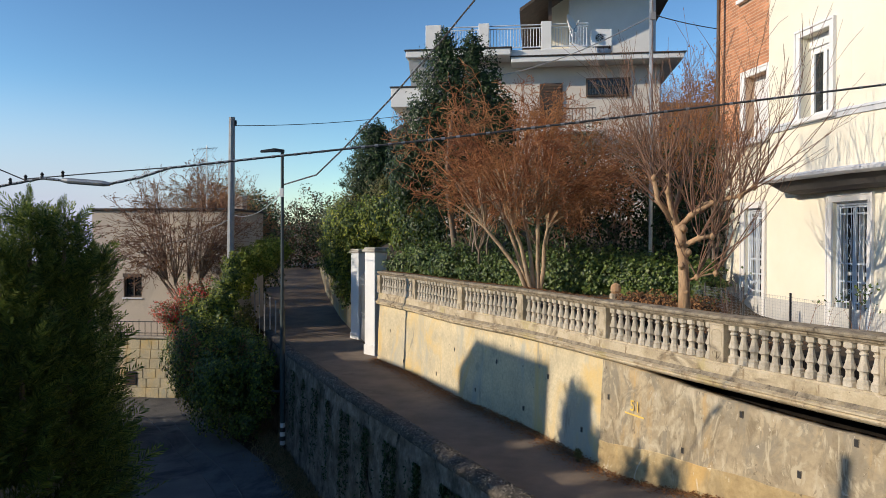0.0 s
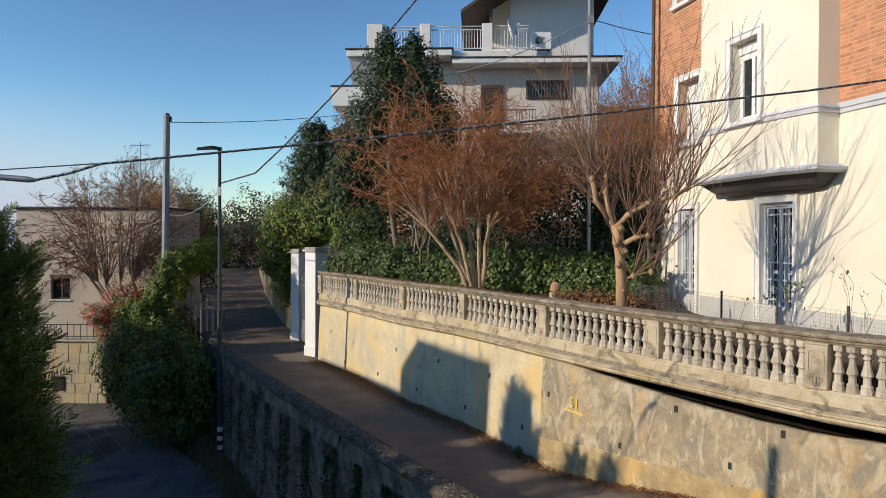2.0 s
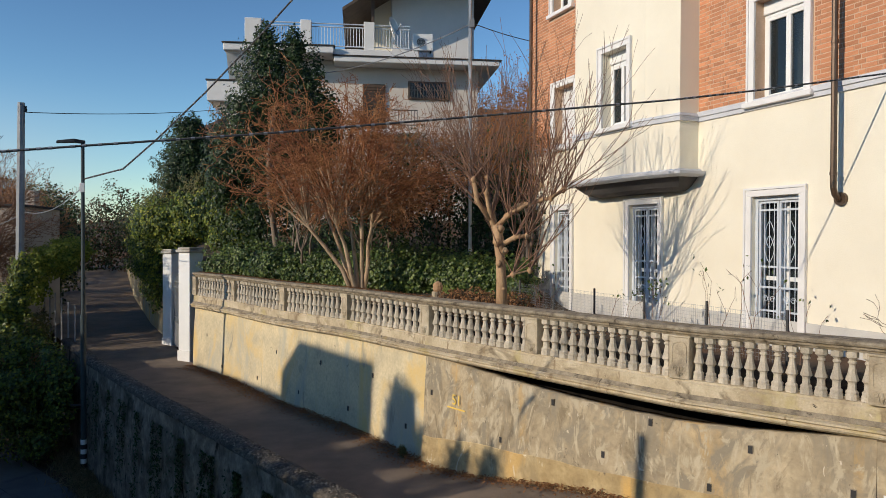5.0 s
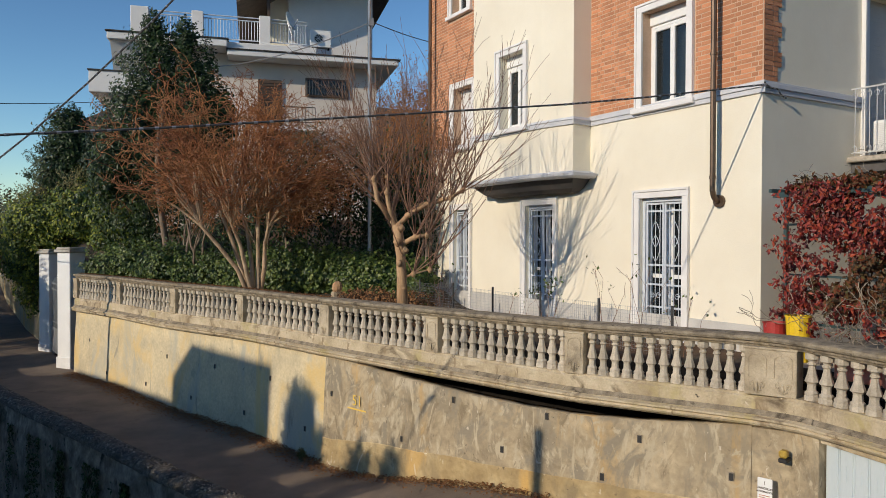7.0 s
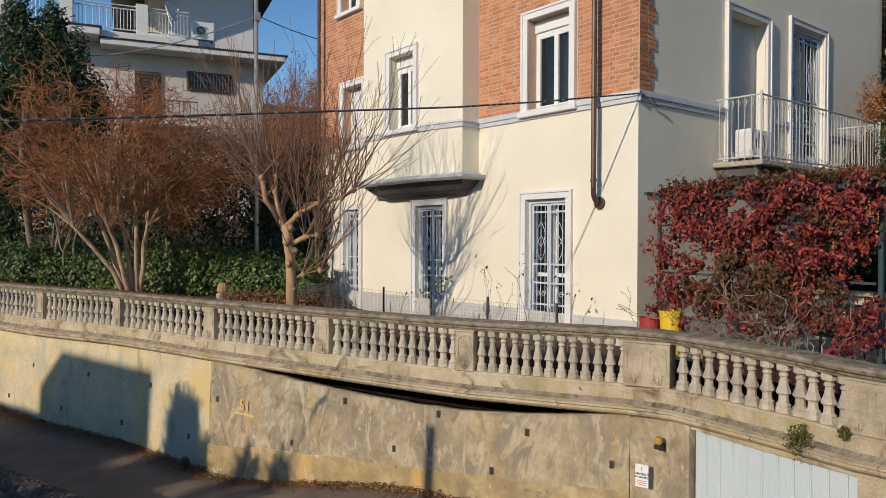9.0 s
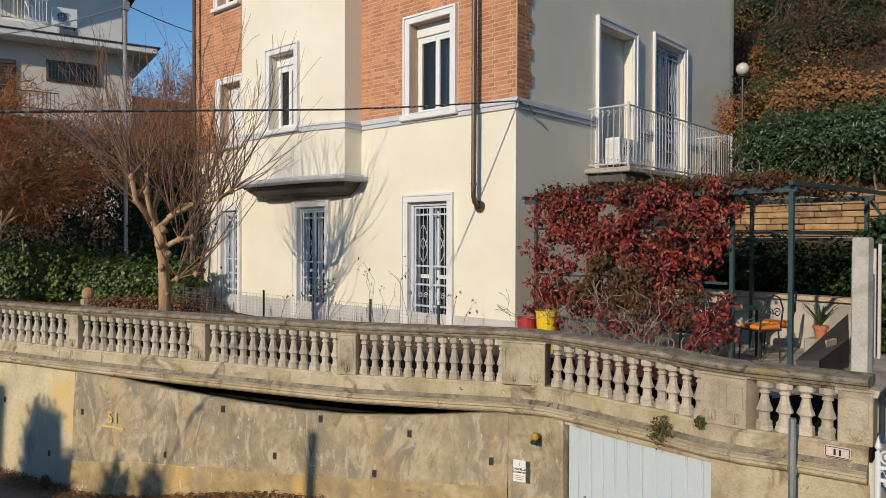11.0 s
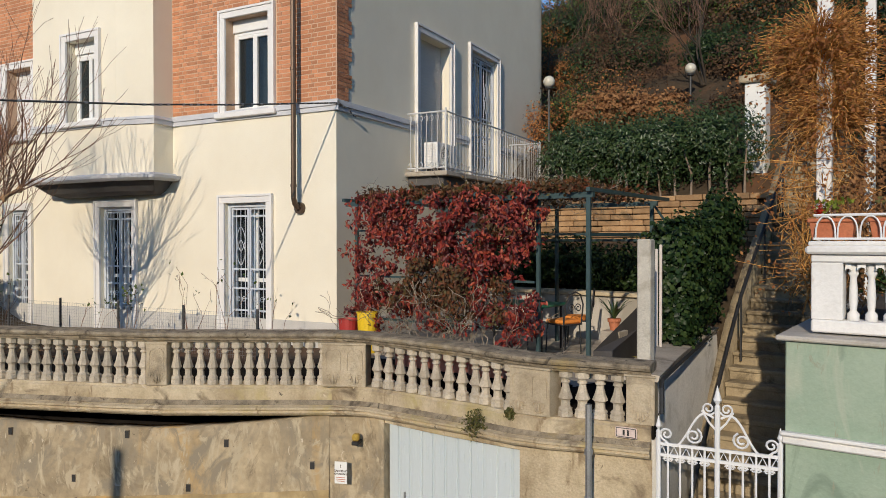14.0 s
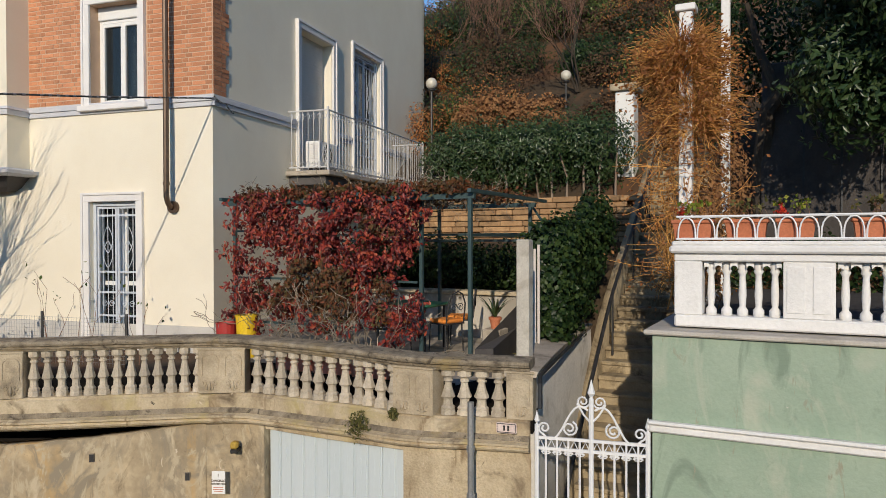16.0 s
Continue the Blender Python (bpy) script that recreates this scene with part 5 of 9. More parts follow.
def far_villa():
    h = thing("villa", "pale modern villa with roof terrace and dark eaves", "house")
    g = Geo(VB)
    g.box(1.3, 12.0, 0.6, 10, 3.0, 12.7)
    g.out("wall", VILLA, h)
    Geo(VB).box(0.0, 5.0, -0.7, 10, 12.72, 13.05, 0.03).out("roof_slab", VILLA_WHITE, h)
    Geo(VB).box(-0.06, 5.06, -0.76, 10.1, 13.051, 13.1).out("flashing", ROOFDARK, h)
    Geo(VB).box(5.001, 12.9, -0.5, 10, 12.4, 12.66, 0.03).out("roof_slab", VILLA_WHITE, h)
    Geo(VB).box(4.95, 13.0, -0.56, 10.1, 12.661, 12.71).out("flashing", ROOFDARK, h)
    Geo(VB).box(5.0, 9.0, -0.45, 3, 12.72, 13.0, 0.02).out("roof_slab", VILLA_WHITE, h)
    # side box with a lower slab
    Geo(VB).box(-0.9, 1.299, 0.2, 7, 10.55, 11.5, 0.02).out("roof_slab", VILLA_WHITE, h)
    Geo(VB).box(-0.95, 1.298, 0.15, 7, 11.501, 11.56).out("flashing", ROOFDARK, h)
    Geo(VB).box(-0.1, 1.299, 1.0, 7, 3, 10.549).out("wall", VILLA, h)
    g = Geo(VB)
    g.add([(0.1, -0.5, 12.71), (1.3, -0.5, 12.71), (1.3, 0.59, 11.2), (0.1, 0.59, 11.2), (0.1, -0.45, 12.71), (0.1, 3, 11.2), (1.3, 3, 11.2)], [(0, 1, 2, 3), (0, 3, 5)])
    g.out("soffit", VILLA_WHITE, h)
    # roof-terrace railing
    for x in (0.9, 3.45, 6.4):
        Geo(VB).box(x, x + 0.5 if x > 1 else x + 0.75, -0.3, 0.1, 13.1 if x < 5 else 13.0, 14.35, 0.02).out("pier", VILLA_WHITE, h)
    for x0, x1 in ((1.65, 3.45), (3.95, 6.4), (6.9, 8.6)):
        for z in (13.2, 14.1, 14.25):
            Geo(VB).tube([(x0, -0.1, z), (x1, -0.1, z)], 0.03, 5).out("rail", IRON_BLUE, h)
        n = int((x1 - x0) / 0.13)
        for k in range(n):
            x = x0 + (x1 - x0) * (k + 0.5) / n
            Geo(VB).tube([(x, -0.1, 13.2), (x, -0.1, 14.1)], 0.014, 4).out("bar", IRON_BLUE, h)
    # upper storey with broad dark eaves
    Geo(VB).box(7.8, 11.9, 1.2, 8, 12.72, 17.0).out("wall", VILLA_WHITE, h, "white penthouse wall")
    Geo(VB).box(6.9, 7.79, 2.2, 8, 12.72, 17.0).out("wall", CREAM, h)
    g = Geo(VB)
    g.add([(5.4, -0.6, 14.9), (8.2, -0.9, 16.7), (13, -0.9, 16.7), (13, 9, 16.7), (8.2, 9, 16.7), (5.4, 9, 14.9), (5.4, -0.6, 14.75), (8.2, -0.9, 16.55), (13, -0.9, 16.55), (13, 9, 16.55), (8.2, 9, 16.55), (5.4, 9, 14.75)],
          [(0, 1, 4, 5), (1, 2, 3, 4), (6, 11, 10, 7), (7, 10, 9, 8), (0, 6, 7, 1), (1, 7, 8, 2), (2, 8, 9, 3)])
    g.out("roof", DARKWOOD, h, "dark timber eaves")
    Geo(VB).box(6.75, 6.9, -0.2, 0.0, 13.0, 15.6).out("eave_post", DARKWOOD, h)
    Geo(VB).tube([(11.7, 1.12, 12.7), (11.7, 1.12, 16.5)], 0.06, 6).out("downpipe", DARKWOOD, h)
    # openings of the upper floor
    w = Geo(VB).box(8.55, 10.6, 0.5, 0.6, 10.9, 11.8, 0.02).out("window", DARKWOOD, h, "wide window with iron bars")
    Geo(VB).box(8.65, 10.5, 0.47, 0.499, 11.0, 11.7).out("pane", GLASS, w)
    g = Geo(VB)
    for k in range(15):
        g.tube([(8.6 + 1.95 * k / 14, 0.42, 10.95), (8.6 + 1.95 * k / 14, 0.42, 11.75)], 0.013, 4)
    g.tube([(8.58, 0.42, 11.35), (10.57, 0.42, 11.35)], 0.013, 4)
    g.out("bars", IRON_DARK, w)
    w = Geo(VB).box(6.35, 7.45, 0.5, 0.6, 9.3, 11.6, 0.02).out("door", DARKWOOD, h, "brown louvred door")
    for k in range(16):
        z = 9.4 + k * 0.135
        Geo(VB).box(6.45, 7.35, 0.46, 0.499, z, z + 0.1).out("louvre", DARKWOOD, w)
    w = Geo(VB).box(3.0, 4.1, 0.5, 0.6, 9.2, 11.2, 0.02).out("window", DARKWOOD, h)
    Geo(VB).box(3.1, 4.0, 0.47, 0.499, 9.3, 11.1).out("pane", GLASS, w)
    b = Geo(VB).box(6.0, 9.0, -0.5, 0.599, 9.1, 9.29, 0.02).out("balcony", VILLA_WHITE, h)
    g = Geo(VB)
    for z in (9.5, 10.2):
        g.tube([(6.05, -0.45, z), (8.95, -0.45, z)], 0.025, 5)
    for k in range(20):
        x = 6.05 + 2.9 * k / 19
        g.tube([(x, -0.45, 9.29), (x, -0.45, 10.2)], 0.012, 4)
    g.out("railing", IRON_DARK, b)
    return h


far_villa()
ac_unit(VB @ pose(9.2, -0.05, 13.003, 0, 0, 0), "white air-conditioning unit on the villa roof", 0.95, 0.85, 0.35)


def dish(m, r, label):
    t = thing("satellite_dish", label, "satellite dish")
    n = 18
    vs, fs = [(0, 0, 0)], []
    for j in (1, 2, 3):
        rr = r * j / 3
        vs += [(rr * math.cos(2 * math.pi * k / n), -rr * rr * 0.35 / r, rr * math.sin(2 * math.pi * k / n)) for k in range(n)]
    fs = [(0, 1 + k, 1 + (k + 1) % n) for k in range(n)]
    for j in (0, 1):
        fs += [(1 + j * n + k, 1 + (j + 1) * n + k, 1 + (j + 1) * n + (k + 1) % n, 1 + j * n + (k + 1) % n) for k in range(n)]
    o = len(vs)
    vs += [(x, y + 0.02, z) for x, y, z in vs]
    fs += [tuple(o + i for i in f)[::-1] for f in fs]
    Geo(m).add(vs, fs).out("reflector", WHITE, t)
    Geo(m).tube([(0, 0, -r * 0.9), (0, -r * 1.1, -r * 0.2)], 0.015, 5).out("arm", STEEL, t)
    Geo(m).tube([(0, -r * 1.1, -r * 0.2), (0, -r * 0.95, -r * 0.15)], 0.04, 6).out("receiver", WHITE, t)
    Geo(m).tube([(0.0, 0.05, -r * 1.4), (0, 0.05, 0)], 0.025, 6).out("mast", STEEL, t)
    return t


dish(VB @ pose(7.7, -0.75, 14.0, -20, 0, 62), 0.45, "white satellite dish on the villa roof terrace")


# ---- garage door under the corner ----
ga, gb = Vector((6.63, 5.72)), Vector((6.33, 3.62))
gt = (gb - ga).normalized()
GAR = Matrix(((gt.x, -gt.y, 0, ga.x), (gt.y, gt.x, 0, ga.y), (0, 0, 1, 0), (0, 0, 0, 1)))     # x along, y away from the lane
glen = (gb - ga).length
garage = thing("garage_door", "pale blue ribbed steel garage door below the terrace", "garage door")
npan = 11
for k in range(npan):
    x0, x1 = glen * k / npan, glen * (k + 1) / npan
    g = Geo(GAR)
    zt = ledge_z(ga.y + gt.y * (x0 + x1) / 2) - 0.03
    g.box(x0 + 0.003, x1 - 0.003, 0.055, 0.08, 0.02, zt)
    g.box(x0 + 0.02, x1 - 0.02, 0.04, 0.055, 0.02, zt - 0.02, 0.006)
    panel = g.out("panel", GARAGE, garage)
    if k % 4 != 0 or k in (4, 8):
        g = Geo(GAR)
        for j in range(5):
            g.box(x0 + 0.09, x1 - 0.09, 0.034, 0.0395, zt - 0.36 + j * 0.035, zt - 0.34 + j * 0.035)
        g.out("vent", GARAGE, panel)
Geo(GAR).tube([(glen * 0.46, 0.04, 1.05), (glen * 0.46, -0.01, 1.05)], 0.02, 8).out("knob", IRON_DARK, garage)
g = Geo(GAR)
for x in (glen * 0.14, glen * 0.56):
    g.box(x, x + 0.015, 0.015, 0.039, 0.9, 1.15)
g.out("handle", STEEL, garage)
settle(Geo().sweep([(-0.25, 1.8), (0.02, 1.8), (0.02, 1.8595), (-0.25, 1.8595)], densify([tuple(ga), tuple(gb)], 9)[0])).out("lintel", LEDGE, garage)
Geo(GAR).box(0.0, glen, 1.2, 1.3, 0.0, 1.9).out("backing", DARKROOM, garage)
# notice and lamp beside it
sn = (Vector((6.42, 6.45)) - Vector((6.6, 6.05))).normalized()
SG = Matrix(((-sn.x, sn.y, 0, 6.5), (-sn.y, -sn.x, 0, 6.27), (0, 0, 1, 0), (0, 0, 0, 1)))


def sign_plate():
    t = thing("warning_sign", "small white warning plate about an automatic gate", "sign")
    p = Geo(SG).box(-0.08, 0.08, -0.19, -0.175, 1.17, 1.44, 0.004).out("plate", WHITE, t)
    for txt, z, size in (("!", 1.372, 0.05), ("CANCELLO", 1.318, 0.0335), ("AUTOMATICO", 1.282, 0.0275)):
        c = bpy.data.curves.new("lettering", "FONT")
        c.body, c.size, c.align_x, c.extrude = txt, size, "CENTER", 0.001
        c.offset = 0.0012
        c.materials.append(DARKWOOD)
        ob = new("lettering", c)
        ob.parent = p
        ob.matrix_basis = SG @ Matrix.Translation((0, -0.192, z)) @ pose(0, 0, 0, 90, 0, 0)
    for k, w in enumerate((0.05, 0.062, 0.058)):
        Geo(SG).box(-w, w, -0.1925, -0.1905, 1.2 + k * 0.022, 1.207 + k * 0.022).out("line", TERRACOTTA, p)
    return t


sign_plate()
lamp = thing("flashing_light", "small yellowed gate warning light on a bracket", "lamp")
Geo(SG).box(0.14, 0.23, -0.2, -0.1, 1.7, 1.785, 0.02).out("lens", LENS, lamp)
Geo(SG).box(0.14, 0.23, -0.2, -0.03, 1.65, 1.699, 0.01).out("base", BLACK, lamp)


# ---- gate, stairs and flank walls ----
gl, gr = Vector((6.42, 2.3)), Vector((6.6, 1.27))
tg = (gr - gl).normalized()
GATE = Matrix(((tg.x, -tg.y, 0, gl.x), (tg.y, tg.x, 0, gl.y), (0, 0, 1, 0), (0, 0, 0, 1)))
gw = (gr - gl).length
gate = thing("iron_gate", "white wrought-iron garden gate with scrolls and spear finial", "gate")


def spear(g, x, z, s=1.0):
    g.lathe([(0.012 * s, z), (0.022 * s, z + 0.02 * s), (0.012 * s, z + 0.04 * s), (0.034 * s, z + 0.075 * s), (0.02 * s, z + 0.12 * s), (0.002, z + 0.19 * s)], 8, (x, 0))


for x in (0.02, gw - 0.02):
    g = Geo(GATE)
    g.tube([(x, 0, 0.05), (x, 0, 2.42)], 0.022, 8)
    spear(g, x, 2.4, 0.8)
    g.out("gate_post", IRON_WHITE, gate)
g = Geo(GATE)
g.tube([(gw / 2, 0, 0.05), (gw / 2, 0, 2.68)], 0.024, 8)
spear(g, gw / 2, 2.66, 1.1)
g.out("meeting_stile", IRON_WHITE, gate)
for z in (2.3, 2.2, 0.75, 0.2):
    Geo(GATE).box(0.02, gw - 0.02, -0.012, 0.012, z - 0.014, z + 0.014).out("rail", IRON_WHITE, gate)
for k in range(9):
    if k == 4:
        continue
    x = gw * (k + 1) / 10
    g = Geo(GATE)
    g.tube([(x, 0, 0.2), (x, 0, 2.3)], 0.011, 6)
    scroll(g, x + 0.022, 0, 2.16, 0.022, 1, 0.006, 8)
    scroll(g, x - 0.022, 0, 2.16, 0.022, -1, 0.006, 8)
    g.out("bar", IRON_WHITE, gate)
g = Geo(GATE)
for k in range(10):
    x = gw * k / 10
    g.tube([(x + 0.02, 0, 2.215), (x + gw / 20, 0, 2.28), (x + gw / 10 - 0.02, 0, 2.215)], 0.006, 4)
g.out("lattice", IRON_WHITE, gate)
for sg in (-1, 1):
    g = Geo(GATE)
    cx = gw / 2
    pts = []
    for i in range(25):
        f = i / 24
        x = cx + sg * (0.03 + f * (gw / 2 - 0.1))
        z = 2.34 + 0.24 * (1 - f) ** 1.2 + 0.09 * math.sin(f * math.pi * 2.0)
        pts.append((x, 0, z))
    g.tube(pts, 0.011, 6)
    scroll(g, cx + sg * (gw / 2 - 0.09), 0, 2.39, 0.06, sg, 0.01, 16, -1.2)
    scroll(g, cx + sg * 0.2, 0, 2.4, 0.075, sg, 0.01, 18, 2.0, 1.6)
    scroll(g, cx + sg * 0.075, 0, 2.66, 0.06, sg, 0.009, 16, 3.6, 1.5)
    g.tube([(cx + sg * 0.13, 0, 2.64), (cx + sg * 0.07, 0, 2.54), (cx, 0, 2.46)], 0.01, 6)
    g.out("scroll", IRON_WHITE, gate, "white curled iron crest")

STAIR_X0, STAIR_N, TREAD, RISE = 6.85, 46, 0.272, 0.172
stair = thing("stairs", "long worn stone garden stairway climbing the slope", "stairs", kind="structure")


def stair_y(x):
    return float(np.interp(x, [6.4, 8, 10.5, 13, 20], [2.3, 2.48, 2.67, 2.72, 2.95])), float(np.interp(x, [6.4, 8, 10.5, 13, 20], [1.25, 1.3, 1.5, 1.62, 1.9]))


for k in range(STAIR_N):
    x0 = STAIR_X0 + k * TREAD
    yl, yr = stair_y(x0)
    g = Geo()
    z = 0.16 + k * RISE
    wob = 0.012 * math.sin(k * 2.7)
    g.box(x0 - 0.03, x0 + TREAD + 0.05, yr - 0.05, yl + 0.02, z - 0.06, z + wob * 0.5, 0.012)
    g.box(x0, x0 + TREAD, yr - 0.04, yl + 0.01, z - RISE - 0.3, z - 0.061)
    g.out("step", STEPSTONE, stair)
Geo().box(5.9, 6.9, 1.2, 2.4, -0.1, 0.02).out("landing", STEPSTONE, stair)
# the flank wall on the terrace side, with a coping and a pipe
fw = [(6.5, 2.38), (8.0, 2.61), (10.6, 2.9)]
g = Geo()
V, F = [], []
for i, (x, y) in enumerate(densify(fw, 12)[0]):
    zt = float(np.interp(x, [6.5, 10.6], [2.86, 2.82]))
    V += [(x, y - 0.1, 0), (x, y, zt), (x + 0.02, y + 0.22, zt), (x + 0.02, y + 0.22, 0)]
for i in range(11):
    for k in range(4):
        a, b = i * 4 + k, i * 4 + (k + 1) % 4
        F.append((a, a + 4, b + 4, b))
F += [(0, 1, 2, 3)]
tagged(raw("wall_stair_flank", V, F, mat("pale_grey_render", [(0.56, 0.54, 0.5), (0.68, 0.65, 0.6)], 1.3, 0.92, 0.3, 40, stain=(0.42, 0.39, 0.34), stain_scale=1.6, stain_at=(0.54, 0.7))), "stained grey rendered wall beside the stairs", "wall", kind="structure")
g = Geo()
g.sweep([(0.05, 2.84), (0.07, 2.9), (-0.26, 2.93), (-0.26, 2.84)], densify([(6.48, 2.36), (8.0, 2.63), (10.6, 2.94)], 8)[0])
tagged(g.out("wall_coping", CONCRETE), "sloping concrete coping of the stair wall", "coping", kind="structure")
pp = tagged(Geo().tube([(6.5, 2.28, 2.55), (6.53, 2.29, 2.78), (6.62, 2.32, 2.84), (9.6, 2.76, 2.86)], 0.022, 7).out("conduit", IRON_DARK), "dark conduit along the stair wall coping", "pipe")
# kerb of the stairs climbs with them and grows into a wall
V, F = [], []
for i in range(32):
    x = 7.2 + i * 0.4
    yl, yr = stair_y(x)
    zs = 0.16 + (x - STAIR_X0) / TREAD * RISE
    up = float(np.interp(x, [10.2, 11.0], [0.1, 0.34])) + 0.015 * math.sin(i * 1.7)
    V += [(x, yl + 0.02, zs - 1.0), (x, yl + 0.03, zs + up), (x, yl + 0.17, zs + up + 0.02), (x, yl + 0.2, zs - 1.0)]
for i in range(31):
    for k in range(4):
        a, b = i * 4 + k, i * 4 + (k + 1) % 4
        F.append((a, a + 4, b + 4, b))
F += [(0, 1, 2, 3)]
tagged(raw("wall_stair_upper", V, F, STEPSTONE), "rising weathered stone kerb beside the stairs", "wall", kind="structure")
hr = thing("handrail", "dark tubular handrail climbing beside the stairs", "handrail")
pts = [(x, stair_y(x)[0] - 0.1, 0.16 + (x - STAIR_X0) / TREAD * RISE + 0.85) for x in np.linspace(7.4, 17.5, 20)]
Geo().tube(pts, 0.024, 7).out("rail", IRON_DARK, hr)
for i in range(0, 20, 3):
    x, y, z = pts[i]
    Geo().tube([(x, y, z - 0.92), (x, y, z)], 0.016, 6).out("stanchion", IRON_DARK, hr)

# ---- the green building with its white terrace ----
GX = 6.62
green = thing("green_building", "pale green rendered house base with white mouldings", "house")
V0, V1 = -7.0, 1.26
Geo().box(GX, 13.0, V0, V1, -0.2, 3.3, 0.01).out("wall", GREENWALL, green)
Geo().box(GX - 0.05, GX - 0.001, V0, V1 + 0.02, 2.43, 2.5, 0.015).out("moulding", WHITE_OLD, green)
Geo().box(GX - 0.075, GX - 0.001, V0, V1 + 0.03, 2.5, 2.535, 0.012).out("moulding", WHITE_OLD, green)
Geo().box(GX - 0.05, 13.05, V0, V1 + 0.07, 3.301, 3.345, 0.012).out("cornice", GREYWALL, green, "grey stone cornice with moss")
terrace_bal = thing("white_balustrade", "white painted balustrade with flaking paint on the terrace", "balustrade")
BXP = 6.92
Geo().box(BXP - 0.1, BXP + 0.16, V0, 1.1, 3.262, 3.37, 0.015).out("plinth", WHITE_OLD, terrace_bal)
g = Geo()
g.box(BXP - 0.1, BXP + 0.16, V0, 1.1, 3.86, 3.93, 0.01)
g.box(BXP - 0.15, BXP + 0.2, V0, 1.14, 3.93, 4.0, 0.02)
g.box(BXP - 0.12, BXP + 0.18, V0, 1.12, 4.0, 4.04, 0.01)
g.out("rail", WHITE_OLD, terrace_bal)
wb = None
piers = [(1.1, 0.86), (0.2, -0.2), (-0.95, -1.2), (-2.0, -2.3)]
for a, b in piers:
    p = Geo().box(BXP - 0.09, BXP + 0.15, b, a, 3.371, 3.859, 0.008).out("pier", WHITE_OLD, terrace_bal)
    if a - b > 0.3:
        for c0, c1 in ((b + 0.03, (a + b) / 2 - 0.03), ((a + b) / 2 + 0.03, a - 0.03)):
            Geo().box(BXP - 0.1, BXP - 0.0901, c0, c1, 3.42, 3.82, 0.003).out("panel", WHITE_OLD, p)
wprof = [(0.055, 0), (0.055, 0.05), (0.03, 0.075), (0.034, 0.1), (0.04, 0.17), (0.036, 0.25), (0.03, 0.32), (0.034, 0.335), (0.05, 0.36), (0.036, 0.38), (0.05, 0.405), (0.05, 0.44)]
spans = [(0.86, 0.2, 5), (-0.2, -0.95, 5), (-1.2, -2.0, 5)]
for a, b, n in spans:
    for k in range(n):
        y = a + (b - a) * (k + 0.5) / n
        if wb is None:
            ob = Geo().lathe(wprof, 12).out("baluster", WHITE_OLD, terrace_bal, smooth=True)
            wb = ob.data
        else:
            ob = new("baluster", wb)
            ob.parent = terrace_bal
        ob.location = (BXP + 0.03, y, 3.37)
        ob.scale = (0.85, 0.85, 1.11)
    # round arches between the balusters
    for k in range(n + 1):
        y0, y1 = a + (b - a) * (k - 0.5) / n, a + (b - a) * (k + 0.5) / n
        if k == 0:
            y0 = a
        if k == n:
            y1 = b
        r = abs(y1 - y0) / 2
        c = (y0 + y1) / 2
        r2 = max(0.02, r - 0.035)
        g = Geo()
        arc = [(c - r2 * math.cos(math.pi * i / 8), 3.79 + min(0.06, r2) * math.sin(math.pi * i / 8)) for i in range(9)]
        for i in range(8):
            (ya, za), (yb, zb) = arc[i], arc[i + 1]
            vs = [(xx, yy, zz) for xx in (BXP - 0.04, BXP + 0.1) for yy, zz in ((ya, za), (yb, zb), (yb, 3.8595), (ya, 3.8595))]
            g.add(vs, [(0, 1, 2, 3), (7, 6, 5, 4), (0, 4, 5, 1)])
        g.out("arch", WHITE_OLD, terrace_bal)
flower_rail = thing("flower_rail", "white wire flower-box railing on the terrace balustrade", "railing")
for z in (4.06, 4.26):
    Geo().tube([(BXP - 0.1, 1.08, z), (BXP - 0.1, -3, z)], 0.012, 6).out("rail", IRON_WHITE, flower_rail)
for k in range(25):
    y = 0.99 - k * 0.165
    g = Geo()
    g.tube([(BXP - 0.1, y - 0.075 * math.cos(math.pi * i / 10), 4.07 + (0.18 * math.sin(math.pi * i / 10) ** 0.7 if 0 < i < 10 else 0.0)) for i in range(11)], 0.0075, 5)
    g.out("hoop", IRON_WHITE, flower_rail)
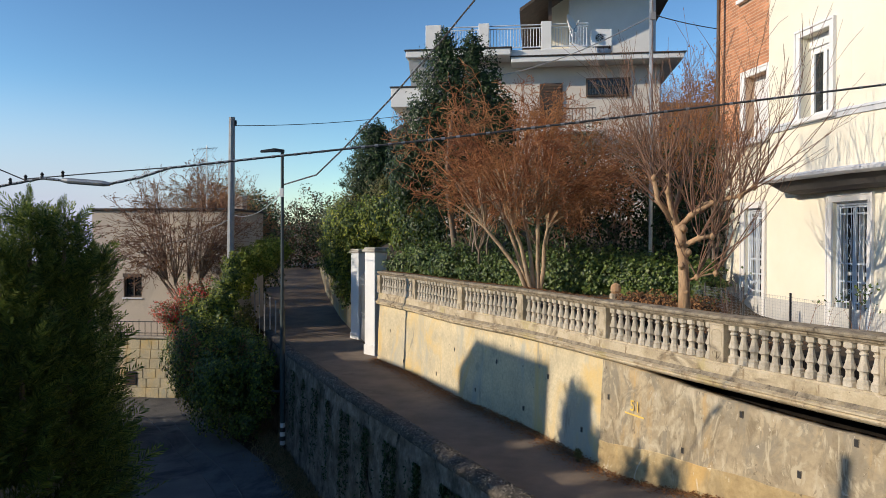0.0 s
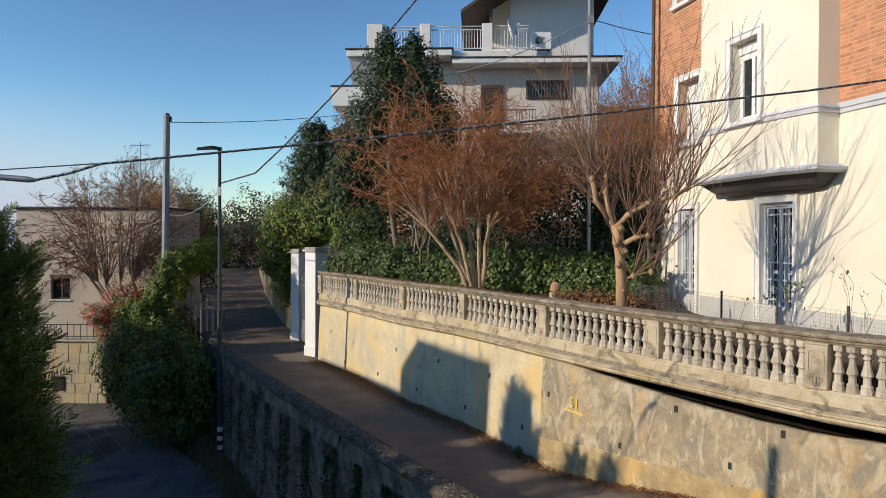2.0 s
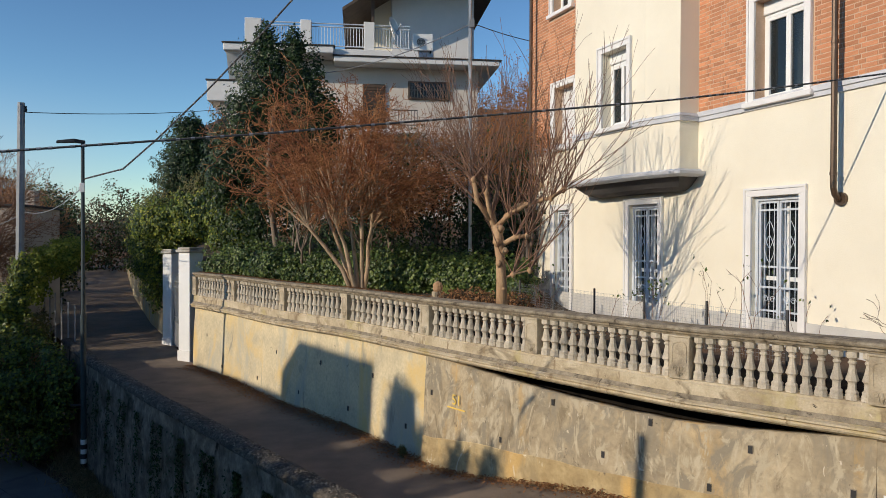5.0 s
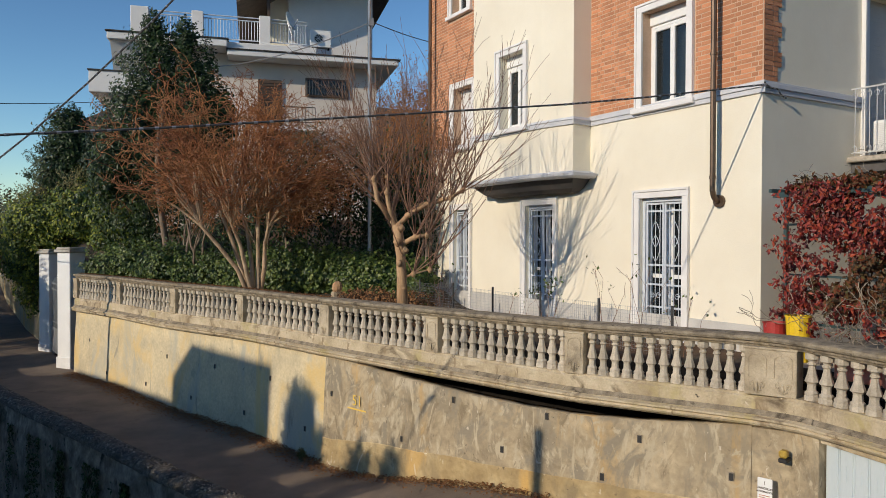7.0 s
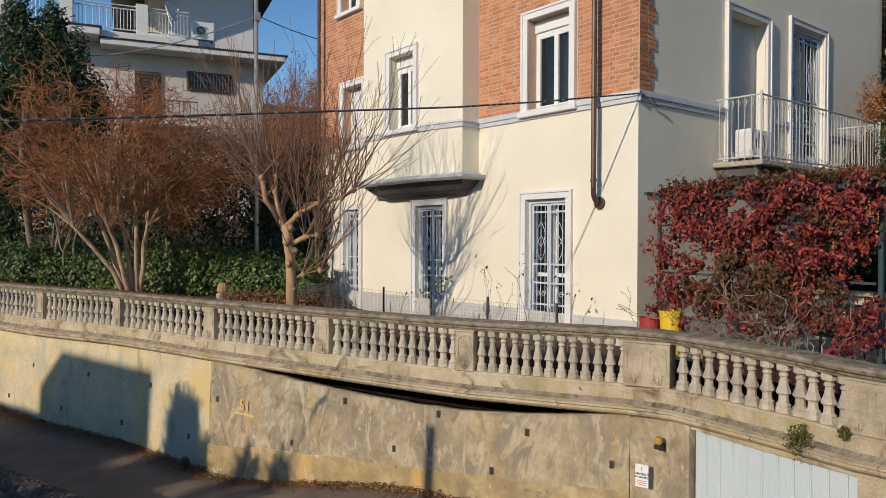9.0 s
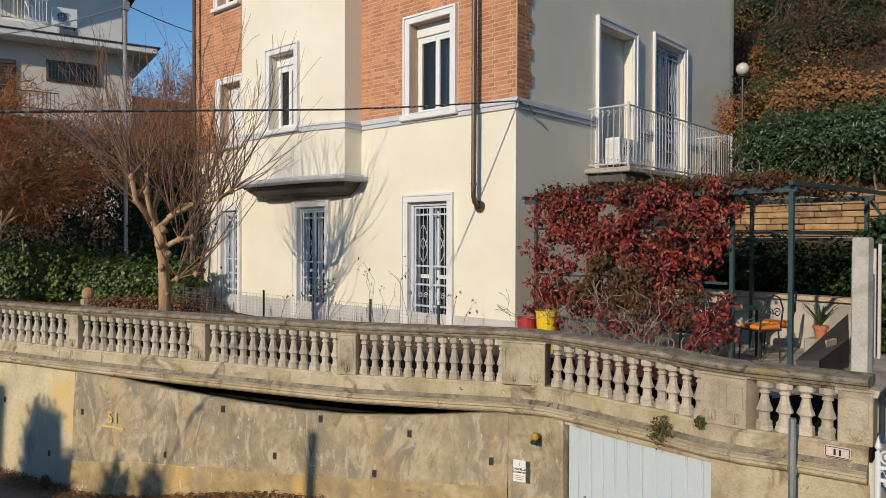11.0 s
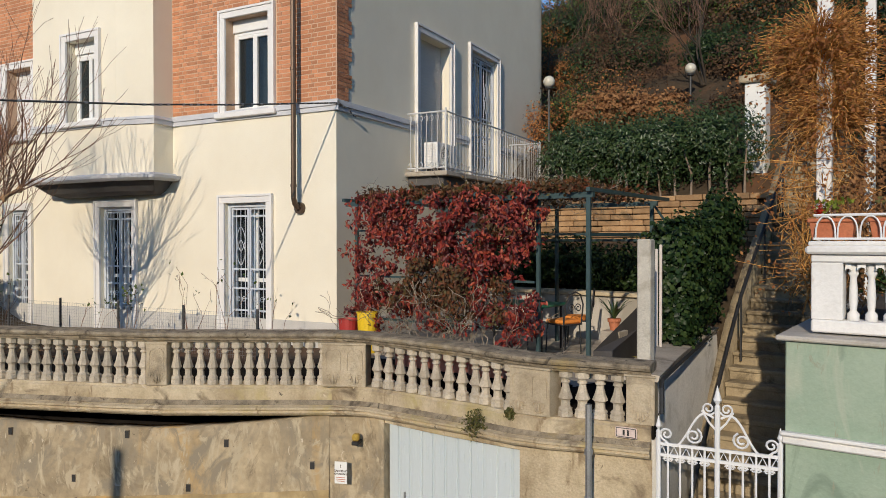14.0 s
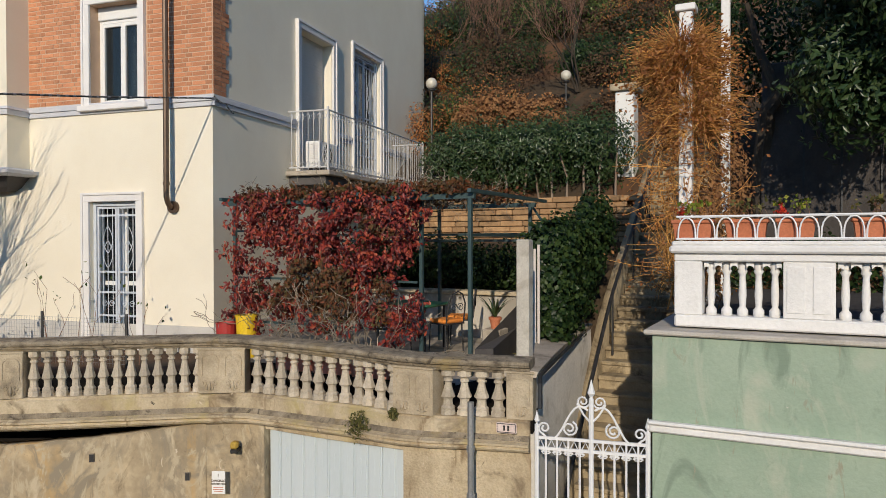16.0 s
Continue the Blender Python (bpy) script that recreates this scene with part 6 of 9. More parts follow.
for k, y in enumerate((0.95, 0.5, 0.1, -0.5, -1.0, -1.6)):
    t = thing("flower_box", "terracotta trough with straggly winter flowers", "flower pot", "flower boxes")
    ln = 0.34 if k != 2 else 0.3
    g = Geo()
    g.add([(BXP - 0.03, y - ln / 2 + 0.02, 4.05), (BXP + 0.12, y - ln / 2 + 0.02, 4.05), (BXP + 0.12, y + ln / 2 - 0.02, 4.05), (BXP - 0.03, y + ln / 2 - 0.02, 4.05),
           (BXP - 0.06, y - ln / 2, 4.21), (BXP + 0.15, y - ln / 2, 4.21), (BXP + 0.15, y + ln / 2, 4.21), (BXP - 0.06, y + ln / 2, 4.21)],
          [(3, 2, 1, 0), (0, 1, 5, 4), (1, 2, 6, 5), (2, 3, 7, 6), (3, 0, 4, 7), (4, 5, 6, 7)])
    g.out("trough", TERRACOTTA, t)
    Geo().box(BXP - 0.075, BXP + 0.165, y - ln / 2 - 0.015, y + ln / 2 + 0.015, 4.2, 4.235, 0.008).out("rim", TERRACOTTA, t)
    segs = []
    rnd = random.Random(20 + k)
    tips = []
    for j in range(7):
        grow(segs, (BXP + 0.04, y + rnd.uniform(-0.13, 0.13), 4.22), (rnd.gauss(0, 0.4), rnd.gauss(0, 0.4), 1), 0.1, 0.004, 1, rnd, tips=tips, minr=0.002)
    VV, FF = tubes([s[1:] for s in segs], 3)
    raw("stem_tangle", VV, FF, TWIG_BROWN, t)
    P = np.array(tips)
    P = np.repeat(P, 3, axis=0) + rng.normal(0, 0.025, (len(P) * 3, 3))
    leaf_mesh("leaves", P, 0.045, L_OLIVE if k % 2 else L_IVY_LIT, t, aspect=0.8)
    if k in (0, 2):
        P = np.array([(BXP + rng.normal(0, 0.02) - 0.02, y + 0.1 + rng.normal(0, 0.025), 4.3 + rng.normal(0, 0.025)) for _ in range(40)])
        leaf_mesh("petals", P, 0.035, L_BERRY, t, "bright red cyclamen petals", aspect=0.9)

for t in [terrace_bal, flower_rail] + [o for o in scene.objects if o.name.startswith("flower_box")]:
    t.location.z = 0.1
Geo().box(GX + 0.6, 12.9, V0, V1 - 0.15, 3.346, 3.36).out("terrace_floor", ROOFDARK, green, "dark terrace floor behind the white balustrade")
# pergola pillars beside the stairs and a white gate pillar above
for (x, y), z1, w in (((8.95, 1.3), 6.85, 0.15), ((10.95, 1.05), 8.6, 0.12)):
    t = thing("pergola_pillar", "white painted square pillar wrapped in dry vine", "pillar", "pergola pillars")
    Geo().box(x - w / 2, x + w / 2, y - w / 2, y + w / 2, 3.1, z1, 0.01).out("shaft", WHITE_OLD, t)
    Geo().box(x - w / 2 - 0.04, x + w / 2 + 0.04, y - w / 2 - 0.04, y + w / 2 + 0.04, z1, z1 + 0.08, 0.01).out("cap", WHITE_OLD, t)
t = thing("garden_pillar", "white garden wall pillar with a stone cap", "pillar")
Geo().box(15.5, 15.95, 3.3, 3.7, 4.8, 7.35, 0.015).out("shaft", WHITE, t)
Geo().box(15.4, 16.05, 3.2, 3.8, 7.35, 7.5, 0.02).out("cap", STONE, t)
# iron shed behind the vine, the shade on it put into its colour
t = thing("shed", "iron shed coloured dark for the deep shade behind the terrace", "shed")
Geo().box(13.2, 17.0, -6.0, 0.7, 3.0, 7.1, 0.02).out("body", ROOFDARK, t)
for k in range(12):
    Geo().box(13.17, 13.199, -6.0 + k * 0.55, -5.97 + k * 0.55, 3.2, 7.3).out("seam", IRON_DARK, t)

# ---- terrace with pergola beside the house ----
col = thing("stone_column", "square concrete column standing behind the balustrade corner", "pillar")
Geo().box(7.05, 7.19, 2.59, 2.73, 2.3, 4.16, 0.012).out("shaft", mat("pale_concrete", [(0.46, 0.43, 0.37), (0.58, 0.55, 0.48)], 5, 0.95, 0.4, 50, stain=(0.33, 0.29, 0.23), stain_scale=2.4, stain_at=(0.54, 0.7)), col)
for k in range(3):
    b_ = Geo().box(8.1 + 0.012 * k, 8.125 + 0.012 * k, 2.935 - 0.045 * k, 2.965 - 0.045 * k, 2.4, 4.1 - 0.05 * (k % 2), 0.004).out("garden_board", VILLA)
    tagged(b_, "slim white board of an old screen beside the ivy bush", "board", "white boards")
# same darkened bed behind the turn, shade put into its colour
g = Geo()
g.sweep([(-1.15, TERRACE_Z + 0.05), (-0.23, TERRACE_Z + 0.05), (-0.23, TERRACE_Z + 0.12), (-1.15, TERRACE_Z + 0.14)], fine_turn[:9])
tagged(g.out("terrace_bed", SHADE_SOIL), "planting bed coloured near black for the shade behind the garage balustrade", "soil", kind="structure")
Geo().prism([(6.5, 2.35), (7.0, 2.45), (7.9, 2.75), (8.0, 3.5), (7.1, 3.7), (6.5, 3.75)], TERRACE_Z - 0.05, TERRACE_Z + 0.13).out("terrace_corner_bed", SHADE_SOIL)
tagged(bpy.data.objects["terrace_corner_bed"], "soil bed coloured near black for the shade round the concrete column", "soil", kind="structure")
pv = thing("terrace_paving", "speckled grey terrace paving under the pergola", "paving", kind="structure")
Geo().prism([(6.9, 2.9), (11.6, 3.4), (11.9, 8.6), (8.7, 8.3), (7.2, 7.4), (6.9, 6.0)], 2.2, TERRACE_Z + 0.1).out("slab", CONCRETE, pv)
g = Geo()
kerb = [(8.31, 3.77, 2.77), (8.22, 3.48, 2.81), (10.29, 3.95, 2.83), (10.47, 4.03, 3.14)]
g.add([(x, y, TERRACE_Z) for x, y, z in kerb] + kerb, [(3, 2, 1, 0), (4, 5, 6, 7), (0, 1, 5, 4), (1, 2, 6, 5), (2, 3, 7, 6), (3, 0, 4, 7)])
border = tagged(g.out("border_kerb", SOFFIT), "dark stone kerb climbing beside the terrace", "kerb")
gt_ = thing("grass_tuft", "yellowing grass between the kerb and the column", "grass", kind="stuff")
P, nn = blob_points(900, [(8.6, 3.15, TERRACE_Z + 0.12, 0.7, 0.25, 0.08), (9.4, 3.3, TERRACE_Z + 0.25, 0.6, 0.2, 0.1)], 0.3)
leaf_mesh("blades", P, 0.12, L_OLIVE, gt_, aspect=0.16, normals=unit(len(P)) * [1, 1, 0.2], loose=0.3, droop=-0.6)
tagged(Geo().box(11.5, 11.75, 3.3, 8.6, 2.3, 3.2, 0.015).out("wall_terrace_back", GREYWALL), "low pale wall at the back of the terrace", "wall", kind="structure")
tagged(Geo().box(11.42, 11.82, 3.25, 8.65, 3.201, 3.27, 0.012).out("wall_terrace_cap", LEDGE), "stone cap of the low terrace wall", "coping", kind="structure")
perg = thing("pergola", "dark green iron pergola with a vine-covered front", "pergola")
PZ = 4.68
front = [(8.17, 3.77), (8.42, 4.6), (8.42, 6.0), (8.3, 7.75)]
back = [(10.8, 3.93), (10.9, 5.6), (10.95, 7.9)]
for x, y in front + back:
    Geo().box(x - 0.026, x + 0.026, y - 0.026, y + 0.026, TERRACE_Z, PZ - 0.001, 0.004).out("post", IRON_GREEN, perg)
Geo().box(8.2, 8.26, 3.73, 7.9, PZ, PZ + 0.07).out("beam", IRON_GREEN, perg)
Geo().box(10.8, 10.86, 3.85, 8.0, PZ, PZ + 0.07).out("beam", IRON_GREEN, perg)
for y in (3.75, 4.55, 5.4, 6.2, 7.0, 7.85):
    Geo().box(8.1, 11.0, y - 0.025, y + 0.025, PZ + 0.071, PZ + 0.12).out("rafter", IRON_GREEN, perg)
for z, x in ((4.25, 10.83), (4.15, 10.83)):
    Geo().box(x - 0.015, x + 0.015, 3.9, 8.0, z - 0.02, z + 0.02).out("wire_rail", IRON_GREEN, perg)
for z in (2.95, 3.6, 4.3):
    Geo().box(8.3, 8.33, 4.6, 7.75, z - 0.015, z + 0.015).out("wire_rail", IRON_GREEN, perg)
Geo().box(8.13, 10.83, 3.76, 3.8, 4.2, 4.24).out("wire_rail", IRON_GREEN, perg)
Geo().tube([(10.82, 3.9, PZ), (11.0, 3.62, 4.2)], 0.02, 5).out("brace", IRON_GREEN, perg)

tb = thing("garden_table", "green-topped garden table under the pergola", "table")
Geo().box(9.5, 10.3, 5.1, 6.1, 3.13, 3.17, 0.01).out("tabletop", TABLE_GREEN, tb)
for x in (9.58, 10.22):
    for y in (5.18, 6.02):
        Geo().tube([(x, y, TERRACE_Z + 0.1), (x, y, 3.13)], 0.02, 6).out("leg", IRON_DARK, tb)


def garden_chair(x, y, rz, cushion):
    m = pose(x, y, TERRACE_Z + 0.1, 0, 0, rz)
    t = thing("garden_chair", "dark iron garden chair with an orange seat cushion", "chair", "garden chairs")
    for a in (-0.19, 0.19):
        for b in (-0.18, 0.18):
            Geo(m).tube([(a, b, 0), (a * 0.9, b * 0.9, 0.44)], 0.012, 6).out("leg", IRON_DARK, t)
    Geo(m).box(-0.2, 0.2, -0.2, 0.2, 0.44, 0.46, 0.006).out("seat", IRON_DARK, t)
    g = Geo(m)
    g.tube([(-0.18, 0.19, 0.45), (-0.18, 0.23, 0.75), (-0.1, 0.25, 0.9), (0, 0.255, 0.94), (0.1, 0.25, 0.9), (0.18, 0.23, 0.75), (0.18, 0.19, 0.45)], 0.012, 6)
    scroll(g, -0.07, 0.24, 0.7, 0.07, 1, 0.008)
    scroll(g, 0.07, 0.24, 0.7, 0.07, -1, 0.008)
    g.out("backrest", IRON_DARK, t)
    Geo(m).box(-0.19, 0.19, -0.19, 0.19, 0.461, 0.52, 0.02).out("cushion", cushion, t, "bright orange cushion")


garden_chair(9.3, 5.55, 70, ORANGE)
garden_chair(9.75, 4.9, 160, ORANGE)
garden_chair(10.35, 4.95, 200, ORANGE)


def bucket(x, y, z, r, h, material, label):
    t = thing("bucket", label, "bucket")
    Geo().lathe([(r * 0.78, z), (r, z + h), (r * 1.06, z + h), (r * 1.06, z + h + 0.02), (r * 0.94, z + h + 0.02), (r * 0.74, z + 0.03)], 16, (x, y)).out("body", material, t, smooth=False)
    Geo().tube([(x - r, y, z + h)] + [(x - r * math.cos(math.pi * i / 8), y + 0.02, z + h - r * 0.9 * math.sin(math.pi * i / 8)) for i in range(1, 8)] + [(x + r, y, z + h)], 0.006, 5).out("handle", STEEL, t)


bucket(8.1, 7.35, TERRACE_Z + 0.1, 0.16, 0.6, YELLOW, "tall yellow plastic bin beside the creeper")
bucket(8.05, 7.7, TERRACE_Z + 0.1, 0.15, 0.48, RED, "dark red plastic tub against the house")
pot = thing("potted_plant", "terracotta pot with strappy green leaves on the terrace", "plant")
px_, py_, pz_ = 9.52, 4.00, 2.89
Geo().lathe([(0.055, pz_), (0.08, pz_ + 0.12), (0.095, pz_ + 0.12), (0.095, pz_ + 0.165), (0.075, pz_ + 0.165)], 14, (px_, py_)).out("pot", TERRACOTTA, pot)
pad = tagged(Geo().box(px_ - 0.16, px_ + 0.16, py_ - 0.14, py_ + 0.14, TERRACE_Z + 0.1, pz_ - 0.001, 0.012).out("plinth_stone", CONCRETE), "plain stone block under the potted plant", "block")
V, F = [], []
for k in range(34):
    a, ln = rng.uniform(0, 6.28), rng.uniform(0.3, 0.62)
    d = Vector((math.cos(a), math.sin(a), 0))
    sd = Vector((-d.y, d.x, 0)) * 0.014
    o = len(V)
    for i in range(5):
        f = i / 4
        p = Vector((px_, py_, pz_ + 0.15)) + d * (ln * 0.7 * f) + Vector((0, 0, ln * (1.15 * f - 0.62 * f * f)))
        V += [tuple(p - sd * (1 - f * 0.9)), tuple(p + sd * (1 - f * 0.9))]
    F += [(o + 2 * i, o + 2 * i + 1, o + 2 * i + 3, o + 2 * i + 2) for i in range(4)]
raw("leaves", V, F, L_LAUREL, pot)
# pink railing pots seen between the balusters
pk = thing("window_boxes", "row of salmon-pink plastic flower troughs behind the balusters", "flower pot")
for k in range(4):
    y = 5.5 - k * 0.55
    Geo().box(6.82, 7.0, y - 0.25, y + 0.25, TERRACE_Z + 0.25, TERRACE_Z + 0.42, 0.015).out("trough", mat("pink_plastic", [(0.6, 0.25, 0.2), (0.66, 0.3, 0.24)], 3, 0.5, 0.0) if k == 0 else bpy.data.materials["pink_plastic"], pk)
for k in range(2):
    Geo().box(6.84, 6.98, 4.2 + k * 1.0, 4.26 + k * 1.0, TERRACE_Z, TERRACE_Z + 0.249).out("stand", IRON_DARK, pk)

# bank wall of tufa blocks behind the terrace
bank = tagged(new("wall_bank"), "dry-stone bank wall of flat tan blocks", "wall", kind="structure")
rb = random.Random(5)
core = Geo().box(14.0, 14.4, 2.75, 9.5, 3.4, 4.98).out("core", SOIL, bank)
for k in range(11):
    z = 3.75 + k * 0.116
    y = 2.8 + rb.uniform(0, 0.3)
    while y < 9.4:
        ln = rb.uniform(0.28, 0.62)
        g = Geo()
        o = rb.uniform(-0.03, 0.02)
        g.box(13.84 + o, 14.1, y, y + ln - 0.014, z, z + 0.104 + rb.uniform(-0.008, 0.006), 0.012)
        g.out("stone", TUFA, bank)
        y += ln


def globe_lamp(x, y, top, label):
    t = thing("garden_lamp", label, "lamp", "garden lamps")
    z0 = float(ground_z(np.array(x), np.array(y)))
    Geo().tube([(x, y, z0 - 0.1), (x, y, top - 0.18)], 0.03, 8).out("post", IRON_DARK, t)
    Geo().lathe([(0.09, top - 0.2), (0.1, top - 0.155)], 12, (x, y)).out("collar", IRON_DARK, t)
    n = 10
    Geo().lathe([(max(0.004, 0.145 * math.sin(math.pi * i / n)), top - 0.145 * math.cos(math.pi * i / n) - 0.02) for i in range(n + 1)], 18, (x, y)).out("globe", GLOBE, t, "cream opal glass globe", smooth=True)


globe_lamp(19.1, 5.9, 8.68, "garden lamp with a cream globe on the slope")
globe_lamp(15.95, 8.4, 8.1, "garden lamp with a cream globe among dark shrubs")


# ---- marks and drains on the retaining wall ----
def on_wall(s, z, lift=0.0):
    """A frame on the wall's road face at run s: x along, y into the wall."""
    P = np.array(wall_pts)
    x, y = np.interp(s, wall_s, P[:, 0]), np.interp(s, wall_s, P[:, 1])
    x2, y2 = np.interp(s + 0.05, wall_s, P[:, 0]), np.interp(s + 0.05, wall_s, P[:, 1])
    if s > RUN - 0.06:
        x2, y2 = x + 0.42 * 0.05, y - 0.9 * 0.05
    t = Vector((x2 - x, y2 - y)).normalized()
    face = (0.02 if s < wall_s[cut] else 0.075) + 0.10 * (1 - z / 2.0) + lift
    q = Vector((t.y, -t.x))
    return Matrix(((t.x, -q.x, 0, x + q.x * face), (t.y, -q.y, 0, y + q.y * face), (0, 0, 1, z), (0, 0, 0, 1)))


HOLES = [(1.03, 1.1), (2.21, 0.3), (6.05, 1.21), (4.85, 0.37), (7.27, 0.4), (8.2, 1.23), (10.44, 1.27), (9.43, 0.4), (11.77, 0.52), (12.64, 1.32), (14.48, 0.87), (15.56, 1.66), (16.51, 1.11), (17.25, 1.7), (18.05, 1.06), (18.52, 1.61), (19.6, 1.34)]
for s, z in HOLES:
    m = on_wall(s, z, 0.018)
    g = Geo(m)
    for x0, x1, z0, z1 in ((-0.03, -0.024, -0.05, 0.048), (0.024, 0.03, -0.046, 0.05), (-0.024, 0.024, 0.042, 0.049), (-0.024, 0.024, -0.05, -0.043)):
        g.box(x0, x1, 0.0105, 0.05, z0, z1)
    t = tagged(g.out("weep_hole", RUBBLE), "square drain hole in the retaining wall", "drain", "weep holes")
    # solid black block stands in for the dark inside the hole
    Geo(m).box(-0.024, 0.024, 0.0065, 0.05, -0.043, 0.042).out("bore", BLACK, t)
mk = on_wall(13.3, 1.22, 0.026)
c = bpy.data.curves.new("digit", "FONT")
c.body, c.size, c.extrude = "51", 0.26, 0.001
c.materials.append(PAINT_YELLOW)
pm = tagged(new("painted_mark"), "yellow spray-painted mark on the old wall", "graffiti")
ob = new("digit", c)
ob.parent = pm
ob.matrix_basis = mk @ pose(-0.06, 0, 0, 90, 0, 0)
Geo(mk).box(-0.18, 0.3, -0.002, 0.003, -0.075, -0.05).out("underline", PAINT_YELLOW, pm)
# drain pipe and number plate by the gate
dp = tagged(Geo().tube([(6.19, 2.86, 0.0), (6.19, 2.86, 2.62)], 0.032, 8).out("drain_pipe", STEEL), "grey iron drain pipe on the terrace wall", "rain pipe")
for z in (0.6, 1.7, 2.15):
    Geo().tube([(6.19, 2.86, z), (6.19, 2.86, z + 0.05)], 0.042, 8).out("clamp", STEEL, dp)
npl = thing("number_plate", "small enamel plate with dark marks on the pier", "sign")
NP = Matrix(((0.13, 0.99, 0, 6.37), (-0.99, 0.13, 0, 2.56), (0, 0, 1, 2.37), (0, 0, 0, 1)))
Geo(NP).box(-0.1, 0.1, -0.035, -0.02, -0.05, 0.05, 0.01).out("plate", mat("pink_enamel", [(0.62, 0.5, 0.46), (0.72, 0.6, 0.55)], 12, 0.35, 0.05), npl)
for x0, x1, z0, z1 in ((-0.09, 0.09, 0.037, 0.043), (-0.09, 0.09, -0.043, -0.037), (-0.092, -0.086, -0.037, 0.037), (0.086, 0.092, -0.037, 0.037)):
    Geo(NP).box(x0, x1, -0.0375, -0.0355, z0, z1).out("border", IRON_DARK, npl)
for k in (-0.02, 0.02):
    Geo(NP).box(k - 0.009, k + 0.009, -0.039, -0.0355, -0.025, 0.025).out("bar", BLACK, npl)

# ---- street furniture ----
LX, LY = -4.7, 21.1


def street_lamp():
    t = thing("street_lamp", "slim green-grey street lamp with flat head and striped foot", "street lamp")
    Geo().tube([(LX, LY, LOW_Z - 0.1), (LX, LY, 2.0)], (0.075, 0.07), 12).out("pole", POLE_GREEN, t)
    Geo().tube([(LX, LY, 1.99), (LX, LY, 6.62)], (0.055, 0.045), 12).out("upper_pole", POLE_GREEN, t)
    Geo().tube([(LX, LY, 1.9), (LX, LY, 2.02)], 0.085, 12).out("collar", POLE_GREEN, t)
    g = Geo(pose(LX, LY, 6.62, 0, 0, 8))
    g.add([(0.06, -0.05, -0.02), (0.06, 0.05, -0.02), (-0.2, 0.12, 0.0), (-0.2, -0.12, 0.0), (-0.62, 0.1, -0.03), (-0.62, -0.1, -0.03), (0.06, -0.05, 0.06), (0.06, 0.05, 0.06), (-0.2, 0.12, 0.09), (-0.2, -0.12, 0.09), (-0.6, 0.09, 0.03), (-0.6, -0.09, 0.03)],
          [(0, 3, 2, 1), (3, 5, 4, 2), (6, 7, 8, 9), (9, 8, 10, 11), (0, 1, 7, 6), (1, 2, 8, 7), (2, 4, 10, 8), (4, 5, 11, 10), (5, 3, 9, 11), (3, 0, 6, 9)])
    g.out("head", IRON_DARK, t, "flat dark LED lamp head")
    for k in range(7):
        z = LOW_Z + 0.02 + k * 0.13
        Geo().tube([(LX, LY, z), (LX, LY, z + 0.129)], 0.079, 12, False).out("band", STRIPE_W if k % 2 == 0 else BLACK, t)
    Geo().box(LX - 0.32, LX - 0.05, LY - 0.02, LY + 0.02, -0.42, -0.37).out("bracket", IRON_DARK, t)
    Geo().box(LX - 0.06, LX + 0.06, LY - 0.1, LY - 0.04, 5.3, 5.55, 0.01).out("junction_box", WHITE, t)
    return t


street_lamp()


def utility_pole(x, y, z0, top, lean, label, r=0.11, arm=True):
    t = thing("utility_pole", label, "utility pole", "utility poles")
    Geo().tube([(x + lean, y, z0), (x, y, top)], (r * 1.35, r), 8).out("pole", POLE_GREY, t)
    if arm:
        Geo().box(x - 0.03, x + 0.16, y - 0.03, y + 0.03, top - 0.3, top - 0.24).out("bracket", IRON_DARK, t)
        g = Geo()
        g.lathe([(0.03, top - 0.24), (0.045, top - 0.2), (0.03, top - 0.17), (0.045, top - 0.13), (0.02, top - 0.1)], 8, (x + 0.13, y))
        g.out("insulator", BLACK, t)
    return t


utility_pole(-7.55, 25.7, -1.6, 8.4, -0.12, "grey concrete utility pole rising out of the ivy")
utility_pole(-6.3, 5.0, LOW_Z, 5.9, 0.0, "grey utility pole at the lane's edge", 0.085, False)
mast = thing("wire_mast", "thin steel wire mast behind the bare trees", "pole")
Geo().tube([(5.35, 18.6, 2.6), (5.33, 18.6, 11.4)], 0.05, 8).out("mast", STEEL, mast)
Geo().box(5.28, 5.42, 18.5, 18.58, 9.7, 9.9).out("clamp", STEEL, mast)


def cable(name, ctrl, r, label, material=CABLE, clips=0, n=48, sag=0.0):
    """A hanging cable through a few supports, sagging between them."""
    pts = []
    for a, b in zip(ctrl[:-1], ctrl[1:]):
        a, b = Vector(a), Vector(b)
        for i in range(n):
            f = i / n
            p = a.lerp(b, f)
            p.z -= sag * 4 * f * (1 - f)
            pts.append(p)
    pts.append(Vector(ctrl[-1]))
    t = thing(name, label, "cable", "overhead cables")
    Geo().tube(pts, r, 6).out("strand", material, t)
    if clips:
        total = len(pts) - 1
        for k in range(clips):
            f = (k + 0.5) / clips * total
            i = int(f)
            p, q = pts[i], pts[i + 1]
            d = (q - p).normalized()
            Geo().tube([p - d * 0.02, p + d * 0.02], r * 1.3, 6).out("tie", STEEL, t)
    return t


main_c = [(8.47, 8.37, 6.4), (6.36, 8.29, 6.04), (5.0, 8.24, 5.83), (2.06, 8.14, 5.45), (0.08, 8.07, 5.2), (-1.68, 8.0, 5.0), (-2.9, 7.96, 4.86)]
cable("overhead_cable", main_c, 0.0125, "thick bundled overhead cable tied with clips", CABLE, 60, 12)
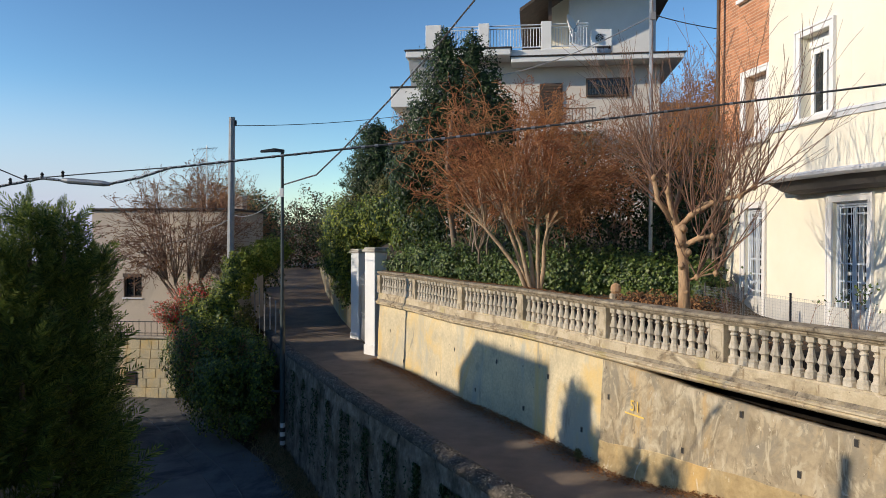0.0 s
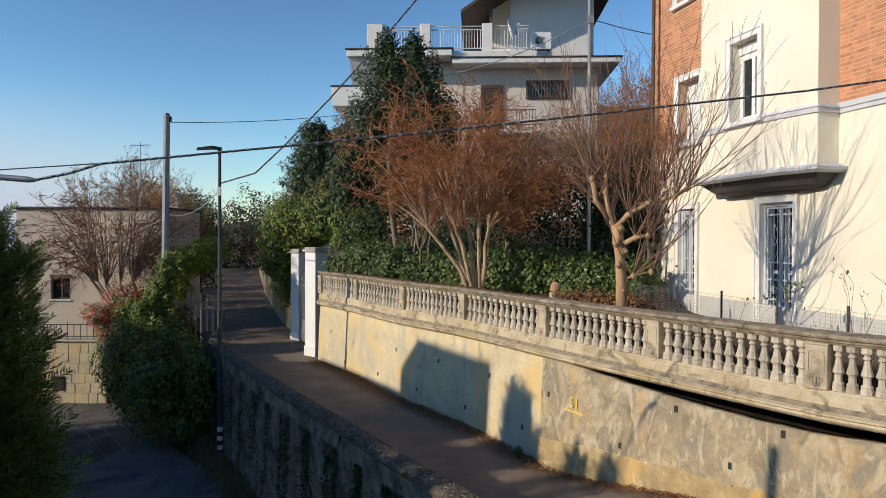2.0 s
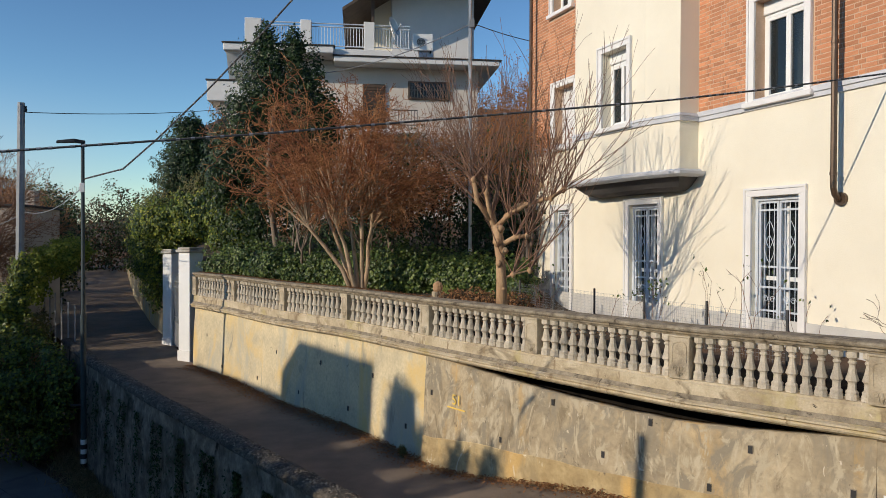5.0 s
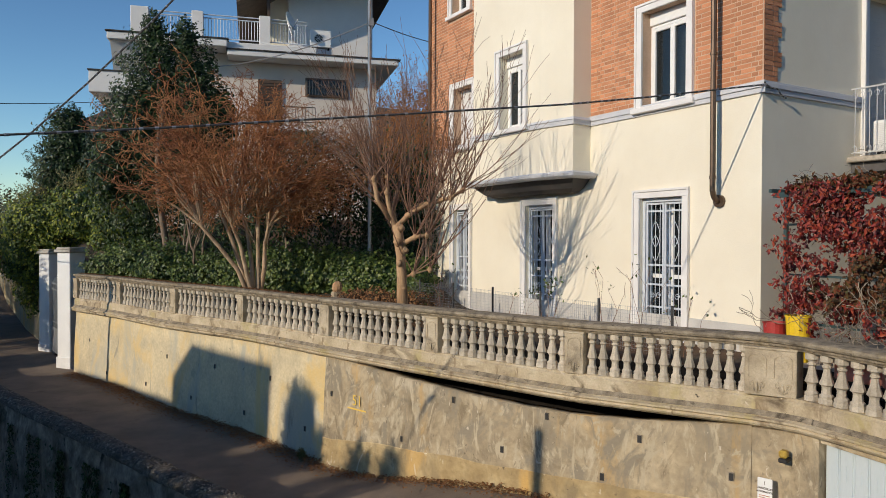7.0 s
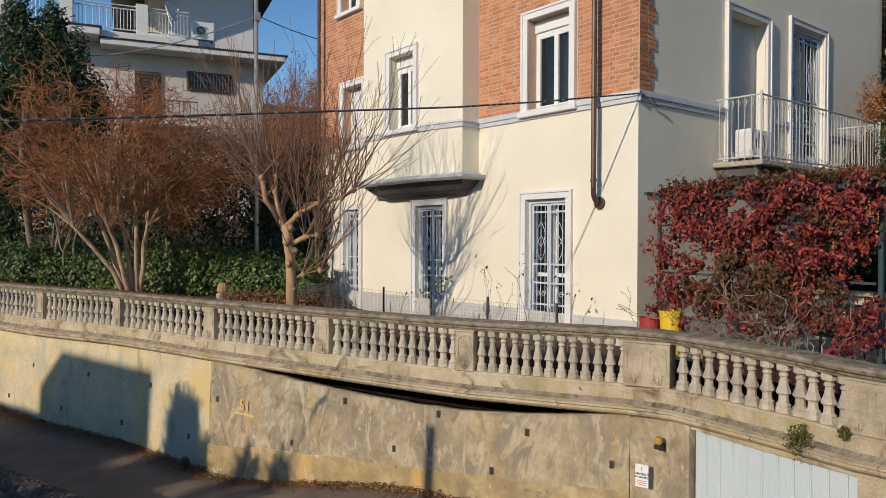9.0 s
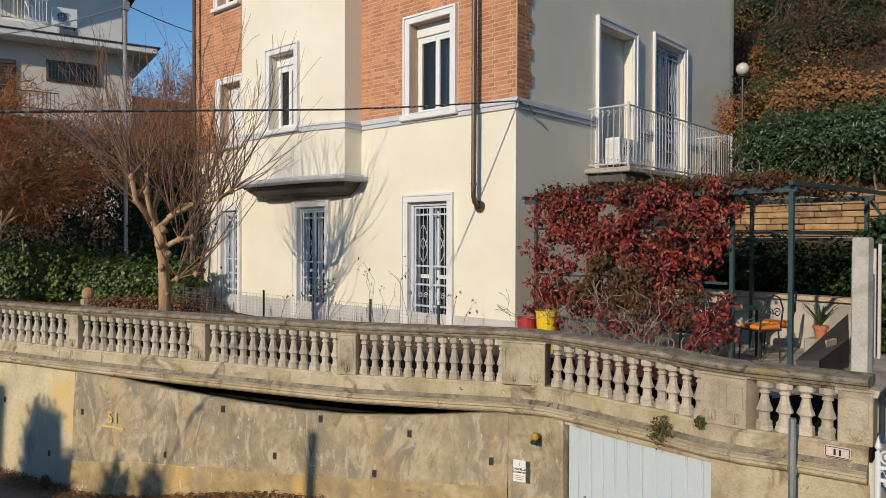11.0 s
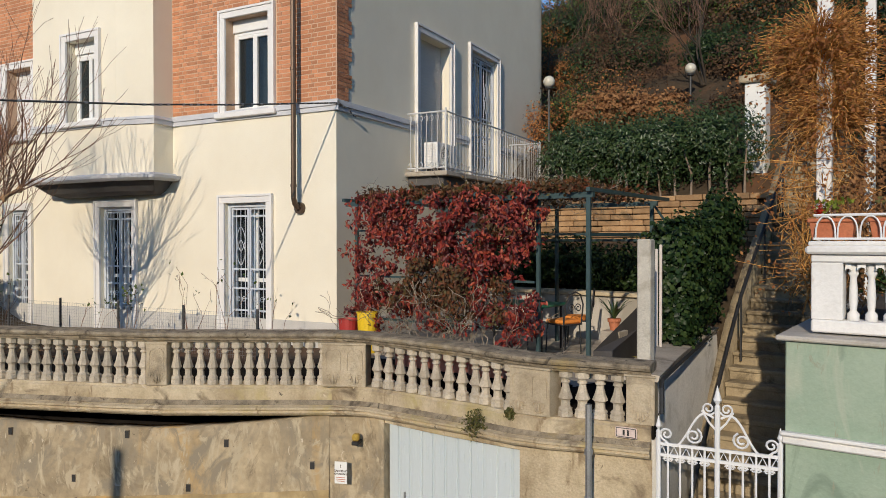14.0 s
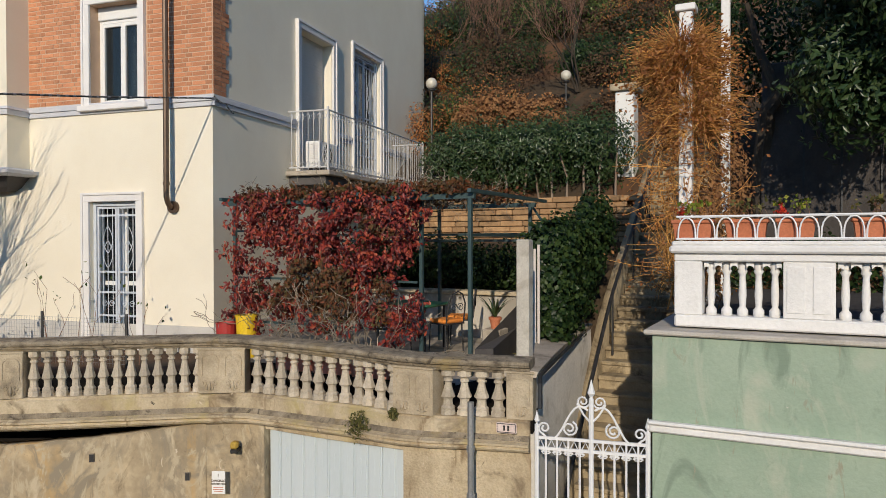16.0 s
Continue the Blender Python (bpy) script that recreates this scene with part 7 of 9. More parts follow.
cable("overhead_cable", [(-2.9, 7.96, 4.86), (-3.24, 7.95, 4.75), (-3.57, 7.94, 4.68), (-4.06, 7.92, 4.72), (-4.27, 7.91, 4.74), (-4.74, 7.9, 4.65), (-9, 7.7, 4.1)], 0.0135, "thick bundled cable with a splice sleeve", CABLE, 30, 8)
sl = tagged(Geo().tube([(-3.55, 7.94, 4.68), (-3.62, 7.938, 4.687), (-3.99, 7.922, 4.714), (-4.06, 7.92, 4.72)], (0.02, 0.033, 0.033, 0.02), 10).out("splice_sleeve", STEEL), "grey splice sleeve hanging on the cable", "cable joint")
cable("overhead_wire", [(-2.9, 7.96, 4.865), (-3.82, 7.93, 4.79), (-4.48, 7.91, 4.73), (-4.74, 7.9, 4.84), (-9, 7.7, 6.5)], 0.007, "thin messenger wire above the cable", CABLE, 0, 8)
for x, y, z in ((-4.61, 7.9, 4.67), (-4.27, 7.91, 4.73), (-4.05, 7.92, 4.75), (-4.45, 7.91, 4.705)):
    tagged(Geo().lathe([(0.009, z), (0.02, z + 0.02), (0.013, z + 0.04), (0.02, z + 0.055), (0.006, z + 0.075)], 8, (x, y)).out("insulator", BLACK), "small black insulator on the cable", "insulator", "cable insulators")
cable("overhead_cable", [(LX, LY, 5.65), (-3.53, 20.16, 5.87), (-2.66, 19.56, 6.55), (-1.38, 18.67, 7.66), (0.0, 17.73, 8.97), (2.2, 16.2, 11.2)], 0.021, "dark cable climbing from the street lamp", CABLE, 40, 14)
cable("overhead_wire", [(-7.42, 25.7, 8.1), (2.5, 37.0, 11.3)], 0.014, "thin wire from the pole to the villa", CABLE, 0, 40, 0.35)
cable("overhead_wire", [(LX - 0.05, LY, 5.4), (-7.4, 25.6, 4.9), (-12.4, 29.2, 3.7)], 0.013, "pale service wire dipping to the beige house", STEEL, 0, 30, 0.25)
cable("overhead_wire", [(5.33, 18.6, 9.8), (1.6, 26.0, 9.9), (0.4, 30.0, 9.6)], 0.016, "pale wire from the mast past the villa", STEEL, 0, 24, 0.25)
cable("overhead_wire", [(5.33, 18.6, 9.85), (12.0, 26.0, 11.6)], 0.012, "thin wire from the mast to the slope", CABLE, 20, 24, 0.2)
cable("wall_cable", [(8.5, 8.36, 6.44), (8.75, 8.35, 6.36), (9.0, 8.42, 6.25)], 0.012, "short cable loop tied to the house corner", CABLE, 6, 8, 0.03)

# ---- garden gate at the end of the balustrade ----
gate2 = thing("garden_gate", "grey iron garden gate between white pillars", "gate")
g = Geo()
pa, pb = Vector((-2.62, 26.0)), Vector((-3.3, 28.5))
for k in range(15):
    p = pa.lerp(pb, (k + 0.5) / 15)
    Geo().tube([(p.x, p.y, 0.15), (p.x, p.y, 2.6 + 0.2 * math.sin(math.pi * k / 14))], 0.015, 5).out("bar", STEEL, gate2)
for z in (0.2, 1.2, 2.3, 2.5):
    Geo().tube([(pa.x, pa.y, z), (pb.x, pb.y, z)], 0.02, 5).out("rail", STEEL, gate2)
tp = (pb - pa).normalized()
Geo(Matrix(((tp.x, -tp.y, 0, pa.x), (tp.y, tp.x, 0, pa.y), (0, 0, 1, 0), (0, 0, 0, 1)))).box(0, (pb - pa).length, -0.01, 0.01, 0.15, 1.0).out("kick_panel", STEEL, gate2)
for (x, y), top, w in (((-2.4, 25.5), 3.62, 0.56), ((-3.38, 28.8), 3.52, 0.5)):
    t = thing("gate_pillar", "white rendered gate pillar with a grey cap", "pillar", "gate pillars")
    M = pose(x, y, 0, 0, 0, 45)
    h = w / 2
    Geo(M).box(-h, h, -h, h, -0.1, top, 0.015).out("shaft", WHITE, t)
    Geo(M).box(-h - 0.03, h + 0.03, -h - 0.03, h + 0.03, -0.1, 0.35, 0.015).out("foot", WHITE_OLD, t)
    Geo(M).box(-h - 0.07, h + 0.07, -h - 0.07, h + 0.07, top, top + 0.09, 0.02).out("cap", GREYWALL, t)
    Geo(M).box(-h - 0.02, h + 0.02, -h - 0.02, h + 0.02, top + 0.09, top + 0.16, 0.02).out("cap_top", GREYWALL, t)
g = Geo()
g.sweep([(0.0, -0.1), (0.0, 2.3), (-0.3, 2.3), (-0.3, -0.1)], [(-11, 62), (-6.95, 42), (-4.75, 33.0), (-3.55, 29.2)])
tagged(g.out("wall_lane_upper", PLASTER_PALE), "pale garden wall along the upper lane", "wall", kind="structure")

# ---- the beige house below ----
BH = Matrix.Translation((-14.9, 30.4, 0)) @ pose(0, 0, 0, 0, 0, -6)      # x to the right along its front


def beige_house():
    h = thing("beige_house", "plain beige rendered house with a flat roof", "house")
    wall_panel("wall", BH, -1, 6.0, -2.6, 5.25, 0.3, [(1.4, 2.2, 1.6, 2.6)], BEIGE, h)
    for x0, x1, y0, y1 in ((0, 0.3, 0.301, 3.7), (5.7, 6, 0.301, 3.7), (0, 6, 3.701, 4.0)):
        Geo(BH).box(x0, x1, y0, y1, -2.6, 5.25).out("wall", BEIGE, h)
    Geo(BH).box(-0.12, 6.12, -0.12, 4.12, 5.251, 5.34, 0.02).out("roof_edge", ROOFDARK, h)
    Geo(BH).box(0.3, 5.7, 0.31, 0.5, 0.9, 1.1).out("floor_slab", DARKROOM, h)
    Geo(BH).box(0.3, 5.7, 3.0, 3.1, -2.5, 5.0).out("inner_wall", DARKROOM, h)
    for x0 in (1.4,):
        w = Geo(BH).box(x0 - 0.06, x0 + 0.86, -0.04, -0.003, 1.52, 1.59, 0.01).out("window", STRING, h)
        g = Geo(BH)
        for p0, p1, z0, z1 in ((x0, x0 + 0.06, 1.6, 2.6), (x0 + 0.74, x0 + 0.8, 1.6, 2.6), (x0 + 0.06, x0 + 0.74, 1.6, 1.66), (x0 + 0.06, x0 + 0.74, 2.54, 2.6), (x0 + 0.37, x0 + 0.43, 1.66, 2.54)):
            g.box(p0, p1, 0.12, 0.18, z0, z1)
        g.out("frame", DARKWOOD, w)
        Geo(BH).box(x0 + 0.06, x0 + 0.74, 0.15, 0.155, 1.66, 2.54).out("pane", GLASS, w)
        Geo(BH).box(x0 - 0.02, x0 + 0.82, -0.05, -0.01, 2.45, 2.6, 0.01).out("blind_box", DARKWOOD, w)
    for x0, z in ((4.9, 5.34),):
        c = Geo(BH).box(x0, x0 + 0.5, 3, 3.5, z, z + 0.7, 0.02).out("chimney", BEIGE, h)
    return h


beige_house()
ant = thing("aerial", "thin rooftop television aerial", "aerial")
AX, AY = -10.3, 31.2
Geo().tube([(AX, AY, 5.2), (AX, AY, 8.1)], 0.022, 6).out("mast", STEEL, ant)
for z, n, w in ((7.95, 7, 0.8), (7.2, 5, 0.6), (6.9, 3, 1.3)):
    g = Geo()
    g.tube([(AX - w / 2, AY, z), (AX + w / 2, AY, z + 0.05)], 0.012, 4)
    for k in range(n):
        x = AX - w / 2 + w * k / max(1, n - 1)
        g.tube([(x, AY - 0.2, z - 0.12), (x, AY + 0.2, z + 0.12)], 0.009, 4)
    g.out("element", STEEL, ant)
# stone-faced garden wall with a railing in front of the beige house
SW = Matrix.Translation((-15.2, 28.7, 0)) @ pose(0, 0, 0, 0, 0, -4)
sw = tagged(new("wall_stone_low"), "pale irregular stone garden wall at the lane's end", "wall", kind="structure")
Geo(SW).box(0, 4.6, 0.04, 0.5, LOW_Z - 0.2, 0.1).out("core", PLASTER_PALE, sw)
rs = random.Random(11)
for iz in range(6):
    x = -0.1
    while x < 5.0:
        w = rs.uniform(0.28, 0.6)
        hgt = 0.385
        z = LOW_Z + iz * hgt
        j = [rs.uniform(0.004, 0.035) for _ in range(8)]
        g = Geo(SW)
        x0, x1 = max(0, x), min(4.6, x + w)
        if x1 - x0 > 0.1:
            g.add([(x0 + j[0], 0, z + j[1]), (x1 - j[2], 0, z + j[3]), (x1 - j[4], 0, z + hgt - j[5]), (x0 + j[6], 0, z + hgt - j[7]), (x0, 0.03, z), (x1, 0.03, z), (x1, 0.03, z + hgt), (x0, 0.03, z + hgt)],
                  [(0, 1, 2, 3), (0, 4, 5, 1), (1, 5, 6, 2), (2, 6, 7, 3), (3, 7, 4, 0)])
            g.out("stone", PLASTER_PALE, sw)
        x += w
Geo(SW).box(-0.05, 4.65, -0.05, 0.55, 0.101, 0.18, 0.02).out("cap", CONCRETE, sw)
vt = thing("wall_vent", "rusty square grate low in the stone wall", "vent")
Geo(SW).box(2.55, 3.0, -0.03, -0.002, -1.75, -1.2, 0.01).out("frame", IRON_DARK, vt)
for k in range(5):
    Geo(SW).box(2.6, 2.95, -0.045, -0.031, -1.7 + k * 0.1, -1.66 + k * 0.1).out("slat", COPPER, vt)
rl = thing("iron_railing", "dark geometric iron railing on the stone wall", "railing")
for z in (0.3, 0.75):
    Geo(SW).tube([(0, 0.2, z), (4.5, 0.2, z)], 0.018, 5).out("rail", IRON_DARK, rl)
for k in range(19):
    x = k * 0.25
    Geo(SW).tube([(x, 0.2, 0.18), (x, 0.2, 0.85 if k % 4 == 0 else 0.75)], 0.014, 5).out("bar", IRON_DARK, rl)

# picket fence and its hedge plinth on the near side of the lower lane
pf = thing("picket_fence", "weathered grey wooden picket fence by the lower lane", "fence")
fa, fb = Vector((-5.79, 9.56)), Vector((-5.3, 11.5))
ft = (fb - fa).normalized()
n = int((fb - fa).length / 0.088)
rf = random.Random(8)
FM = Matrix(((ft.x, -ft.y, 0, fa.x), (ft.y, ft.x, 0, fa.y), (0, 0, 1, 0), (0, 0, 0, 1)))
for k in range(-8, n):
    x = k * 0.088
    h = 0.7 + rf.uniform(-0.03, 0.03)
    g = Geo(FM)
    w = 0.048
    g.add([(x, -0.012, -0.25), (x + w, -0.012, -0.25), (x + w, -0.012, h), (x + w / 2, -0.012, h + 0.05), (x, -0.012, h), (x, 0.012, -0.25), (x + w, 0.012, -0.25), (x + w, 0.012, h), (x + w / 2, 0.012, h + 0.05), (x, 0.012, h)],
          [(0, 1, 2, 3, 4), (9, 8, 7, 6, 5), (0, 5, 6, 1), (1, 6, 7, 2), (2, 7, 8, 3), (3, 8, 9, 4), (4, 9, 5, 0)])
    g.out("picket", GREYWALL, pf)
for z in (0.5, -0.1):
    Geo(FM).box(-0.95, (fb - fa).length, 0.013, 0.05, z - 0.04, z + 0.04).out("rail", GREYWALL, pf)

tagged(Geo(FM).box(-1.0, (fb - fa).length + 0.05, -0.1, 0.12, LOW_Z - 0.2, -0.3, 0.02).out("wall_garden_low", GREYWALL), "low rendered garden wall under the picket fence", "wall", kind="structure")
# unseen neighbouring house down the slope, its shape fitted to the shade over the lanes
nb = thing("neighbour_house", "plain rendered house out of view down the slope", "house")


def nb_block(name, x0, x1, y0, y1, za, zb, material):
    """A block whose roof falls from za at y0 to zb at y1."""
    g = Geo()
    g.add([(x0, y0, -4.5), (x1, y0, -4.5), (x1, y1, -4.5), (x0, y1, -4.5), (x0, y0, za), (x1, y0, za), (x1, y1, zb), (x0, y1, zb)],
          [(3, 2, 1, 0), (4, 5, 6, 7), (0, 1, 5, 4), (1, 2, 6, 5), (2, 3, 7, 6), (3, 0, 4, 7)])
    return g.out(name, material, nb)


# low wings with a taller block between them
nb_block("wall", -27, -17.5, -16, 2.7, 8.5, 8.3, BEIGE)
nb_block("wall", -27, -17.5, 2.701, 8.3, 7.7, 7.45, BEIGE)
nb_block("tower", -20, -17.5, 8.301, 11.7, 9.3, 8.85, BEIGE)
nb_block("wall", -27, -17.5, 11.701, 18.9, 7.4, 6.2, BEIGE)


# ---- vegetation ----
def bare_tree(name, stems, label, twig_mat, bark, depth=6, seed=1, twig_from=3, lean=None, base_r=0.08, length=1.0, spread=0.5, lift=0.18, split=(2, 3), shrink=0.74, minr=0.004, leaves=None, leaf_size=0.04, leaf_n=0, group=""):
    """A leafless tree: trunk and limbs in one mesh, the finer twigs in another."""
    rnd = random.Random(seed)
    tips, small = [], []
    t = thing(name, label, "tree", group)
    for p, d, ln, r in stems:
        segs = []
        grow(segs, p, d, ln, r, depth, rnd, split, spread, shrink, lift, 3, 0.13, tips, minr)
        small += [s[1:] for s in segs if s[0] < twig_from]
        VV, FF = tubes([s[1:] for s in segs if s[0] >= twig_from], 7)
        raw("trunk", VV, FF, bark, t).data.shade_smooth()
    VV, FF = tubes(small, 3)
    raw("crown", VV, FF, twig_mat, t, "dense bare twigs")
    if leaf_n and tips:
        P = np.array(tips)[rng.integers(0, len(tips), leaf_n)] + rng.normal(0, 0.06, (leaf_n, 3))
        leaf_mesh("leaves", P, leaf_size, leaves, t, aspect=0.6)
    return t


def gz_at(x, y):
    return float(ground_z(np.array(float(x)), np.array(float(y))))


def crown_tree(name, base, foot, fork_z, crown, label, bark, twig_mat, n_stems=7, n_limbs=60, n_twigs=13, seed=1, r0=0.07, twig_len=0.6, minr=0.005, bud=None, bud_n=0, bud_size=0.05, group="", low=-0.55, twig_spread=0.5, category="tree", fork=0.34, wobble=0.12):
    """A leafless tree: pale stems from one foot, limbs reaching to all parts of an ellipsoid crown, and twigs on them."""
    rnd = random.Random(seed)
    cx, cy, cz, rx, ry, rz = crown
    C = Vector((cx, cy, cz))
    big, segs, tips = [], [], []
    forks = []
    for j in range(n_stems):
        a = 2 * math.pi * (j + rnd.uniform(0, 0.5)) / n_stems
        p = Vector(base) + Vector((math.cos(a), math.sin(a), 0)) * foot
        q = Vector((cx + math.cos(a) * rx * rnd.uniform(fork * 0.35, fork), cy + math.sin(a) * ry * rnd.uniform(fork * 0.35, fork), fork_z + rnd.uniform(-0.25, 0.35)))
        pts = [p, p.lerp(q, 0.35) + Vector((rnd.gauss(0, 0.04), rnd.gauss(0, 0.04), 0.1)), p.lerp(q, 0.7) + Vector((rnd.gauss(0, 0.05), rnd.gauss(0, 0.05), 0.08)), q]
        rr = [r0, r0 * 0.85, r0 * 0.72, r0 * 0.6]
        for i in range(3):
            big.append((*pts[i], rr[i], *pts[i + 1], rr[i + 1]))
        forks.append((a, q))
    for k in range(n_limbs):
        while True:
            d = Vector((rnd.gauss(0, 1), rnd.gauss(0, 1), rnd.gauss(0, 1))).normalized()
            if d.z > low:
                break
        f = rnd.uniform(0.55, 0.95)
        T = C + Vector((d.x * rx, d.y * ry, d.z * rz)) * f
        a = math.atan2(d.y, d.x)
        S = min(forks, key=lambda w: abs(math.remainder(w[0] - a, 2 * math.pi)) + rnd.uniform(0, 0.6))[1]
        mid = S.lerp(T, 0.5) + Vector((0, 0, 0.16 * (T - S).length)) + Vector((rnd.gauss(0, 0.12), rnd.gauss(0, 0.12), rnd.gauss(0, 0.08)))
        n = 7
        pts = [S * (1 - u) ** 2 + mid * 2 * u * (1 - u) + T * u * u + Vector((rnd.gauss(0, 0.025), rnd.gauss(0, 0.025), rnd.gauss(0, 0.025))) * (u > 0) for u in (i / n for i in range(n + 1))]
        for i in range(n):
            g0, g1 = i / n, (i + 1) / n
            row = (*pts[i], r0 * 0.5 * (1 - g0) + minr * 1.5 * g0, *pts[i + 1], r0 * 0.5 * (1 - g1) + minr * 1.5 * g1)
            (big if i < 3 else segs).append(row)
        for j in range(n_twigs):
            u = rnd.uniform(0.3, 1.0)
            i = min(n - 1, int(u * n))
            p = pts[i].lerp(pts[i + 1], u * n - i)
            e = (p - C)
            e = Vector((e.x / rx, e.y / ry, e.z / rz + 0.12)).normalized() + Vector((rnd.gauss(0, 0.6), rnd.gauss(0, 0.6), rnd.gauss(0, 0.5)))
            tw = []
            grow(tw, p, e, twig_len * rnd.uniform(0.5, 1.0), minr * 1.8, 2, rnd, (2, 3), twig_spread, 0.7, 0.05, 3, wobble, tips, minr)
            segs += [t_[1:] for t_ in tw]
    t = thing(name, label, category, group)
    VV, FF = tubes(big, 7)
    raw("trunk", VV, FF, bark, t).data.shade_smooth()
    VV, FF = tubes(segs, 3)
    raw("crown", VV, FF, twig_mat, t, "dense bare twigs")
    if bud_n:
        P = np.array(tips)[rng.integers(0, len(tips), bud_n)] + rng.normal(0, 0.05, (bud_n, 3))
        leaf_mesh("leaves", P, bud_size, bud, t, aspect=0.6)
    return t


def shrub(name, blobs, n, size, material, label, category="shrub", group="", aspect=0.55, shell=0.5, loose=0.7, stems=False, kind="", bark=BARK_GREY, extra=None, lit=1.0):
    """A leafy mass, over a branching stem where it has one."""
    t = thing(name, label, category, group, kind)
    P, nn = blob_points(n, blobs, shell)
    nn = nn + np.array([-0.6, -0.6, 0.4]) * lit          # leaves turn to the light
    leaf_mesh("leaves", P, size, material, t, aspect=aspect, normals=nn, loose=loose)
    if extra:
        m2, n2, s2, lab = extra
        P, nn = blob_points(n2, blobs, 0.85)
        nn = nn + np.array([-0.6, -0.6, 0.4]) * lit
        leaf_mesh("berry_spray" if "berr" in lab else "new_leaves", P, s2, m2, t, lab, aspect=0.8, normals=nn)
    if stems:
        segs = []
        rnd = random.Random(len(blobs) * 7 + n)
        B = np.array(blobs)
        x, y = float(B[:, 0].mean()), float(B[:, 1].mean())
        z0, z1 = gz_at(x, y) - 0.1, float(B[:, 2].mean())
        grow(segs, (x, y, z0), (0, 0, 1), max(0.5, (z1 - z0) * 0.8), 0.12, 2, rnd, spread=0.4, shrink=0.22)
        VV, FF = tubes([s[1:] for s in segs], 5)
        raw("trunk", VV, FF, bark, t)
    return t


# red-brown many-stemmed tree behind the balustrade
rt = random.Random(4)
crown_tree("multi_stem_tree", (2.35, 18.4, 2.6), 0.12, 4.55, (2.0, 18.5, 5.95, 3.5, 2.5, 2.1), "bare red-brown many-stemmed tree with pale trunks", BARK_PALE, TWIG_RED, 6, 95, 10, 12, 0.066, 0.6, 0.0062, L_CROWN, 4500, 0.034, low=-0.5, fork=0.27, twig_spread=0.8, wobble=0.3)
# pollarded pale tree beside the house
rnd = random.Random(9)
segs, tips = [], []
trunk_pts = [(4.42, 13.08, 2.5), (4.4, 13.08, 3.3), (4.38, 13.09, 3.75), (4.34, 13.1, 4.1), (4.3, 13.1, 4.35)]
t = thing("pollarded_tree", "pale knobbly pollarded tree with long bare shoots", "tree")
g = Geo()
g.tube(trunk_pts, (0.12, 0.096, 0.088, 0.1, 0.082), 10)
for x, y, z, r in ((4.33, 13.02, 3.62, 0.07), (4.45, 13.03, 3.86, 0.075), (4.3, 13.04, 4.02, 0.09), (4.42, 13.02, 3.15, 0.06), (4.36, 13.02, 4.28, 0.085)):
    g.lathe([(0.02, z - r), (r * 0.8, z - r * 0.4), (r, z), (r * 0.7, z + r * 0.5), (0.02, z + r)], 8, (x, y))
limbs = [[(4.34, 13.1, 4.05), (4.2, 13.15, 4.5), (4.1, 13.1, 4.95), (4.12, 13.1, 5.25)], [(4.3, 13.1, 4.3), (4.5, 12.95, 4.55), (4.85, 12.8, 4.75), (5.05, 12.7, 5.1)], [(4.32, 13.1, 4.2), (4.3, 13.35, 4.6), (4.45, 13.5, 5.0)],
         [(4.45, 13.0, 4.5), (4.75, 13.1, 4.72), (5.2, 12.6, 4.85), (5.4, 12.5, 5.0)], [(4.36, 13.1, 3.95), (4.6, 12.9, 4.12), (4.8, 12.8, 4.15)], [(4.2, 13.15, 4.45), (3.95, 13.2, 4.8), (3.85, 13.1, 5.2)], [(4.35, 13.1, 3.3), (4.6, 13.0, 3.42), (4.9, 12.9, 3.5)]]
for i, lb in enumerate(limbs):
    g.tube(lb, [0.056 - 0.009 * k for k in range(len(lb))] if i < 6 else [0.03, 0.02, 0.015], 8)
    # knuckles
    for p in lb[1:]:
        g.lathe([(0.02, p[2] - 0.07), (0.06, p[2]), (0.02, p[2] + 0.06)], 7, (p[0], p[1]))
g.out("trunk", BARK_TAN, t, "peeling pale trunk and knobbly limbs", smooth=True)
for lb in limbs:
    for p in lb[1:]:
        for k in range(8):
            d = Vector((p[0] - 4.36, p[1] - 13.08, 0)) * 0.45 + Vector((rnd.gauss(0, 0.42), rnd.gauss(0, 0.42), rnd.uniform(0.6, 1.3)))
            grow(segs, p, d, rnd.uniform(0.7, 1.35), 0.012, 2, rnd, (1, 3), 0.26, 0.72, 0.12, 4, 0.08, tips, 0.003)
VV, FF = tubes([s[1:] for s in segs], 4)
raw("crown", VV, FF, TWIG_BROWN, t, "long thin bare shoots")
t.scale = (0.95, 0.95, 0.95)
t.location = (0.0025, 0.007, 0.205)
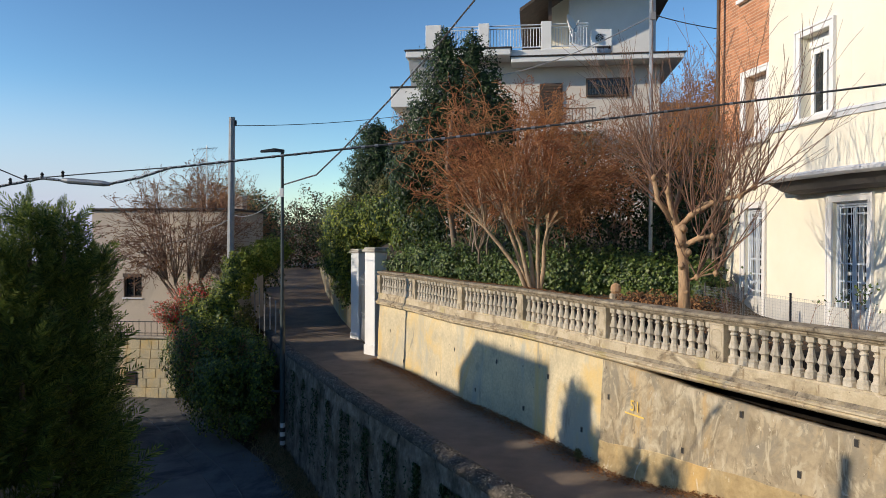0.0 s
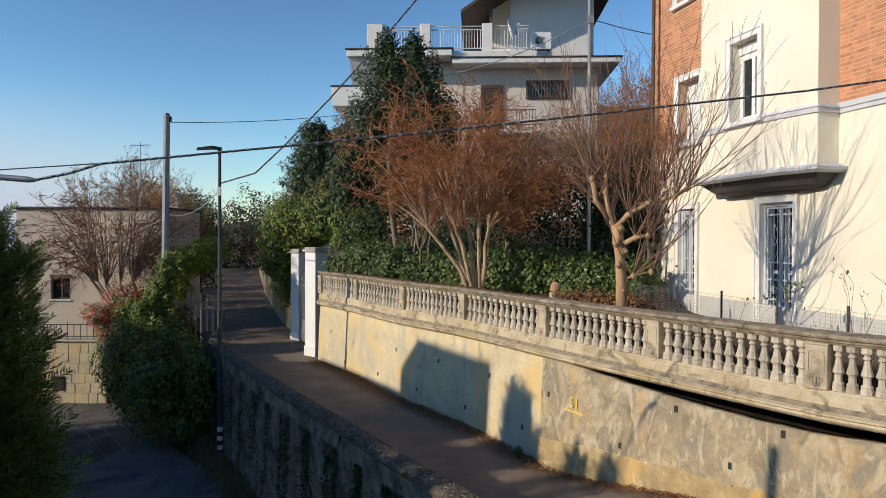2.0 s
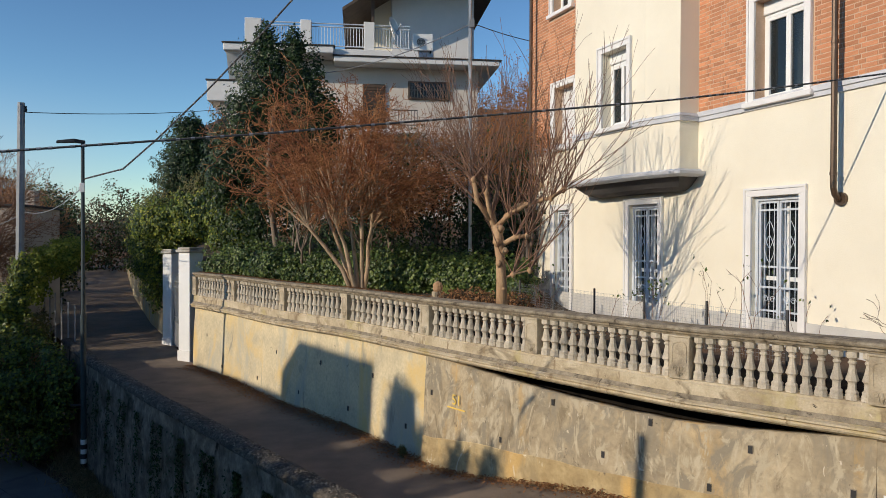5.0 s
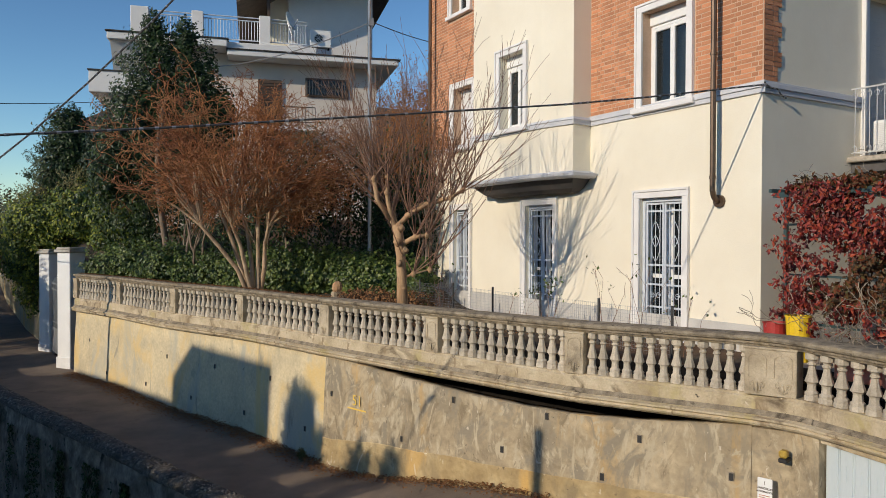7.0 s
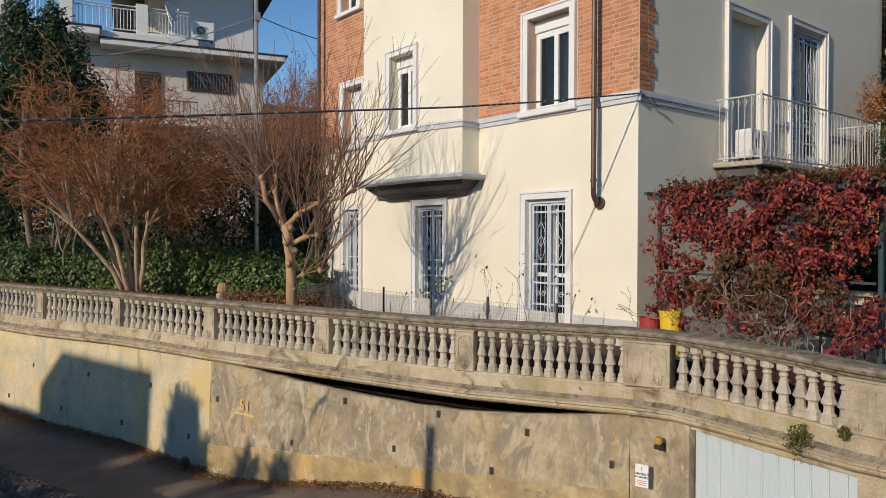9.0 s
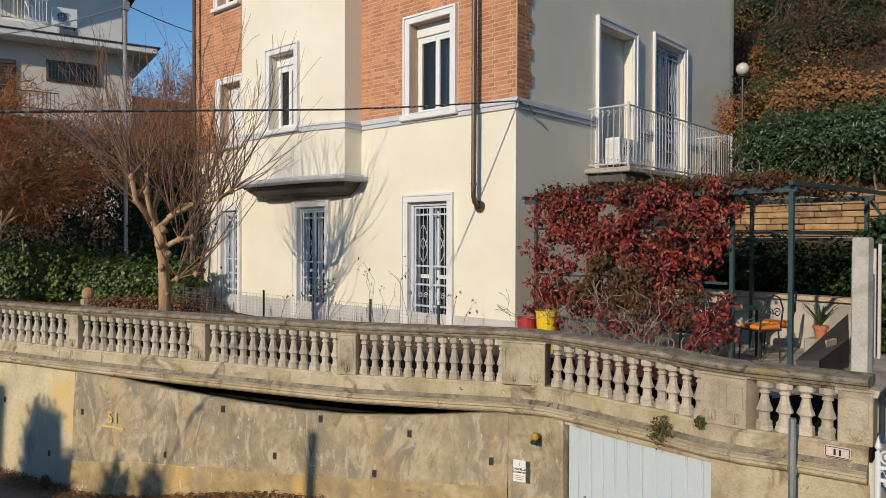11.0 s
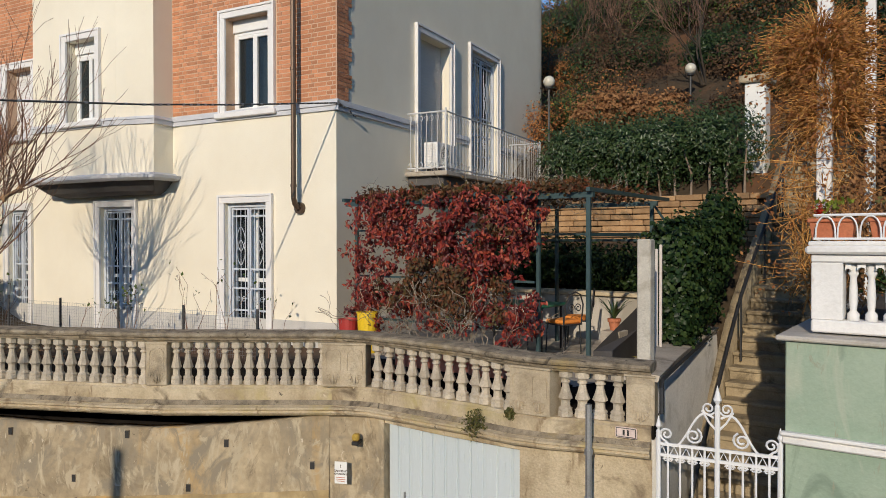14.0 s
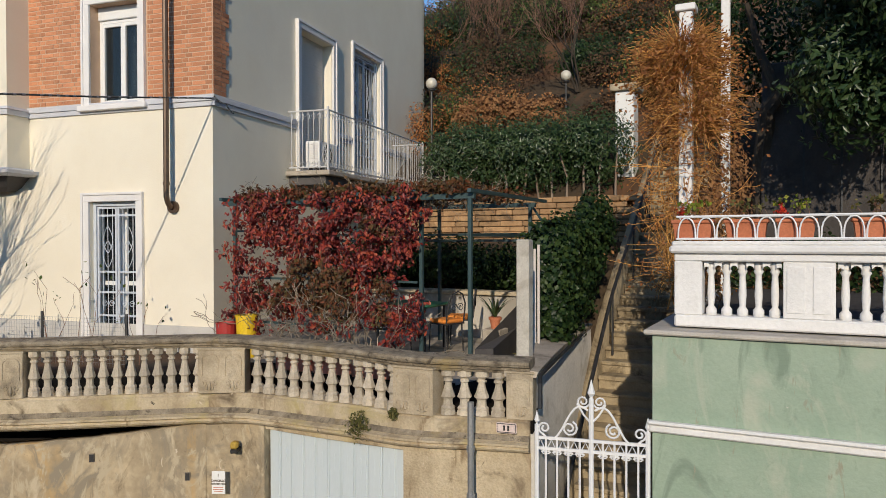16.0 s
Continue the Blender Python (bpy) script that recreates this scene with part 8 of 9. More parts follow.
# thin bush at its foot, roses along the house fence
for k, (x, y, h) in enumerate(((5.0, 12.6, 0.9), (6.55, 11.4, 0.8), (7.0, 10.3, 1.1), (7.15, 9.6, 1.2), (6.3, 12.3, 0.7), (7.3, 8.6, 0.7))):
    rr = random.Random(40 + k)
    segs, tips = [], []
    for j in range(3 if k else 9):
        grow(segs, (x + rr.gauss(0, 0.05), y + rr.gauss(0, 0.05), TERRACE_Z + (0.2 if k == 0 else 0)), (rr.gauss(0, 0.25), rr.gauss(0, 0.25), 1), h * 0.55, 0.008, 2, rr, (1, 2), 0.4, 0.7, 0.15, 3, 0.12, tips, 0.003)
    tt = thing("rose_bush", "thin winter rose bush with few leaves", "shrub", "rose bushes")
    VV, FF = tubes([s[1:] for s in segs], 4)
    raw("stem_tangle", VV, FF, TWIG_BROWN, tt)
    P = np.array(tips)[rng.integers(0, len(tips), 46 if k in (1,) else 12)] + rng.normal(0, 0.07, (46 if k in (1,) else 12, 3))
    leaf_mesh("leaves", P, 0.07, L_IVY, tt, aspect=0.6)
# mesh fence before the house
mf = thing("mesh_fence", "low wire-mesh fence with thin dark posts before the house", "fence")
for k in range(7):
    s = 0.4 + k * 1.55
    Geo(FRONT).tube([(s, 1.45, TERRACE_Z - 0.1), (s, 1.45, 3.12)], 0.022, 6).out("post", IRON_DARK, mf)
g = Geo(FRONT)
for k in range(12):
    z = TERRACE_Z + 0.05 + k * 0.058
    g.tube([(0.4, 1.45, z), (9.7, 1.45, z)], 0.0022, 3)
for k in range(186):
    g.tube([(0.4 + k * 0.05, 1.45, TERRACE_Z), (0.4 + k * 0.05, 1.45, 3.05)], 0.0018, 3)
g.out("mesh", STEEL, mf, "fine grey wire mesh")

# ivy bank and hedges behind the garden
shrub("ivy_bank", [(-1.2 + i * 0.8, 24.6 - i * 0.82 + 0.25 * math.sin(i * 2), 3.05 + 0.14 * math.sin(i * 1.3), 0.85, 0.75, 0.72) for i in range(9)], 30000, 0.085, L_IVY, "dense green ivy bank behind the garden", "hedge", aspect=0.9)
shrub("ivy_bank", [(4.2 + i * 0.62, 18.9 - i * 0.55, 3.05 + 0.1 * math.sin(i * 1.9), 0.7, 0.6, 0.55) for i in range(4)], 11000, 0.085, L_IVY, "low green ivy bank under the bare trees", "hedge", aspect=0.9)
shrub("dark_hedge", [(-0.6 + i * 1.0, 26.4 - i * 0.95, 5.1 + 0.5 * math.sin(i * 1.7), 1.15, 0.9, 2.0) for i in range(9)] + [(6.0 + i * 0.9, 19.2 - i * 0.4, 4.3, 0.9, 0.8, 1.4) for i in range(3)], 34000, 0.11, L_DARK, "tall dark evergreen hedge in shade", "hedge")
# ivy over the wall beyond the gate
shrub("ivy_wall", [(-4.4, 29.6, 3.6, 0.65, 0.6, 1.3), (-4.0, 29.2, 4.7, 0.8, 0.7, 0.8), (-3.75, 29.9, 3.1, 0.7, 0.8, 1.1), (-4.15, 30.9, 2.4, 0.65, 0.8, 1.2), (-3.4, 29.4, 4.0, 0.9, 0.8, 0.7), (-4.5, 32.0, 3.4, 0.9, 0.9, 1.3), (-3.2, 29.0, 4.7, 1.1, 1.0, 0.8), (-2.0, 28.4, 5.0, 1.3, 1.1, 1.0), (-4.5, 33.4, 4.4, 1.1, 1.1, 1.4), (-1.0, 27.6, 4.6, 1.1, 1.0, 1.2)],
      30000, 0.105, L_IVY, "sunlit ivy tumbling over the garden wall", "ivy", aspect=0.9, extra=(L_IVY_LIT, 13000, 0.1, "yellow-green leaves coloured as if sunlit"))
shrub("brown_shrub", [(-3.6, 29.8, 5.5, 1.1, 0.9, 0.8), (-2.1, 28.5, 5.9, 1.0, 0.9, 0.7), (-0.8, 27.5, 5.8, 1.0, 0.9, 0.7)], 7000, 0.08, L_OLIVE, "olive-brown winter shrub above the ivy")
shrub("low_hedge", [(3.9 + 0.36 * i, 14.9 - 0.27 * i, 2.74 + 0.05 * math.sin(i * 2), 0.4, 0.38, 0.24) for i in range(4)], 5000, 0.05, L_UMBER, "low unclipped box edging with dry leaves", "hedge", extra=(L_BROWN, 2500, 0.05, "brown dry leaves"))
# evergreens
shrub("bay_tree", [(-3.0, 30.2, 7.5, 0.95, 0.85, 1.2), (-3.1, 30.0, 6.4, 1.25, 1.0, 1.2), (-2.5, 30.0, 5.3, 1.4, 1.1, 1.1), (-2.9, 30.1, 8.4, 0.6, 0.55, 0.55)], 24000, 0.12, L_DARK, "tall dark bay tree behind the gate", "tree", shell=0.35, stems=True)
shrub("holly_tree", [(0.0, 24.6, 9.0, 1.0, 0.8, 1.8), (1.1, 24.6, 8.8, 1.0, 0.8, 1.7), (-0.6, 24.4, 7.4, 1.0, 0.8, 1.5), (1.6, 24.4, 7.4, 1.0, 0.8, 1.4), (0.5, 24.4, 6.4, 1.7, 1.0, 1.5), (-1.3, 24.4, 6.4, 0.7, 0.7, 1.3), (0.0, 24.6, 10.6, 0.35, 0.35, 0.6), (0.9, 24.6, 10.4, 0.4, 0.4, 0.7), (2.0, 24.4, 8.2, 0.5, 0.5, 0.7)],
      40000, 0.12, L_DARK, "tall dark holly tree with spiky leader shoots", "tree", shell=0.3, stems=True)
fin = thing("stone_finial", "small weathered carved stone ornament in the garden", "ornament")
fz = gz_at(3.9, 16.2)
Geo().box(3.78, 4.02, 16.08, 16.32, fz - 0.2, fz + 0.25, 0.02).out("pedestal", STONE, fin)
Geo().lathe([(0.09, fz + 0.25), (0.12, fz + 0.3), (0.115, fz + 0.38), (0.095, fz + 0.44), (0.06, fz + 0.47), (0.02, fz + 0.485)], 10, (3.9, 16.2)).out("knob", BARK_TAN, fin, "tan rounded top")
# red-tipped thin tree tops behind the pollard, and the wooded slope to the right of the villa
for k, (x, y, h, sd) in enumerate(((6.0, 19.5, 3.3, 21), (7.4, 20.5, 3.8, 22), (5.0, 21.0, 3.0, 23), (8.6, 21.5, 4.2, 24), (3.6, 22.0, 2.9, 25), (6.6, 18.0, 2.8, 26), (7.6, 22.5, 4.2, 27), (1.0, 22.4, 2.8, 28))):
    z0 = gz_at(x, y)
    st = [((x + rt.gauss(0, 0.2), y + rt.gauss(0, 0.2), z0), (rt.gauss(0, 0.22), rt.gauss(0, 0.22), 1), h * 0.48, 0.05) for _ in range(5)]
    bare_tree("bare_shrub", st, "tall bare red-brown shrub on the slope", TWIG_RED if k % 2 else TWIG_BROWN, BARK_GREY, 5, sd, 4, spread=0.42, lift=0.25, split=(2, 3), shrink=0.72, minr=0.004, group="bare shrubs", leaves=L_RUST, leaf_size=0.05, leaf_n=2500)
shrub("rust_wood", [(9.6 + i * 1.2, 27.0 - (i % 2) * 1.5, 8.0 + 0.7 * math.sin(i * 1.9) + i * 0.8, 1.3, 1.2, 2.0) for i in range(6)] + [(8.2, 25.0, 6.0, 1.3, 1.2, 1.8), (9.2, 25.4, 7.4, 1.2, 1.2, 1.5)], 30000, 0.12, L_RUST, "rust-brown autumn thicket on the slope", "shrub")

# ---- left side of the lanes ----
# ivy mass with berries on the bank between the lanes
bank_blobs = [(-7.9 + 0.35 * math.sin(i) + i * 0.14, 25.4 - i * 0.5, 0.3 - 0.13 * i + 0.25 * math.sin(i * 1.3), 1.05, 0.9, 1.55) for i in range(8)] + [(-6.0, 23.3, -0.3, 0.9, 0.9, 1.3), (-8.8, 26.0, 0.4, 1.2, 0.9, 1.8), (-9.3, 26.6, 0.0, 1.1, 0.9, 1.7), (-5.7, 22.2, -0.6, 0.7, 0.8, 1.3)]
rm = random.Random(6)
bank_blobs = [(x + rm.gauss(0, 0.3), y + rm.gauss(0, 0.2), z + rm.gauss(0, 0.25), rx * rm.uniform(0.65, 1.0), ry * rm.uniform(0.7, 1.0), rz * rm.uniform(0.7, 1.0)) for x, y, z, rx, ry, rz in bank_blobs] + [(x + rm.uniform(-0.6, 0.6), y - 0.5, z + rm.uniform(-1.0, 1.2), 0.45, 0.4, 0.45) for x, y, z, rx, ry, rz in bank_blobs]
shrub("ivy_mound", bank_blobs, 44000, 0.09, L_IVY, "large dark ivy mound on the bank between the lanes", "ivy", aspect=0.9, extra=(L_IVY_LIT, 15000, 0.08, "pale ivy leaves coloured as if sunlit"))
shrub("bramble", [(x - 0.1, y - 0.45, z + 0.3, rx * 0.7, ry * 0.6, rz * 0.7) for x, y, z, rx, ry, rz in bank_blobs[2:11:2]], 5200, 0.07, L_BROWN, "brown withered bramble over the ivy mound", "shrub")
shrub("berry_bush", [(-9.2, 24.75, 1.35, 0.6, 0.4, 0.45), (-8.8, 24.6, 0.9, 0.6, 0.4, 0.4), (-9.0, 25.9, 1.9, 0.75, 0.6, 0.65), (-8.4, 25.6, 1.5, 0.6, 0.5, 0.55), (-9.4, 26.2, 1.3, 0.5, 0.5, 0.5), (-9.5, 24.5, 1.6, 0.5, 0.35, 0.35)], 8000, 0.06, L_OLIVE, "firethorn bush with red berries", "shrub", loose=0.9, extra=(L_BERRY, 4200, 0.06, "clusters of red berries"))
# bare shrub in front of the beige house
crown_tree("bare_shrub", (-9.2, 27.6, 0.4), 0.35, 2.5, (-10.3, 28.0, 4.3, 3.1, 1.7, 2.4), "wide bare brown shrub before the beige house", BARK_GREY, TWIG_BROWN, 11, 70, 8, 33, 0.05, 0.55, 0.007, L_BROWN, 3200, 0.07, "bare shrubs", low=-0.5, category="shrub")
for k, (x, y, zc, r, rz, mt, n) in enumerate(((-10.6, 34, 4.3, 2.2, 1.8, TWIG_RED, 30), (-12.4, 38, 4.6, 2.4, 2.0, TWIG_BROWN, 30), (-14.0, 42, 6.1, 2.6, 2.2, TWIG_BROWN, 40), (-12.5, 44, 5.4, 2.5, 2.0, TWIG_BROWN, 26), (-16.5, 52, 6.6, 3.0, 2.3, TWIG_BROWN, 34))):
    z0 = max(0.4, gz_at(x, y))
    crown_tree("bare_tree", (x, y, z0), 0.15, zc - rz * 0.75, (x, y, zc, r, r, rz), "bare brown tree along the upper lane", BARK_GREY, mt, 5, n, 8, 60 + k, 0.07, 0.7, 0.008, L_BROWN, 2200, 0.09, "lane trees")
shrub("lane_hedge", [(-8.6 - i * 0.75, 29.5 + i * 2.0, (0.5 if i < 4 else 1.1) + 0.3 * math.sin(i * 2.1), 0.9, 1.3, 0.9 if i < 4 else 1.5) for i in range(9)], 24000, 0.13, L_OLIVE, "unclipped hedge along the upper lane", "hedge")
shrub("lane_hedge", [(-10.2 - i * 1.1, 37 + i * 3.5, 3.4 + 0.6 * math.sin(i * 1.7), 1.9, 1.8, 2.6) for i in range(7)] + [(-5.2, 38, 4.6, 1.5, 1.5, 1.2), (-6.2, 42, 4.8, 1.6, 1.6, 1.4)], 26000, 0.16, L_DARK, "dark overgrown hedge arching over the lane", "hedge", extra=(L_OLIVE, 8000, 0.14, "olive-brown outer leaves"))
shrub("dark_thicket", [(-17 + i * 1.5, 60 - 0.4 * i, 4.2 + 0.8 * math.sin(i * 1.9), 1.7, 1.5, 3.0) for i in range(9)], 16000, 0.2, L_DARK, "dark thicket closing the end of the lane", "shrub", extra=(L_UMBER, 5000, 0.2, "brown outer leaves"))
shrub("pole_ivy", [(-7.7, 25.2, 2.0, 0.5, 0.4, 0.7), (-7.45, 25.3, 2.9, 0.34, 0.3, 0.6), (-8.2, 24.9, 1.55, 0.65, 0.5, 0.5), (-8.9, 24.9, 1.1, 0.6, 0.45, 0.45)], 7500, 0.085, L_IVY, "ivy climbing round the utility pole", "ivy", aspect=0.9, extra=(L_IVY_LIT, 4500, 0.08, "pale ivy leaves coloured as if sunlit"))
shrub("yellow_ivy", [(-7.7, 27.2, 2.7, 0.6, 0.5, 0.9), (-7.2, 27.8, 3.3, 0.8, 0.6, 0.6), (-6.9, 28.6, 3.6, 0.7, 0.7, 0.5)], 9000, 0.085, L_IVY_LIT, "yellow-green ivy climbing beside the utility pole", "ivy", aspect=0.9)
# unseen hedge behind the thujas, added to keep sun off the lane
shrub("lane_hedge", [(-12.2 + 0.2 * math.sin(i), 15.5 + i * 0.95, -0.7, 0.8, 0.8, 1.75) for i in range(10)], 16000, 0.12, L_DARK, "hidden hedge added to shade the lower lane", "hedge")
# wire fence with ivy along the lane
lf = thing("lane_fence", "old wire fence with slim posts beside the lane", "fence")
for k in range(8):
    y = 25.5 + k * 1.3
    x = float(par_x(y)) + 0.25
    Geo().tube([(x, y, -0.1), (x, y, 1.9 + float(road_z(y)))], 0.03, 5).out("post", POLE_GREY, lf)


def thuja(x, y, top, r, n, seed, label, leaders=3, slim=1.0):
    """A conifer: a trunk, arching feathery plumes thinning upwards, and spiky leaders."""
    t = thing("thuja", label, "tree", "thuja hedge")
    rg = np.random.default_rng(500 + seed)
    z0 = LOW_Z
    Geo().tube([(x, y, z0), (x, y, top - 0.6)], (0.14, 0.02), 7).out("trunk", BARK_GREY, t)
    h = top - z0
    f = rg.uniform(0, 1, n) ** 0.8 * 0.98
    a = rg.uniform(0, 2 * math.pi, n)
    lump = 1 + 0.22 * np.sin(a * 3 + f * 9 + seed) + 0.2 * np.sin(a * 7 - f * 23 + seed * 2)
    env = r * np.clip(1.12 - f, 0, 1) ** slim * np.clip(0.75 + 1.6 * f, 0, 1)
    rad = env * lump * (0.35 + 0.5 * rg.uniform(0, 1, n) ** 0.5)
    base = np.stack([x + np.cos(a) * rad, y + np.sin(a) * rad, z0 + 0.1 + f * (h - 0.55)], axis=1)
    d = np.stack([np.cos(a), np.sin(a), 0.55 + 1.1 * f], axis=1) + rg.normal(0, 0.25, (n, 3))
    ln = rg.uniform(0.42, 0.95, n) * (1.1 - 0.4 * f)
    # leaders
    la = rg.uniform(0, 6.28, leaders * 16)
    k = np.repeat(np.arange(leaders), 16)
    off = np.stack([np.cos(k * 2.4 + seed), np.sin(k * 2.4 + seed)], axis=1) * 0.34 * (k > 0)[:, None] * r
    lz = np.tile(np.arange(16) / 15.0, leaders)
    lh = top - 0.16 * k
    base = np.concatenate([base, np.stack([x + off[:, 0], y + off[:, 1], lh - 0.7 + 0.5 * lz], axis=1)])
    d = np.concatenate([d, np.stack([np.cos(la) * (1.15 - lz), np.sin(la) * (1.15 - lz), 0.6 + 1.6 * lz], axis=1)])
    ln = np.concatenate([ln, 0.42 - 0.2 * lz])[:, None]
    n = len(d)
    d /= np.linalg.norm(d, axis=1)[:, None]
    s = np.cross(d, rg.normal(0, 1, (n, 3)) + np.array([0, 0, 1.6]))
    s /= np.linalg.norm(s, axis=1)[:, None] + 1e-9
    nf = np.cross(d, s)
    V, K = [], 26
    for k in range(K):
        g_ = (k + 0.6) / K
        p = base + d * ln * g_ - np.array([0, 0, 1.0]) * (ln * 0.2 * g_ * g_)
        sg = 1 if k % 2 else -1
        rr = rg.normal(0, 1, (n, 3))
        tip = p + (d * 0.75 + s * sg * 0.62 + rr * 0.1 - np.array([0, 0, 0.12])) * ln * (0.42 - 0.3 * g_)
        wv = np.cross(tip - p, nf + rr * 0.3)
        wv /= np.linalg.norm(wv, axis=1)[:, None] + 1e-9
        m = p + (tip - p) * 0.45
        w = ln * 0.017
        V += [p, m + wv * w, tip, p, tip, m - wv * w]
    V = np.stack(V, axis=1).reshape(-1, 3)
    raw("foliage", V, np.arange(len(V)).reshape(-1, 3), L_THUJA, t, "feathery green sprays")
    return t


for k, (x, y, top, r, n, ld, sl) in enumerate(((-6.24, 11.05, 4.95, 0.95, 800, 2, 1.0), (-5.85, 11.3, 4.8, 0.82, 700, 2, 1.0), (-6.45, 10.6, 4.5, 0.95, 800, 3, 0.85), (-5.6, 11.6, 4.25, 0.58, 600, 2, 0.7), (-5.95, 10.35, 3.2, 0.8, 700, 2, 0.6), (-5.62, 11.0, 3.0, 0.5, 600, 2, 0.5),
                                       (-6.4, 9.85, 3.4, 0.9, 600, 2, 0.8), (-6.4, 9.05, 4.6, 0.62, 420, 3, 1.5), (-6.4, 8.2, 4.8, 0.62, 420, 3, 1.5))):
    thuja(x * 0.975, y * 0.975, top, r, n, k, "dense green thuja with feathery tips beside the lane", ld, sl)

# ---- right side ----
# red creeper on the pergola front
rc = thing("red_creeper", "red-leaved creeper covering the pergola front", "climber")
rcr = np.random.default_rng(77)
cl = 720
cy, cz = rcr.uniform(4.5, 7.62, cl), 2.75 + rcr.uniform(0, 1, cl) ** 0.7 * 2.05
hole = np.sin(cy * 4.1 + 1.0) * np.sin(cz * 4.6 + cy * 1.3) + 0.5 * np.sin(cy * 9.0 + cz * 7.0)
ok = (hole + rcr.normal(0, 0.3, cl)) > -0.28 + 1.4 * np.clip(3.12 - cz, 0, 1) - 0.5 * np.clip(cy - 7.0, 0, 1) - 1.2 * np.clip(cz - 4.45, 0, 1)
cy, cz = cy[ok], cz[ok]
cdep = rcr.normal(0, 0.16, len(cy))
cold = (np.exp(-((cy - 6.2) / 0.7) ** 2 - ((cz - 3.5) / 0.45) ** 2) + rcr.normal(0, 0.25, len(cy))) > 0.45
for nm, n2, mt, sz, lab in (("leaves", 11500, L_RED, 0.074, "deep red leaves"), ("old_leaves", 5500, L_RED_OLD, 0.066, "brown and olive leaves")):
    pick = np.where(cold == (mt is L_RED_OLD))[0]
    k = rcr.choice(pick, n2)
    # leaflets hang in fans of five from a common stalk
    fan = rcr.normal(0, 1, (n2 // 5, 3)) * [0.09, 0.055, 0.055]
    fan = np.repeat(fan, 5, axis=0)
    k = np.repeat(k[:n2 // 5], 5)
    P = np.stack([8.18 + cdep[k], cy[k], cz[k] - 0.03], axis=1) + fan + rcr.normal(0, 0.028, (len(k), 3))
    leaf_mesh(nm, P, sz, mt, rc, lab, aspect=0.46, normals=np.tile([[-0.9, -0.45, 0.45]], (len(k), 1)), loose=0.75, droop=0.7)
n = 5200
P = np.stack([8.1 + 2.5 * rng.uniform(0, 1, n) ** 1.6, rng.uniform(3.8, 7.6, n), 4.82 + rng.normal(0, 0.06, n)], axis=1)
leaf_mesh("roof_leaves", P, 0.085, L_RED_OLD, rc, aspect=0.45)
segs = []
rr = random.Random(2)
for k in range(60):
    y = rr.uniform(4.7, 7.35)
    grow(segs, (8.15 + rr.gauss(0, 0.07), y, TERRACE_Z), (rr.gauss(0, 0.1), rr.gauss(0, 0.25), 1), 0.5, 0.011, 3, rr, (1, 2), 0.45, 0.8, 0.2, 5, 0.3, None, 0.004)
for k in range(130):
    grow(segs, (rr.uniform(8.4, 10.5), rr.uniform(4.2, 7.0), 4.76), (rr.gauss(0, 1), rr.gauss(0, 1), 0.02), 0.32, 0.008, 2, rr, (1, 2), 0.5, 0.8, 0.0, 5, 0.35, None, 0.003)
VV, FF = tubes([s[1:] for s in segs], 4)
raw("stem_tangle", VV, FF, TWIG_GREY, rc, "tangled pale stems")
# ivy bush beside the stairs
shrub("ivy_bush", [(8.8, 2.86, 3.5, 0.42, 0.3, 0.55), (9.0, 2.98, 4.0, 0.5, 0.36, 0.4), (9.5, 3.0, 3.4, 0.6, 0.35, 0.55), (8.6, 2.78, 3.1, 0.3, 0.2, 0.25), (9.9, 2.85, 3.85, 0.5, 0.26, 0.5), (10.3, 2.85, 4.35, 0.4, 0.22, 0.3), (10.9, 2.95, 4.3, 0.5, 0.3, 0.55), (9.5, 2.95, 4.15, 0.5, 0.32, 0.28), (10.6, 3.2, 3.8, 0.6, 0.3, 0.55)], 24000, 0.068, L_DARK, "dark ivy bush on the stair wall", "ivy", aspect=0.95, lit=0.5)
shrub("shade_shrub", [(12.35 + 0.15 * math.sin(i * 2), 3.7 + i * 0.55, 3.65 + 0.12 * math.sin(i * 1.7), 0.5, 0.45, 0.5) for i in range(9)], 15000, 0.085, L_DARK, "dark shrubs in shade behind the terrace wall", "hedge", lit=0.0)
# laurel hedge and slope planting above the bank wall
lh = shrub("laurel_hedge", [(15.1 + 0.2 * math.sin(i * 2), 3.8 + i * 0.6, 6.1 + 0.1 * math.sin(i * 1.6) - 0.04 * max(0, i - 3), 0.9, 0.6, 0.78) for i in range(7)] + [(14.7, 4.1 + i * 0.8, 6.2 + 0.1 * math.sin(i * 3), 0.5, 0.4, 0.45) for i in range(5)], 26000, 0.09, L_LAUREL, "clipped dark laurel hedge on the slope", "hedge", aspect=0.42)
rl = random.Random(8)
for i in range(13):
    x, y = 14.75 + rl.uniform(-0.2, 0.3), 3.5 + i * 0.34
    Geo().tube([(x, y, gz_at(x, y) - 0.1), (x + rl.gauss(0, 0.06), y + rl.gauss(0, 0.06), gz_at(x, y) + 0.5), (x + rl.gauss(0, 0.12), y + rl.gauss(0, 0.12), 6.1)], (0.03, 0.025, 0.015), 5).out("trunk", BARK_GREY, lh)
shrub("dry_hydrangea", [(16.6 + 0.2 * math.sin(i), 4.5 + i * 0.6, 7.25 + 0.1 * math.sin(i * 2), 0.55, 0.45, 0.5) for i in range(2, 6)], 6500, 0.075, L_BROWN, "row of dried brown hydrangeas", "shrub", aspect=0.9)
rs2 = random.Random(14)
mats2 = (L_UMBER, L_DARK, L_UMBER, L_DARK, L_RUST, L_UMBER, L_DARK, L_IVY)
